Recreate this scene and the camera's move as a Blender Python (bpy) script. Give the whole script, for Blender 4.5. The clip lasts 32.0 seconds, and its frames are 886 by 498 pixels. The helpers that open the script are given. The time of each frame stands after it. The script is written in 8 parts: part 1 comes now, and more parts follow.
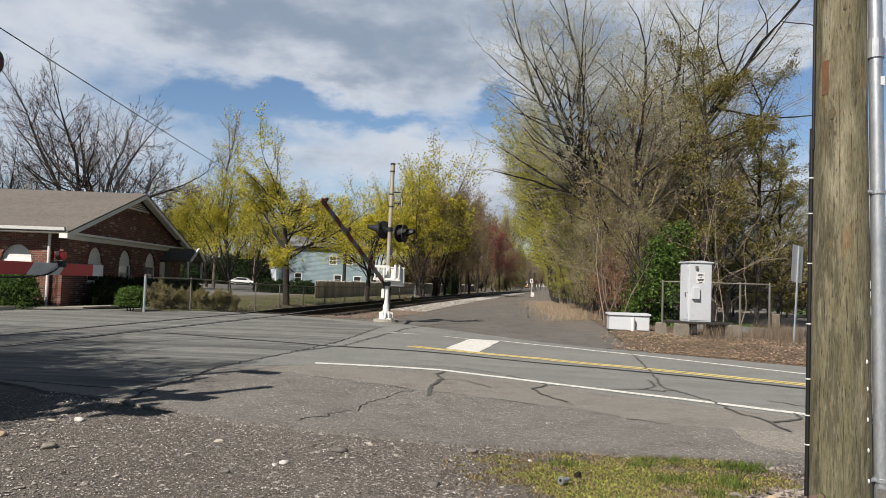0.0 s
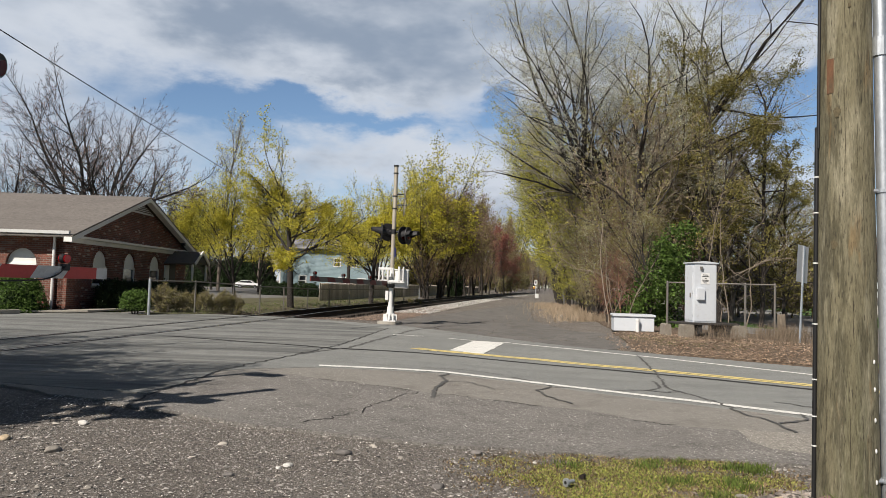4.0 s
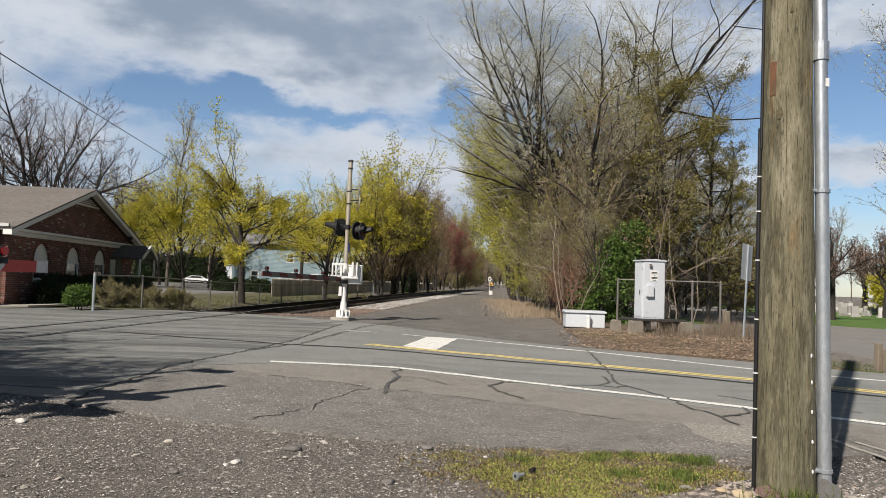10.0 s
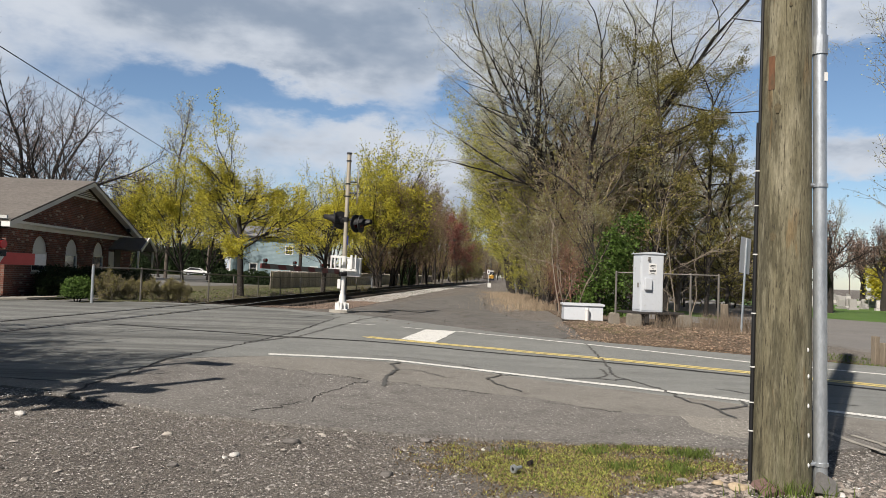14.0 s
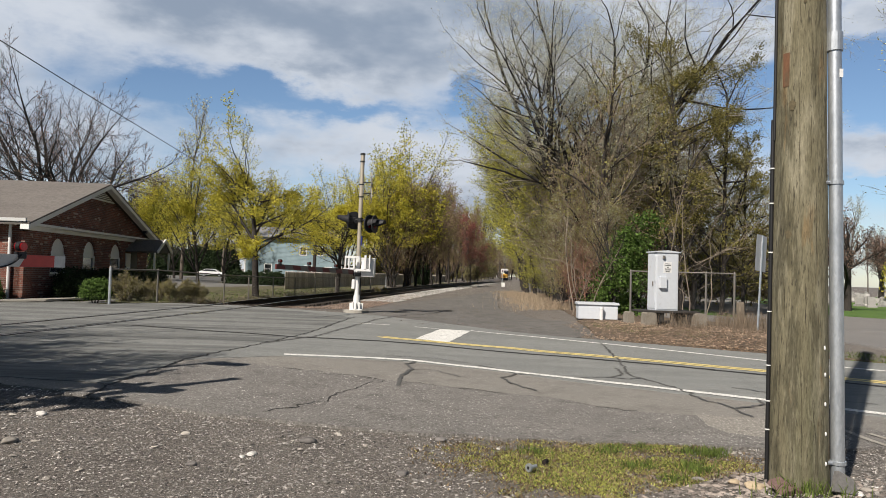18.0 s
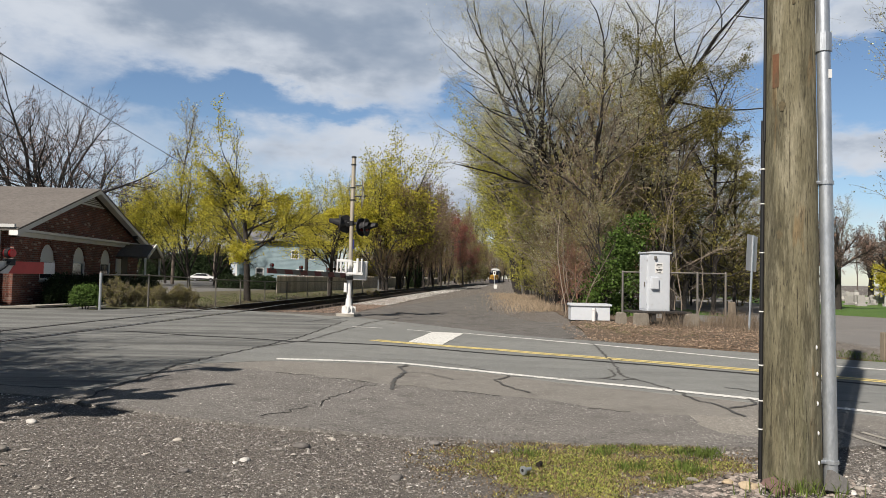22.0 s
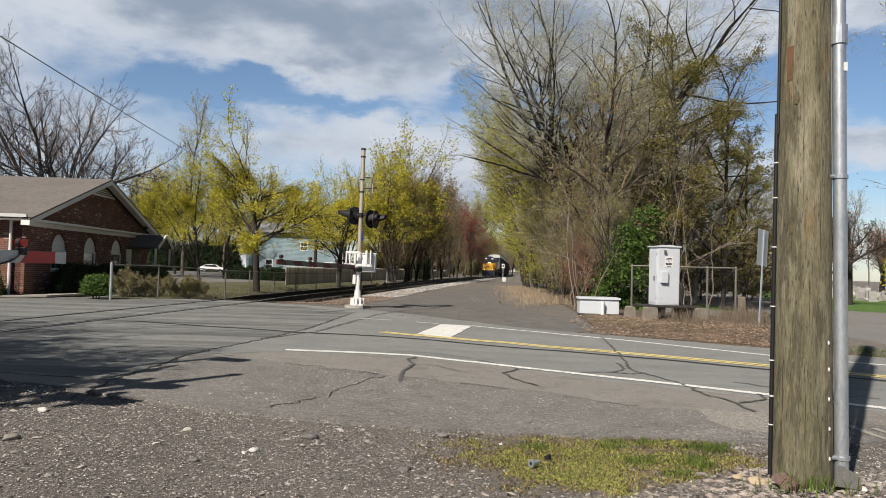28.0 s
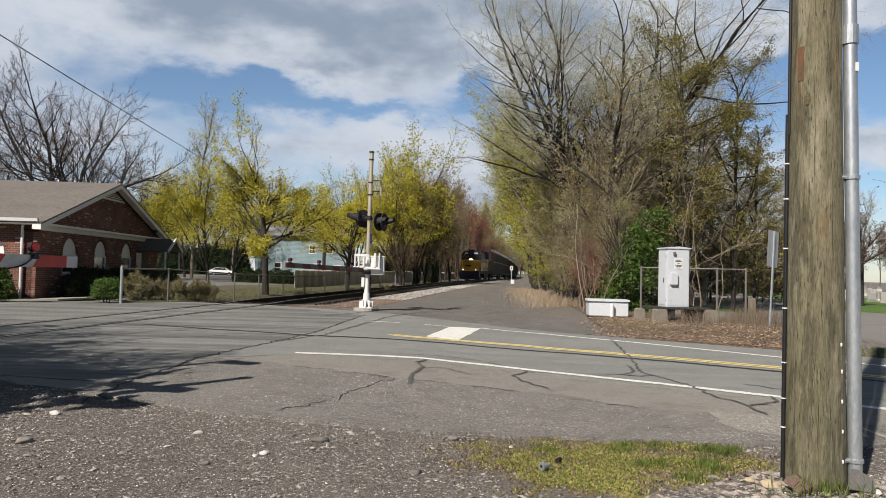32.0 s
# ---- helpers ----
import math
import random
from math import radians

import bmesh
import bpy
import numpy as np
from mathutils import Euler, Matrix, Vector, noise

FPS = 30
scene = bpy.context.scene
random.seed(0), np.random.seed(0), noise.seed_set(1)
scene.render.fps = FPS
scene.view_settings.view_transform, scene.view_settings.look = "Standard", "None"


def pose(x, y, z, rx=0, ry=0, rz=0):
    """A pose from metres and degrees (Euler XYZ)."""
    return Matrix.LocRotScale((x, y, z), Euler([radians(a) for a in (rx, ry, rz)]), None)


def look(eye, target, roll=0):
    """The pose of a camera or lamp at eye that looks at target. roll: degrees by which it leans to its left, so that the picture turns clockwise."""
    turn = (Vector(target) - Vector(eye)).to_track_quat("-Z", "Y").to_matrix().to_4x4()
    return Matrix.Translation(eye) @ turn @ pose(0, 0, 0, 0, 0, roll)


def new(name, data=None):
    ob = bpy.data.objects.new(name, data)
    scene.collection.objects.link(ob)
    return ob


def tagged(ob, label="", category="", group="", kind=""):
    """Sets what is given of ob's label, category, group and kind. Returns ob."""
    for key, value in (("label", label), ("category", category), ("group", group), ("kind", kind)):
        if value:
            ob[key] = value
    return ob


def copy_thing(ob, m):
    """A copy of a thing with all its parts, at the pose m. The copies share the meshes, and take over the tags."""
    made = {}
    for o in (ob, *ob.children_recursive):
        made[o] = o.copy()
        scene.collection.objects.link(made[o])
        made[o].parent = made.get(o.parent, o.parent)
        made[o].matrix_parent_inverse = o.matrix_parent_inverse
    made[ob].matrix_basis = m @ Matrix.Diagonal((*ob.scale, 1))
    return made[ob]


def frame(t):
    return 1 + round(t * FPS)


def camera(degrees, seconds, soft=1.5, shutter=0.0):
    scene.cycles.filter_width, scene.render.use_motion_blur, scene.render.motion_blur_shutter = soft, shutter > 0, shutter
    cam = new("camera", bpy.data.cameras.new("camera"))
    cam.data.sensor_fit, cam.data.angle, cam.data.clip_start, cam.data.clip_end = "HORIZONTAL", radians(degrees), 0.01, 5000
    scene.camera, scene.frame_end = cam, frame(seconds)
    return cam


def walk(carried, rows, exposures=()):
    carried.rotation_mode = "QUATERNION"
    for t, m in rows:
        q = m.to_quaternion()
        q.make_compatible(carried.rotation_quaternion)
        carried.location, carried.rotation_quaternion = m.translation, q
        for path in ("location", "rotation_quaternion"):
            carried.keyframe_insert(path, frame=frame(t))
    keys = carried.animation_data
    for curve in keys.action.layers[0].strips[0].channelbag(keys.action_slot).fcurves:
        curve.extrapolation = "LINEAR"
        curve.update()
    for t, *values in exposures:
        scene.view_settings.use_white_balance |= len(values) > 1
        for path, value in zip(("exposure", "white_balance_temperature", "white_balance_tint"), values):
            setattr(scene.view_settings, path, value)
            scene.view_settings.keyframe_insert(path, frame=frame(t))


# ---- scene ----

# ---- camera and its path ----
cam = camera(64.0, 32.0, soft=0.8)
PATH = [
    (0.0, -0.022, -0.005, 1.500, 92.75, -1.92, 2.28),
    (0.5, -0.022, 0.004, 1.497, 92.69, -1.59, 2.41),
    (1.0, -0.021, -0.000, 1.502, 92.58, -1.54, 2.63),
    (1.5, -0.018, -0.014, 1.502, 92.23, -1.76, 2.84),
    (2.0, -0.014, -0.013, 1.503, 92.47, -1.52, 2.75),
    (2.5, -0.020, -0.006, 1.496, 92.75, -1.60, 2.85),
    (4.5, -0.012, 0.020, 1.498, 92.90, -1.77, 2.31),
    (5.0, -0.002, 0.026, 1.505, 92.64, -1.61, 0.31),
    (5.5, -0.001, 0.036, 1.497, 92.83, -1.86, -0.75),
    (6.0, 0.000, 0.020, 1.503, 93.08, -1.75, -1.10),
    (6.5, 0.001, 0.017, 1.497, 92.95, -1.79, -0.93),
    (7.0, -0.004, 0.005, 1.498, 92.97, -1.85, -0.81),
    (7.5, -0.002, 0.005, 1.505, 92.98, -1.75, -0.89),
    (8.0, -0.006, 0.009, 1.498, 93.09, -1.79, -0.92),
    (8.5, -0.003, 0.006, 1.500, 92.88, -1.90, -0.88),
    (9.0, -0.000, 0.005, 1.502, 93.00, -1.45, -1.07),
    (9.5, 0.002, 0.013, 1.498, 92.91, -1.95, -1.63),
    (10.0, 0.001, 0.023, 1.485, 92.73, -1.94, -1.05),
    (10.5, -0.002, 0.007, 1.493, 92.62, -1.91, -0.84),
    (11.0, -0.000, 0.005, 1.496, 92.39, -2.05, -0.91),
    (11.5, 0.002, 0.011, 1.498, 92.27, -1.57, -0.77),
    (12.0, -0.001, 0.002, 1.500, 92.50, -2.04, -0.61),
    (12.5, -0.009, -0.000, 1.496, 92.39, -2.35, -0.56),
    (13.0, -0.007, 0.001, 1.498, 92.13, -2.52, -0.81),
    (13.5, 0.008, 0.019, 1.498, 92.04, -2.02, -1.24),
    (14.0, 0.005, 0.017, 1.495, 92.12, -2.02, -1.15),
    (14.5, 0.002, 0.011, 1.498, 92.31, -1.84, -1.39),
    (16.5, 0.005, 0.007, 1.500, 92.21, -1.44, -0.66),
    (17.0, 0.000, -0.003, 1.493, 92.36, -1.56, -0.64),
    (17.5, 0.004, 0.001, 1.492, 91.90, -1.71, -0.31),
    (18.0, 0.001, -0.007, 1.496, 92.06, -1.69, -0.04),
    (18.5, -0.000, -0.009, 1.499, 92.06, -1.42, 0.07),
    (19.0, 0.000, -0.000, 1.500, 92.05, -1.50, 0.00),
    (19.5, 0.001, -0.001, 1.496, 92.15, -1.24, -0.01),
    (20.0, 0.001, -0.007, 1.503, 91.99, -1.23, -0.17),
    (20.5, -0.003, -0.002, 1.503, 92.09, -1.49, -0.19),
    (21.0, -0.006, -0.010, 1.505, 92.24, -1.68, -0.37),
    (21.5, -0.004, -0.007, 1.500, 92.14, -1.61, -0.66),
    (22.0, -0.002, 0.002, 1.501, 92.27, -1.17, -0.67),
    (22.5, -0.011, 0.007, 1.494, 92.21, -1.23, -0.25),
    (23.0, -0.005, -0.006, 1.508, 92.07, -0.90, 0.09),
    (23.5, -0.018, -0.001, 1.492, 91.96, -1.35, 0.10),
    (24.0, -0.019, -0.008, 1.498, 91.86, -1.42, 0.03),
    (24.5, -0.010, -0.012, 1.503, 92.13, -1.29, 0.00),
    (25.0, -0.012, -0.020, 1.501, 92.40, -1.26, -0.39),
    (25.5, -0.011, -0.006, 1.504, 92.30, -1.60, -0.60),
    (27.5, -0.013, 0.012, 1.496, 91.81, -1.58, -0.04),
    (28.0, -0.009, 0.014, 1.499, 91.65, -1.57, 0.02),
    (28.5, -0.015, 0.015, 1.495, 91.59, -1.74, -0.16),
    (29.0, -0.012, 0.006, 1.501, 91.72, -1.70, -0.13),
    (29.5, -0.012, 0.009, 1.500, 91.94, -1.59, -0.09),
    (30.0, -0.013, 0.012, 1.496, 91.99, -1.29, 0.20),
    (30.5, -0.016, -0.004, 1.498, 91.79, -1.26, 0.31),
    (31.0, -0.013, -0.007, 1.508, 91.72, -1.39, 0.39),
    (31.5, -0.018, 0.004, 1.499, 91.95, -1.28, 0.40),
    (32.0, -0.019, 0.014, 1.501, 91.83, -1.37, 0.69),
]
walk(cam, [(t, pose(x, y, z, rx, ry, rz)) for t, x, y, z, rx, ry, rz in PATH])

# ---- sky, sun ----
SUN_AZ, SUN_EL = 213.0, 42.0     # degrees clockwise from +y to where the sun stands; height


def build_sky():
    w = bpy.data.worlds.new("sky")
    scene.world = w
    w.use_nodes = True
    nt = w.node_tree
    nt.nodes.clear()
    N = nt.nodes.new
    L = nt.links.new
    out, bg, sky = N("ShaderNodeOutputWorld"), N("ShaderNodeBackground"), N("ShaderNodeTexSky")
    sky.sky_type, sky.sun_disc = "NISHITA", False
    sky.sun_elevation, sky.sun_rotation = radians(SUN_EL), radians(SUN_AZ)
    sky.air_density, sky.dust_density, sky.ozone_density = 1.0, 0.25, 3.0
    tc, sep = N("ShaderNodeTexCoord"), N("ShaderNodeSeparateXYZ")
    L(tc.outputs["Generated"], sep.inputs[0])

    def math_node(op, a, b=None, clamp=False):
        m = N("ShaderNodeMath")
        m.operation, m.use_clamp = op, clamp
        for i, v in enumerate((a, b)):
            if v is None:
                continue
            if isinstance(v, (int, float)):
                m.inputs[i].default_value = v
            else:
                L(v, m.inputs[i])
        return m.outputs[0]

    def vec_node(op, a, b):
        m = N("ShaderNodeVectorMath")
        m.operation = op
        L(a, m.inputs[0])
        if isinstance(b, tuple):
            m.inputs[1].default_value = b
        else:
            L(b, m.inputs[1])
        return m

    def noise_node(scale, detail, rough, offset):
        m = N("ShaderNodeMapping")
        m.inputs["Location"].default_value, m.inputs["Scale"].default_value = offset, (1, 1, 2.3)
        L(tc.outputs["Generated"], m.inputs[0])
        n = N("ShaderNodeTexNoise")
        n.inputs["Scale"].default_value, n.inputs["Detail"].default_value, n.inputs["Roughness"].default_value = scale, detail, rough
        L(m.outputs[0], n.inputs["Vector"])
        return n

    big, fine = noise_node(3.2, 5, 0.55, (3.2, 1.4, 0)), noise_node(11.0, 8, 0.6, (1.3, 4.1, 0))
    soft = noise_node(7.0, 4, 0.5, (7.7, 0.3, 2.0))
    # bearing and height of each direction, stirred so that the clouds' rims billow
    comb = N("ShaderNodeCombineXYZ")
    L(math_node("ARCTAN2", sep.outputs[0], sep.outputs[1]), comb.inputs[0]), L(math_node("ARCSINE", sep.outputs[2]), comb.inputs[1])
    stir = vec_node("ADD", comb.outputs[0], vec_node("MULTIPLY", vec_node("SUBTRACT", fine.outputs["Color"], (0.5, 0.5, 0.5)).outputs[0], (0.16, 0.07, 0)).outputs[0])
    # the air clears towards the sun, behind the crossing's near side
    front = N("ShaderNodeMapRange")
    front.interpolation_type = "SMOOTHSTEP"
    front.inputs["From Min"].default_value, front.inputs["From Max"].default_value = -0.3, 0.55
    front.inputs["To Min"].default_value, front.inputs["To Max"].default_value = 0.28, 0.5
    L(sep.outputs[1], front.inputs["Value"])
    cover = front.outputs[0]
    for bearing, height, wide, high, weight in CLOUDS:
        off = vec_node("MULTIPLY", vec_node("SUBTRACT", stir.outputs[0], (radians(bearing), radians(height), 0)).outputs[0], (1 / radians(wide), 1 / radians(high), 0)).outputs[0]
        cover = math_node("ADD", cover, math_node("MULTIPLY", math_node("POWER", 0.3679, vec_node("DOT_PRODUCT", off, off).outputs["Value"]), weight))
    cover = math_node("ADD", cover, math_node("MULTIPLY", math_node("SUBTRACT", big.outputs[0], 0.5), 0.42))
    cover = math_node("ADD", cover, math_node("MULTIPLY", math_node("SUBTRACT", fine.outputs[0], 0.5), 0.34))
    ramp = N("ShaderNodeValToRGB")
    ramp.color_ramp.interpolation = "EASE"
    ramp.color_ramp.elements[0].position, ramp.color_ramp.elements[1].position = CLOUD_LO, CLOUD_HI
    L(cover, ramp.inputs[0])
    # thick parts of the deck are greyer beneath
    shade = N("ShaderNodeValToRGB")
    shade.color_ramp.interpolation = "EASE"
    e = shade.color_ramp.elements
    e[0].position, e[0].color = 0.56, (6.7, 7.2, 8.0, 1)
    e[1].position, e[1].color = 1.0, (3.0, 3.7, 4.8, 1)
    L(math_node("ADD", cover, math_node("MULTIPLY", math_node("SUBTRACT", soft.outputs[0], 0.5), 0.9)), shade.inputs[0])
    mix = N("ShaderNodeMix")
    mix.data_type = "RGBA"
    L(ramp.outputs[0], mix.inputs["Factor"])
    deep = N("ShaderNodeVectorMath")
    deep.operation = "MULTIPLY"
    deep.inputs[1].default_value = (1.05, 1.08, 1.12)
    L(sky.outputs[0], deep.inputs[0])
    L(deep.outputs[0], mix.inputs[6]), L(shade.outputs[0], mix.inputs[7])
    # the sky deepens overhead and towards the clear side
    deepen = N("ShaderNodeMapRange")
    deepen.interpolation_type = "SMOOTHSTEP"
    deepen.inputs["From Min"].default_value, deepen.inputs["From Max"].default_value = 0.32, 0.7
    deepen.inputs["To Min"].default_value, deepen.inputs["To Max"].default_value = 1.0, 0.3
    L(sep.outputs[2], deepen.inputs["Value"])
    dim = N("ShaderNodeVectorMath")
    dim.operation = "SCALE"
    clear = N("ShaderNodeMapRange")
    clear.interpolation_type = "SMOOTHSTEP"
    clear.inputs["From Min"].default_value, clear.inputs["From Max"].default_value = -0.4, 0.5
    clear.inputs["To Min"].default_value, clear.inputs["To Max"].default_value = 0.5, 1.0
    L(sep.outputs[1], clear.inputs["Value"])
    L(mix.outputs[2], dim.inputs[0]), L(math_node("MULTIPLY", deepen.outputs[0], clear.outputs[0]), dim.inputs["Scale"])
    L(dim.outputs[0], bg.inputs[0])
    bg.inputs[1].default_value = 0.074
    L(bg.outputs[0], out.inputs[0])


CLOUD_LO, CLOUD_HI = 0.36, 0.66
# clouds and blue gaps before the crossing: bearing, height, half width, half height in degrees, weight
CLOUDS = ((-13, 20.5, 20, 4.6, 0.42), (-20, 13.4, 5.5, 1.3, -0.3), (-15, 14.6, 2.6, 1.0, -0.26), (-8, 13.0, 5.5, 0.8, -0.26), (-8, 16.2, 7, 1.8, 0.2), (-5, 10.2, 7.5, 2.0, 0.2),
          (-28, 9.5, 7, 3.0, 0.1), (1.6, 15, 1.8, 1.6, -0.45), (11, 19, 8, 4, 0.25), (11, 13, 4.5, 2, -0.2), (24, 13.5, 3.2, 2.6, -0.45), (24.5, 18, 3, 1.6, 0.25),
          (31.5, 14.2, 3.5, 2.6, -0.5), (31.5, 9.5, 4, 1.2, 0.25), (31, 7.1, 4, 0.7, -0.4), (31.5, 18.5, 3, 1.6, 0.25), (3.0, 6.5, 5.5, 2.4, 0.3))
build_sky()
sun = new("sun", bpy.data.lights.new("sun", "SUN"))
sun.data.energy, sun.data.angle, sun.data.color = 5.0, radians(0.55), (1.0, 0.92, 0.82)
az, el = radians(SUN_AZ), radians(SUN_EL)
sun.matrix_world = look((0, 0, 60), Vector((0, 0, 60)) - Vector((math.sin(az) * math.cos(el), math.cos(az) * math.cos(el), math.sin(el))))
scene.view_settings.exposure = 0.34

# ---- materials ----
def mat(name, base=(0.5, 0.5, 0.5), rough=0.8, metal=0.0, spots=(), grain=0.0, grain_scale=40.0, bump=0.0, bump_scale=60.0, coords="Object",
        stretch=(1, 1, 1), island=0.0, emit=None, emit_strength=0.0, spec=0.4, streaks=(), backlit=0.0):
    """spots: rows of (scale, low, high, colour, strength): noise patches of another colour. grain: fine light and dark. island: change from piece to piece."""
    m = bpy.data.materials.new(name)
    m.use_nodes = True
    nt = m.node_tree
    N, L = nt.nodes.new, nt.links.new
    bsdf = nt.nodes["Principled BSDF"]
    bsdf.inputs["Roughness"].default_value, bsdf.inputs["Metallic"].default_value = rough, metal
    bsdf.inputs["Specular IOR Level"].default_value = spec
    tc, mp = N("ShaderNodeTexCoord"), N("ShaderNodeMapping")
    mp.inputs["Scale"].default_value = stretch
    L(tc.outputs[coords], mp.inputs[0])
    rgb = N("ShaderNodeRGB")
    rgb.outputs[0].default_value = (*base, 1)
    col = rgb.outputs[0]

    def tex(scale, detail=5.0, rough_=0.6):
        n = N("ShaderNodeTexNoise")
        n.inputs["Scale"].default_value, n.inputs["Detail"].default_value, n.inputs["Roughness"].default_value = scale, detail, rough_
        L(mp.outputs[0], n.inputs["Vector"])
        return n.outputs[0]

    def blend(fac, a, b, mode="MIX"):
        x = N("ShaderNodeMix")
        x.data_type, x.blend_type = "RGBA", mode
        L(fac, x.inputs["Factor"])
        L(a, x.inputs[6])
        L(b, x.inputs[7])
        return x.outputs[2]

    for scale, low, high, colour, strength in spots:
        r = N("ShaderNodeMapRange")
        r.inputs["From Min"].default_value, r.inputs["From Max"].default_value, r.inputs["To Max"].default_value = low, high, strength
        L(tex(scale), r.inputs["Value"])
        c = N("ShaderNodeRGB")
        c.outputs[0].default_value = (*colour, 1)
        col = blend(r.outputs[0], col, c.outputs[0])
    for turn, scale, low, high, colour, strength in streaks:
        ms = N("ShaderNodeMapping")
        ms.inputs["Rotation"].default_value, ms.inputs["Scale"].default_value = (0, 0, radians(turn)), (0.06 * scale, scale, scale)
        L(tc.outputs[coords], ms.inputs[0])
        n = N("ShaderNodeTexNoise")
        n.inputs["Scale"].default_value, n.inputs["Detail"].default_value, n.inputs["Roughness"].default_value = 1.0, 6.0, 0.65
        L(ms.outputs[0], n.inputs["Vector"])
        r = N("ShaderNodeMapRange")
        r.inputs["From Min"].default_value, r.inputs["From Max"].default_value, r.inputs["To Max"].default_value = low, high, strength
        L(n.outputs[0], r.inputs["Value"])
        c = N("ShaderNodeRGB")
        c.outputs[0].default_value = (*colour, 1)
        col = blend(r.outputs[0], col, c.outputs[0])
    if grain:
        r = N("ShaderNodeMapRange")
        r.inputs["From Min"].default_value, r.inputs["From Max"].default_value = 0.3, 0.7
        r.inputs["To Min"].default_value, r.inputs["To Max"].default_value = 1 - grain, 1 + grain
        L(tex(grain_scale, 4.0, 0.7), r.inputs["Value"])
        mul = N("ShaderNodeVectorMath")
        mul.operation = "SCALE"
        L(col, mul.inputs[0]), L(r.outputs[0], mul.inputs["Scale"])
        col = mul.outputs[0]
    if island:
        g = N("ShaderNodeNewGeometry")
        oi = N("ShaderNodeObjectInfo")
        add = N("ShaderNodeMath")
        add.operation = "ADD"
        L(g.outputs["Random Per Island"], add.inputs[0]), L(oi.outputs["Random"], add.inputs[1])
        fr = N("ShaderNodeMath")
        fr.operation = "FRACT"
        L(add.outputs[0], fr.inputs[0])
        r = N("ShaderNodeMapRange")
        r.inputs["To Min"].default_value, r.inputs["To Max"].default_value = 1 - island, 1 + island
        L(fr.outputs[0], r.inputs["Value"])
        mul = N("ShaderNodeVectorMath")
        mul.operation = "SCALE"
        L(col, mul.inputs[0]), L(r.outputs[0], mul.inputs["Scale"])
        col = mul.outputs[0]
    L(col, bsdf.inputs["Base Color"])
    if bump:
        b = N("ShaderNodeBump")
        b.inputs["Strength"].default_value, b.inputs["Distance"].default_value = 1.0, bump
        L(tex(bump_scale, 6.0, 0.65), b.inputs["Height"])
        L(b.outputs[0], bsdf.inputs["Normal"])
    if emit:
        bsdf.inputs["Emission Color"].default_value, bsdf.inputs["Emission Strength"].default_value = (*emit, 1), emit_strength
    if backlit:
        tr = N("ShaderNodeBsdfTranslucent")
        L(col, tr.inputs[0])
        ms = N("ShaderNodeMixShader")
        ms.inputs[0].default_value = backlit
        L(bsdf.outputs[0], ms.inputs[1]), L(tr.outputs[0], ms.inputs[2])
        L(ms.outputs[0], nt.nodes["Material Output"].inputs[0])
    return m


ASPHALT = mat("asphalt", (0.207, 0.212, 0.204), 0.9, spots=((0.35, 0.4, 0.7, (0.251, 0.256, 0.243), 0.8), (1.6, 0.48, 0.72, (0.154, 0.158, 0.152), 0.6), (9, 0.52, 0.7, (0.159, 0.162, 0.155), 0.5), (120, 0.58, 0.68, (0.482, 0.485, 0.450), 0.8)), grain=0.3, grain_scale=130, bump=0.005, bump_scale=120,
              streaks=((36, 1.6, 0.46, 0.66, (0.130, 0.133, 0.128), 0.35), (36, 6.0, 0.5, 0.68, (0.318, 0.323, 0.305), 0.15), (12, 2.5, 0.52, 0.7, (0.145, 0.148, 0.143), 0.2)))
# streaks: tyre marks, together with twig shadows painted into the colour
CROSSING = mat("tyre_and_twig_shadow_asphalt", (0.179, 0.183, 0.175), 0.9, spots=((0.35, 0.4, 0.7, (0.216, 0.220, 0.209), 0.8), (1.6, 0.48, 0.72, (0.133, 0.135, 0.131), 0.6), (9, 0.52, 0.7, (0.137, 0.139, 0.133), 0.5), (120, 0.58, 0.68, (0.415, 0.417, 0.387), 0.8)), grain=0.3, grain_scale=130, bump=0.005, bump_scale=120,
              streaks=((36, 1.6, 0.46, 0.62, (0.085, 0.087, 0.084), 0.85), (36, 6.0, 0.5, 0.64, (0.3, 0.303, 0.287), 0.55), (36, 11.0, 0.54, 0.64, (0.07, 0.072, 0.07), 0.6), (12, 2.5, 0.52, 0.66, (0.1, 0.102, 0.099), 0.7)))
DRIVE = mat("dark_worn_asphalt", (0.122, 0.116, 0.109), 0.95, spots=((0.4, 0.42, 0.66, (0.16, 0.152, 0.142), 0.85), (1.7, 0.5, 0.68, (0.07, 0.065, 0.06), 0.75), (7, 0.55, 0.7, (0.17, 0.15, 0.13), 0.6), (26, 0.6, 0.66, (0.34, 0.31, 0.28), 0.7)), grain=0.35, grain_scale=40, bump=0.01, bump_scale=30)
APRON = mat("worn_asphalt", (0.215, 0.202, 0.182), 0.95, spots=((0.5, 0.4, 0.7, (0.245, 0.231, 0.208), 0.8), (2.2, 0.5, 0.7, (0.155, 0.143, 0.128), 0.7), (11, 0.54, 0.7, (0.14, 0.128, 0.115), 0.6), (45, 0.62, 0.66, (0.55, 0.52, 0.47), 0.8), (38, 0.62, 0.68, (0.08, 0.072, 0.065), 0.6)), grain=0.3, grain_scale=60, bump=0.006, bump_scale=60)
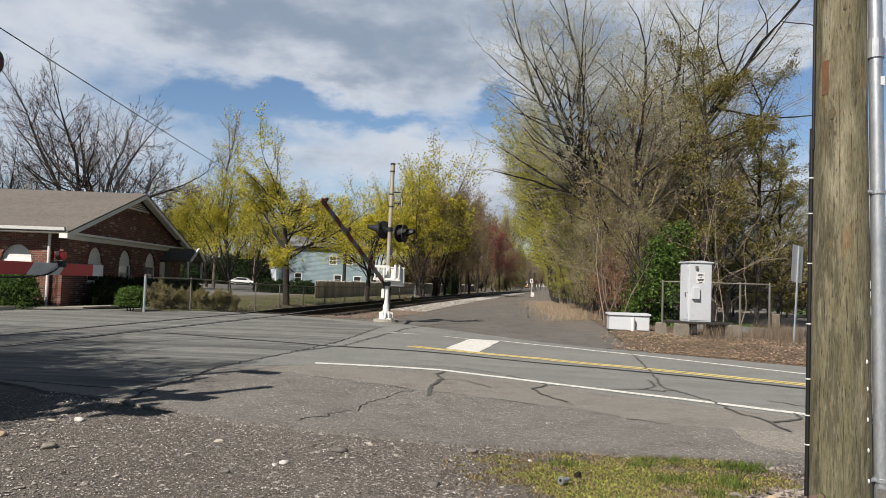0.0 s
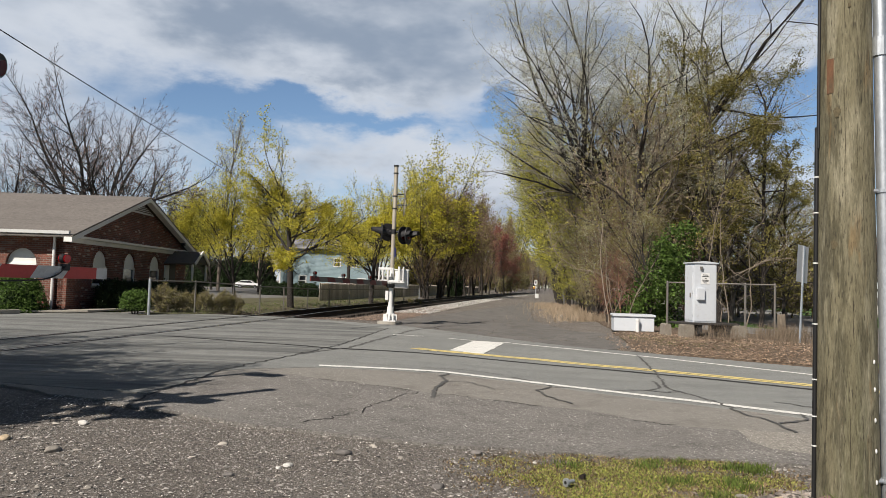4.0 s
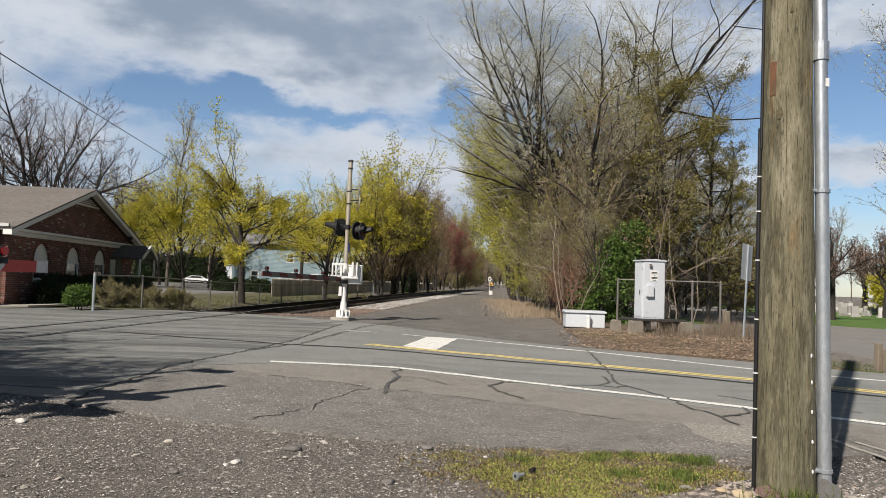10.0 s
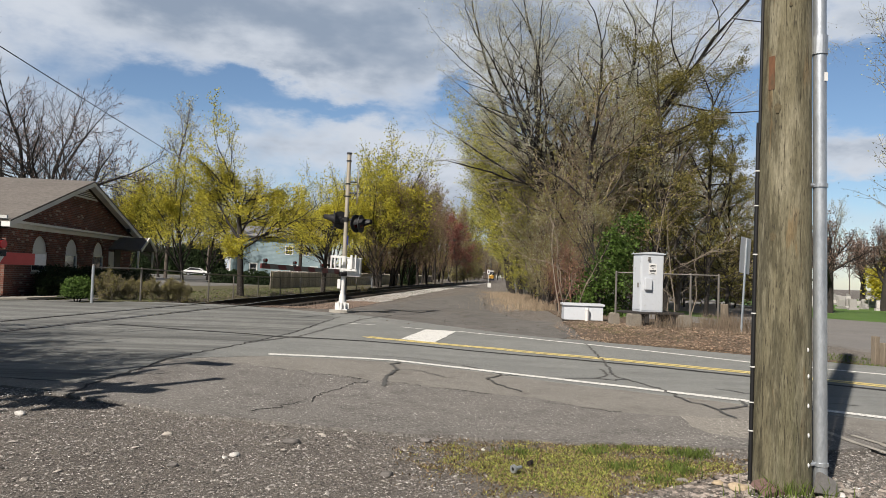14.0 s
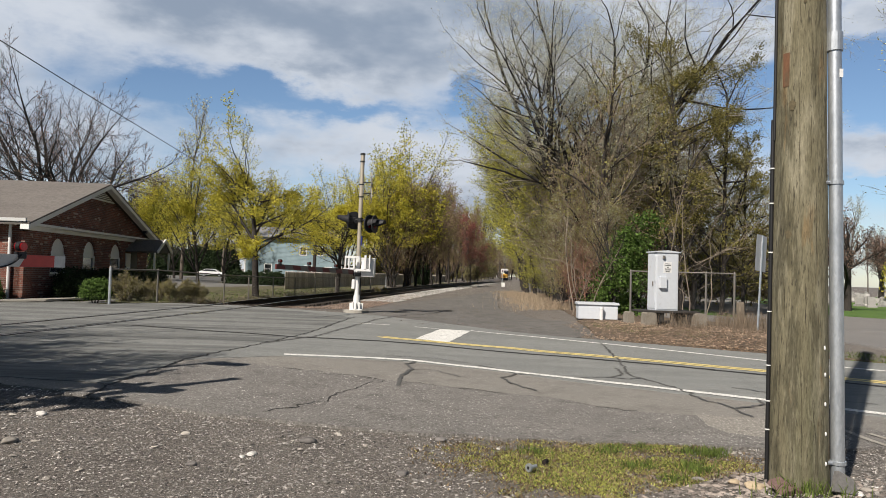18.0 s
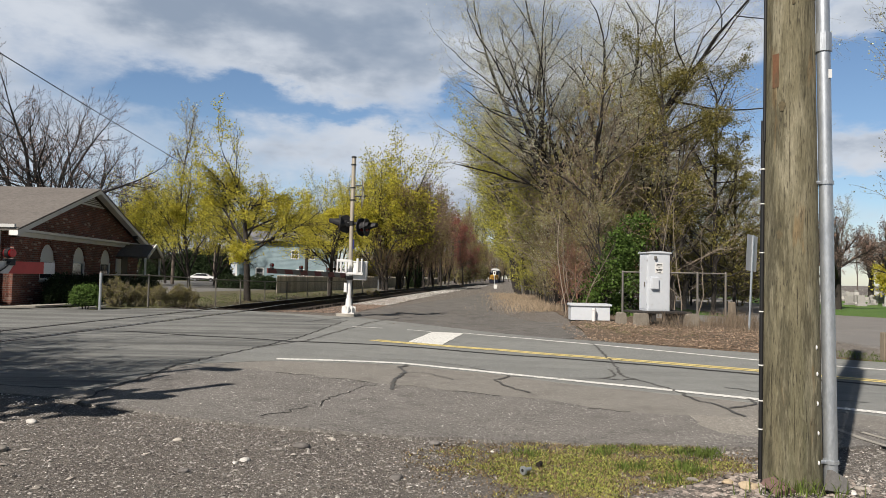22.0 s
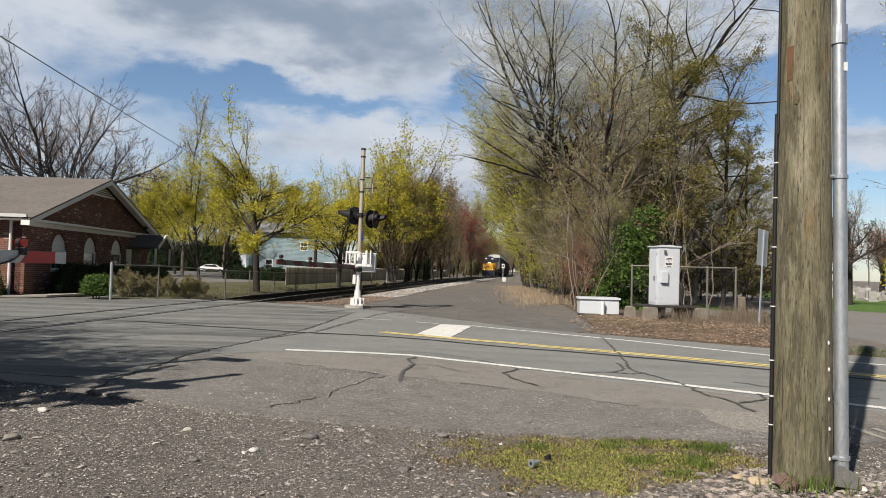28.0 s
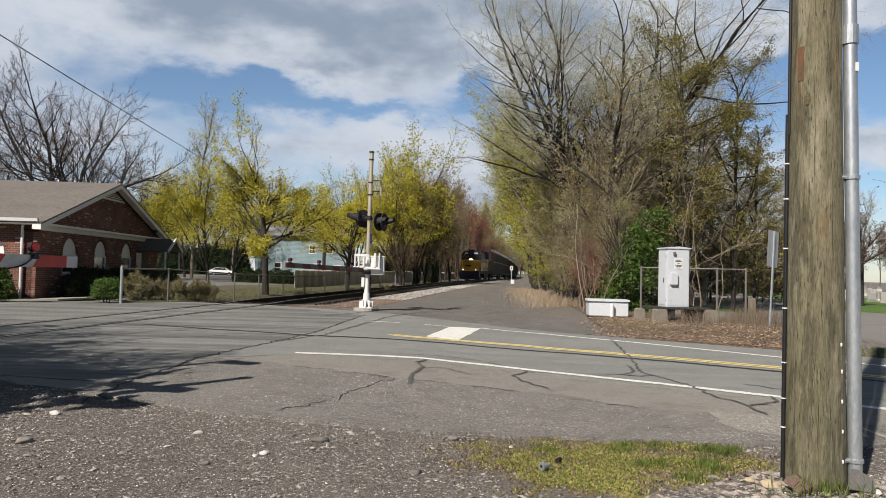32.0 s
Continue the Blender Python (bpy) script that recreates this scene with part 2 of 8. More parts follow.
COARSE = mat("coarse_chip_asphalt", (0.165, 0.155, 0.143), 0.95, spots=((0.8, 0.42, 0.68, (0.2, 0.188, 0.173), 0.8), (2.6, 0.5, 0.7, (0.092, 0.085, 0.078), 0.7), (30, 0.54, 0.64, (0.06, 0.055, 0.05), 0.7), (42, 0.56, 0.6, (0.3, 0.28, 0.26), 0.7), (55, 0.63, 0.66, (0.7, 0.68, 0.65), 0.95)), grain=0.4, grain_scale=48, bump=0.012, bump_scale=45)
SEALANT = mat("crack_sealant", (0.088, 0.086, 0.082), 0.75, spots=((9, 0.5, 0.65, (0.11, 0.107, 0.1), 0.7),), grain=0.3, grain_scale=30, bump=0.002)
# black of the open joints, also used to paint the cable's shadow
JOINT_OR_SHADOW = mat("joint_or_cable_shadow", (0.02, 0.019, 0.018), 0.85, spots=((12, 0.52, 0.66, (0.06, 0.056, 0.05), 0.6),), grain=0.3, grain_scale=30, bump=0.002)
WHITE_LINE = mat("white_road_paint", (0.8, 0.79, 0.75), 0.7, spots=((30, 0.52, 0.62, (0.2, 0.2, 0.19), 0.75), (3, 0.5, 0.8, (0.4, 0.39, 0.37), 0.5)), grain=0.12, grain_scale=120)
YELLOW_LINE = mat("yellow_road_paint", (0.76, 0.62, 0.25), 0.7, spots=((30, 0.54, 0.64, (0.17, 0.15, 0.12), 0.7), (2, 0.5, 0.8, (0.4, 0.26, 0.08), 0.5)), grain=0.12, grain_scale=120)
GROUND = mat("gravelly_earth", (0.15, 0.134, 0.118), 0.95, spots=((0.7, 0.42, 0.68, (0.1, 0.087, 0.077), 0.8), (9, 0.5, 0.7, (0.2, 0.176, 0.15), 0.6), (26, 0.55, 0.64, (0.055, 0.048, 0.043), 0.8), (40, 0.58, 0.63, (0.33, 0.3, 0.27), 0.75), (60, 0.63, 0.66, (0.6, 0.57, 0.53), 0.9)), grain=0.5, grain_scale=50, bump=0.025, bump_scale=38)
LAWN = mat("mown_lawn", (0.075, 0.15, 0.025), 0.9, spots=((0.5, 0.4, 0.7, (0.11, 0.17, 0.04), 0.8), (6, 0.5, 0.7, (0.06, 0.11, 0.02), 0.6)), grain=0.3, grain_scale=40, bump=0.02)
VERGE = mat("rough_grass", (0.1, 0.098, 0.05), 0.95, spots=((0.4, 0.4, 0.65, (0.14, 0.115, 0.075), 0.9), (5, 0.5, 0.7, (0.075, 0.085, 0.035), 0.6)), grain=0.35, grain_scale=30, bump=0.03)
LITTER = mat("leaf_litter_soil", (0.11, 0.085, 0.064), 0.95, spots=((1.2, 0.4, 0.7, (0.12, 0.085, 0.06), 0.8), (14, 0.5, 0.66, (0.3, 0.2, 0.13), 0.7)), grain=0.4, grain_scale=45, bump=0.03, bump_scale=30)
CONCRETE = mat("concrete", (0.34, 0.32, 0.28), 0.9, spots=((4, 0.45, 0.75, (0.22, 0.2, 0.17), 0.7),), grain=0.15, bump=0.003)
STONE = mat("pale_stone", (0.36, 0.33, 0.29), 0.9, spots=((8, 0.45, 0.7, (0.22, 0.2, 0.18), 0.7),), grain=0.2, bump=0.004, island=0.45)
GREY_STONE = mat("grey_stone", (0.2, 0.185, 0.175), 0.9, spots=((8, 0.45, 0.7, (0.28, 0.26, 0.24), 0.6),), grain=0.2, bump=0.004, island=0.4)
CHIP = mat("stone_chip", (0.215, 0.202, 0.186), 0.9, spots=((30, 0.6, 0.64, (0.36, 0.34, 0.31), 0.8),), grain=0.35, grain_scale=60, island=0.8)
BALLAST = mat("pale_ballast", (0.37, 0.355, 0.335), 0.9, spots=((9, 0.5, 0.6, (0.13, 0.12, 0.11), 0.85),), grain=0.3, grain_scale=12, island=0.6)
# oily stone, its colour darkened further for the shade between the rails
DARK_BALLAST = mat("oily_shaded_ballast", (0.05, 0.04, 0.034), 0.9, grain=0.25, island=0.5)
BROWN_BALLAST = mat("rusty_ballast", (0.17, 0.125, 0.098), 0.9, grain=0.25, island=0.6)
WHITE = mat("white_enamel", (0.68, 0.68, 0.67), 0.45, spots=((3, 0.55, 0.8, (0.55, 0.53, 0.48), 0.5),), grain=0.04, grain_scale=12)
CABINET = mat("white_cabinet_paint", (0.54, 0.57, 0.61), 0.5, spots=((2.5, 0.55, 0.8, (0.56, 0.55, 0.53), 0.45), (7, 0.6, 0.72, (0.42, 0.42, 0.42), 0.5)), grain=0.03, grain_scale=10)
ALU = mat("weathered_aluminium", (0.42, 0.38, 0.31), 0.6, 0.35, spots=((6, 0.45, 0.7, (0.3, 0.27, 0.22), 0.7),), grain=0.1, grain_scale=30, stretch=(1, 1, 0.3))
GALV = mat("galvanised_steel", (0.5, 0.53, 0.56), 0.42, 0.7, spots=((14, 0.45, 0.65, (0.36, 0.39, 0.43), 0.7), (40, 0.55, 0.7, (0.62, 0.64, 0.66), 0.5)), grain=0.12, grain_scale=60, stretch=(1, 1, 0.35), bump=0.0006)
FENCE_STEEL = mat("fence_steel", (0.19, 0.18, 0.165), 0.6, 0.5, spots=((5, 0.5, 0.7, (0.2, 0.15, 0.11), 0.6),), grain=0.15)
BLACK = mat("black_paint", (0.018, 0.018, 0.02), 0.55, grain=0.2, grain_scale=20)
RUBBER = mat("black_cable", (0.012, 0.012, 0.013), 0.5)
RED_TAPE = mat("red_reflective_sheet", (0.52, 0.055, 0.045), 0.45, grain=0.08, grain_scale=20)
# far arm's grimy reverse: its shade is put into these two dark colours
DARK_RED = mat("shaded_worn_red_sheet", (0.11, 0.02, 0.018), 0.5, grain=0.15, grain_scale=20)
ARM_BACK = mat("shaded_grimy_sheet", (0.15, 0.135, 0.12), 0.7, grain=0.15)
ARM_WHITE = mat("white_reflective_sheet", (0.62, 0.6, 0.57), 0.5, spots=((9, 0.5, 0.75, (0.42, 0.39, 0.35), 0.6),), grain=0.08)
RED_LAMP = mat("lit_red_lens", (0.22, 0.01, 0.014), 0.18, emit=(1.0, 0.03, 0.03), emit_strength=0.05)
DARK_LENS = mat("dark_red_lens", (0.07, 0.006, 0.006), 0.15)
RAIL = mat("rail_steel_rust", (0.024, 0.017, 0.014), 0.75, 0.3, spots=((7, 0.45, 0.7, (0.035, 0.024, 0.02), 0.7),), grain=0.2)
RAIL_TOP = mat("polished_rail_head", (0.34, 0.32, 0.3), 0.3, 0.9, grain=0.08)
TIE = mat("creosoted_timber", (0.035, 0.028, 0.023), 0.9, grain=0.3, stretch=(1, 0.1, 1), island=0.3, bump=0.004)


# ---- building tools ----
def mesh_of(name, bm, *materials, smooth=False):
    me = bpy.data.meshes.new(name)
    bm.to_mesh(me)
    bm.free()
    for m in materials:
        me.materials.append(m)
    if smooth:
        me.polygons.foreach_set("use_smooth", [True] * len(me.polygons))
    return me


def part(name, bm, material, parent, label="", smooth=False):
    ob = new(name, mesh_of(name, bm, material, smooth=smooth))
    ob.parent = parent
    if label:
        ob["label"] = label
    return ob


def raw(name, verts, faces, material, parent=None, smooth=False):
    me = bpy.data.meshes.new(name)
    me.from_pydata([tuple(v) for v in verts], [], faces)
    me.materials.append(material)
    if smooth:
        me.polygons.foreach_set("use_smooth", [True] * len(me.polygons))
    ob = new(name, me)
    ob.parent = parent
    return ob


def thing(name, m, label, category, group="", kind=""):
    ob = new(name)
    ob.empty_display_size = 0.2
    ob.matrix_basis = m
    return tagged(ob, label, category, group, kind)


def add_box(bm, x0, y0, z0, x1, y1, z1, bevel=0.0):
    r = bmesh.ops.create_cube(bm, size=1.0)
    vs = r["verts"]
    bmesh.ops.scale(bm, vec=(x1 - x0, y1 - y0, z1 - z0), verts=vs)
    bmesh.ops.translate(bm, vec=((x0 + x1) / 2, (y0 + y1) / 2, (z0 + z1) / 2), verts=vs)
    if bevel:
        es = list({e for v in vs for e in v.link_edges})
        bmesh.ops.bevel(bm, geom=es, offset=bevel, segments=2, affect="EDGES", profile=0.5)
    return bm


def box(x0, y0, z0, x1, y1, z1, bevel=0.0):
    return add_box(bmesh.new(), x0, y0, z0, x1, y1, z1, bevel)


def add_rod(bm, a, b, r0, r1=None, n=12, caps=True):
    a, b = Vector(a), Vector(b)
    r1 = r0 if r1 is None else r1
    q = (b - a).to_track_quat("Z", "Y").to_matrix()
    ra = [bm.verts.new(a + q @ Vector((r0 * math.cos(i * math.tau / n), r0 * math.sin(i * math.tau / n), 0))) for i in range(n)]
    rb = [bm.verts.new(b + q @ Vector((r1 * math.cos(i * math.tau / n), r1 * math.sin(i * math.tau / n), 0))) for i in range(n)]
    for i in range(n):
        bm.faces.new((ra[i], ra[(i + 1) % n], rb[(i + 1) % n], rb[i]))
    if caps:
        bm.faces.new(ra[::-1]), bm.faces.new(rb)
    return bm


def rod(a, b, r0, r1=None, n=12):
    return add_rod(bmesh.new(), a, b, r0, r1, n)


def add_prism(bm, outline, y0, y1):
    """An outline in x and z, drawn out from y0 to y1."""
    a = [bm.verts.new((x, y0, z)) for x, z in outline]
    b = [bm.verts.new((x, y1, z)) for x, z in outline]
    n = len(a)
    for i in range(n):
        bm.faces.new((a[i], a[(i + 1) % n], b[(i + 1) % n], b[i]))
    bm.faces.new(a[::-1]), bm.faces.new(b)
    bmesh.ops.recalc_face_normals(bm, faces=bm.faces[:])
    return bm


def prism(outline, y0, y1):
    return add_prism(bmesh.new(), outline, y0, y1)


def smooth01(a, b, v):
    k = min(1.0, max(0.0, (v - a) / (b - a)))
    return k * k * (3 - 2 * k)


# ---- plan: track, road, heights ----
def track_slope(y):
    pts = ((-60, 0.1), (14, 0.1), (40, 0.11), (80, 0.13), (110, 0.14), (330, 0.094), (440, 0.062), (700, 0.045))
    for (a, u), (b, v) in zip(pts, pts[1:]):
        if y <= b:
            return u + (v - u) * (y - a) / (b - a)
    return 0.045


TRACK = {}
_x = -8.3
for _y in range(14, 701):
    TRACK[_y] = _x
    _x += track_slope(_y + 0.5)
_x = -8.3
for _y in range(13, -61, -1):
    _x -= track_slope(_y + 0.5)
    TRACK[_y] = _x


def track_x(y):
    y = min(699.0, max(-59.0, y))
    k = math.floor(y)
    return TRACK[k] + (TRACK[k + 1] - TRACK[k]) * (y - k)


def rail_lift(y):
    """How far the rails rise above the paved crossing on their raised ties."""
    return 0.06 * smooth01(24.0, 27.5, y)


def track_z(y):
    return 0.2 - 1.0 * smooth01(110, 330, y)


ROAD_N0, ROAD_N1 = 9.96, 16.06       # the two white edge lines, across the road
ROAD_D, ROAD_N = Vector((-0.809, 0.588)), Vector((0.588, 0.809))


def ground_z(x, y):
    d = abs(x - track_x(y))
    z = track_z(y) * (1 - smooth01(4.5, 11.0, d)) if y > 0 else 0.2 * (1 - smooth01(4.5, 11.0, d))
    if x < track_x(y):
        z = max(z, 0.15 * (1 - smooth01(60, 120, y)))
    n = x * ROAD_N.x + y * ROAD_N.y
    bank = smooth01(16.6, 18.6, n) * smooth01(2.0, 5.0, x) * (1 - smooth01(9.0, 13.0, x)) * (1 - smooth01(40, 60, y))
    z = max(z, 0.2 * bank)
    if y > 25.4:
        z -= 0.25 * smooth01(25.4, 26.2, y) * (1 - smooth01(1.5, 2.9, d))
    z += 0.13 * math.exp(-((x - 2.6) ** 2 + (y - 4.7) ** 2) / 1.6)
    return z


# ---- ground, road, rails ----
def spread(lo, hi, near_lo, near_hi, step, grow):
    v, out = near_lo, []
    while v < near_hi:
        out.append(v)
        v += step
    s, v = step, near_hi
    while v < hi:
        out.append(v)
        s *= grow
        v += s
    out.append(hi)
    s, v = step, near_lo
    while v > lo:
        s *= grow
        v -= s
        out.append(max(v, lo))
    return sorted(set(out))


def grid_sheet(name, xs, ys, material, lift=0.0, rough=0.0):
    verts = [(x, y, ground_z(x, y) + lift + (rough * noise.noise((x * 2.3, y * 2.3, 0)) if rough else 0)) for y in ys for x in xs]
    w = len(xs)
    faces = [(j * w + i, j * w + i + 1, (j + 1) * w + i + 1, (j + 1) * w + i) for j in range(len(ys) - 1) for i in range(w - 1)]
    return raw(name, verts, faces, material, smooth=True)


ground = grid_sheet("ground", spread(-1500, 1500, -16, 14, 0.5, 1.12), spread(-600, 2500, 0, 40, 0.5, 1.12), GROUND, -0.03, 0.0)
tagged(ground, "grey-brown gravelly earth beside the level crossing", "ground", kind="structure")


def strip(name, line, half, material, lift, ragged=0.0, seed=0, thick=0.0):
    """A flat band along points of the plan, laid on the ground."""
    verts, faces = [], []
    pts = [Vector(p) for p in line]
    fine = [pts[0]]
    for a, b in zip(pts, pts[1:]):
        k = max(1, int((b - a).length / 0.35))
        fine += [a.lerp(b, (i + 1) / k) for i in range(k)]
    for i, p in enumerate(fine):
        d = (fine[min(i + 1, len(fine) - 1)] - fine[max(i - 1, 0)]).normalized()
        s = Vector((-d.y, d.x))
        h = half if not isinstance(half, tuple) else half[0] + (half[1] - half[0]) * i / (len(fine) - 1)
        for sg in (-1, 1):
            w = h * (1 + ragged * noise.noise((p.x * 3.1 + seed, p.y * 3.1, sg * 5.0)))
            q = p + s * sg * w
            verts.append((q.x, q.y, ground_z(q.x, q.y) + lift))
        if i:
            k = 2 * i
            faces.append((k - 2, k - 1, k + 1, k))
    return raw(name, verts, faces, material)


def polygon_sheet(name, outline, material, lift, step=0.5, ragged=0.12, seed=0.0):
    """A patch with a ragged edge, cut out of a grid by its outline and draped on the ground."""
    bm = bmesh.new()
    pts = []
    n = len(outline)
    for i in range(n):
        a, b = Vector(outline[i]), Vector(outline[(i + 1) % n])
        k = max(1, int((b - a).length / 0.25))
        for j in range(k):
            p = a.lerp(b, j / k)
            q = Vector((p.x * 1.9 + seed, p.y * 1.9, 0.0))
            o = Vector((noise.noise(q), noise.noise(q + Vector((9, 3, 1))))) * ragged + Vector((noise.noise(q * 4), noise.noise(q * 4 + Vector((5, 5, 5))))) * ragged * 0.4
            pts.append(p + o)
    f = bm.faces.new([bm.verts.new((p.x, p.y, 0)) for p in pts])
    lo = (min(p.x for p in pts), min(p.y for p in pts))
    hi = (max(p.x for p in pts), max(p.y for p in pts))
    for axis in (0, 1):
        v = lo[axis] + step
        while v < hi[axis]:
            co, no = [0, 0, 0], [0, 0, 0]
            co[axis], no[axis] = v, 1
            bmesh.ops.bisect_plane(bm, geom=bm.verts[:] + bm.edges[:] + bm.faces[:], plane_co=co, plane_no=no)
            v += step
    for v in bm.verts:
        v.co.z = ground_z(v.co.x, v.co.y) + lift
    rim = [e for e in bm.edges if e.is_boundary]
    made = bmesh.ops.extrude_edge_only(bm, edges=rim)["geom"]
    bmesh.ops.translate(bm, vec=(0, 0, -0.06), verts=[v for v in made if isinstance(v, bmesh.types.BMVert)])
    bmesh.ops.recalc_face_normals(bm, faces=bm.faces[:])
    if sum(fc.normal.z * fc.calc_area() for fc in bm.faces) < 0:
        bmesh.ops.reverse_faces(bm, faces=bm.faces[:])
    return new(name, mesh_of(name, bm, material))


def road_at(n, s):
    return ROAD_N * n + ROAD_D * s


# carriageway, from far beyond the crossing to the right
road = polygon_sheet("road", [road_at(9.8, -70), road_at(9.8, -6), road_at(9.75, 0), (0.8, 11.05), (-0.6, 11.4), (-2.4, 11.0), (-3.2, 10.4), (-5.6, 7.9), (-9.6, 7.6), (-30, 9.0), (-32, 27.0), (-12.2, 24.4), (-9.2, 25.2), (-6.9, 25.0), (-3.4, 22.6),
                              road_at(16.55, 12.5), road_at(16.5, 0), road_at(16.7, -20), road_at(16.7, -70)], ASPHALT, 0.0, 0.7, 0.06)
tagged(road, "grey weathered asphalt road over the level crossing", "road", kind="structure")
apron = polygon_sheet("apron", [(-5.6, 8.2), (-4.6, 7.5), (-3.0, 7.25), (-1.85, 6.85), (-0.1, 6.75), (0.9, 6.78), (2.6, 6.98), (3.3, 6.85), (4.2, 6.95), (5.2, 7.2), (9.5, 4.6), (11, 3.5), (12.6, 4.9), road_at(10.0, -6), road_at(10.0, 0), (0.8, 11.4), (-0.6, 11.7), (-2.6, 11.6)], APRON, -0.005, 0.5, 0.1, 3.0)
tagged(apron, "cracked brownish asphalt shoulder beside the road", "road shoulder", kind="structure")
BREAK = [(-3.5, 9.9), (-2.86, 10.1), (-2.16, 9.79), (-1.53, 9.7), (-0.66, 9.41), (0.01, 9.28), (0.73, 9.05), (1.42, 8.87), (1.87, 8.36), (2.4, 8.16), (2.99, 8.01), (3.39, 7.76), (4.6, 7.6)]
coarse = polygon_sheet("coarse_shoulder", [(-3.75, 7.2), (-2.65, 6.85), (-2.02, 6.62), (-1.54, 6.6), (-1.08, 6.58), (-0.09, 6.55), (0.9, 6.6), (2.01, 6.6), (2.6, 6.5), (3.3, 6.45), (4.5, 6.8)] + BREAK[::-1], COARSE, -0.0015, 0.5, 0.1, 5.0)
tagged(coarse, "dark coarse-chipped old asphalt along the gravel's edge", "road shoulder", kind="structure")
patch = polygon_sheet("gravel_patch", [(2.85, 8.05), (3.63, 7.95), (4.2, 7.6), (4.1, 7.0), (3.2, 6.98), (2.9, 7.2)], mat("pale_gravel_patch", (0.27, 0.25, 0.22), 0.95, spots=((14, 0.48, 0.66, (0.16, 0.147, 0.13), 0.8), (45, 0.58, 0.64, (0.55, 0.52, 0.48), 0.8)), grain=0.45, grain_scale=45, bump=0.012, bump_scale=40), 0.001, 0.5, 0.12, 15.0)
tagged(patch, "pale crumbled gravel patch in the shoulder", "road shoulder", kind="structure")
drive = polygon_sheet("side_drive", [(-3.2, 22.7), (-1.6, 20.3), (2.6, 17.8), (4.0, 18.4), (4.2, 21.5), (3.2, 24.6), (2.6, 32), (3.6, 46), (6.2, 62), (7.0, 75), (5.6, 75), (2.6, 52), (-0.6, 36), (-2.2, 27)], DRIVE, -0.006, 0.8, 0.15, 7.0)
tagged(drive, "dark asphalt track-side drive running along the rails", "drive", kind="structure")

crossing = polygon_sheet("crossing_pavement", [(-3.6, 7.8), (-3.57, 8.8), (-3.58, 9.98), (-3.36, 11.22), (-3.12, 12.57), (-2.75, 15.0), (-2.66, 17.69), (-2.6, 20.4), (-4.4, 22.4), (-9.0, 24.6), (-14, 24.0), (-16, 9.2), (-9.6, 8.0), (-5.6, 8.2)], CROSSING, 0.0025, 0.7, 0.05, 9.0)
tagged(crossing, "darker asphalt paving by the rails, with tyre streaks and painted twig shadows", "road", kind="structure")

# painted lines: straight along the road, swinging in towards the crossing
EDGE_NEAR = [(-2.45, 11.18), (-1.97, 11.29), (-1.27, 11.47), (-0.5, 11.6), (0.7, 11.25), (1.87, 10.72), (2.96, 10.06), (4.2, 9.21)] + [tuple(road_at(9.92, s)) for s in (1.0, -6, -20, -70)]
CENTRE = [(-1.27, 15.1), (-0.96, 14.98), (-0.25, 14.9), (1.39, 14.67), (2.97, 13.91), (4.34, 13.05)] + [tuple(road_at(13.18, s)) for s in (2.6, -6, -20, -70)]
EDGE_FAR = [(0.77, 18.42), (2.39, 17.75), (4.1, 16.25), (5.28, 15.02), (6.34, 13.9)] + [tuple(road_at(15.0, s)) for s in (1.5, -6, -20, -70)]
for pts, half, m, nm, lab in ((EDGE_NEAR, 0.088, WHITE_LINE, "edge_line", "white painted edge line on the asphalt road"), (EDGE_FAR, 0.075, WHITE_LINE, "edge_line", "thin worn white edge line on the asphalt road"),
                              ([(x + 0.06, y + 0.08) for x, y in CENTRE], 0.07, YELLOW_LINE, "centre_line", "yellow painted centre line on the asphalt road"), ([(x - 0.06, y - 0.08) for x, y in CENTRE], 0.07, YELLOW_LINE, "centre_line", "yellow painted centre line on the asphalt road")):
    tagged(strip(nm, pts, half, m, 0.006, 0.15, half), lab, "road marking", kind="structure")
tagged(polygon_sheet("stop_bar", [(-0.52, 15.26), (-0.02, 18.21), (0.77, 18.36), (0.19, 15.05)], WHITE_LINE, 0.007, 0.8, 0.025, 1.0), "broad worn white stop bar across the far lane", "road marking", kind="structure")
for pts in (((-2.1, 18.28), (-1.31, 18.34)), ((-0.68, 18.34), (-0.05, 18.21))):
    tagged(strip("edge_line", pts, 0.05, WHITE_LINE, 0.006, 0.2), "short worn white line by the crossing", "road marking", kind="structure")

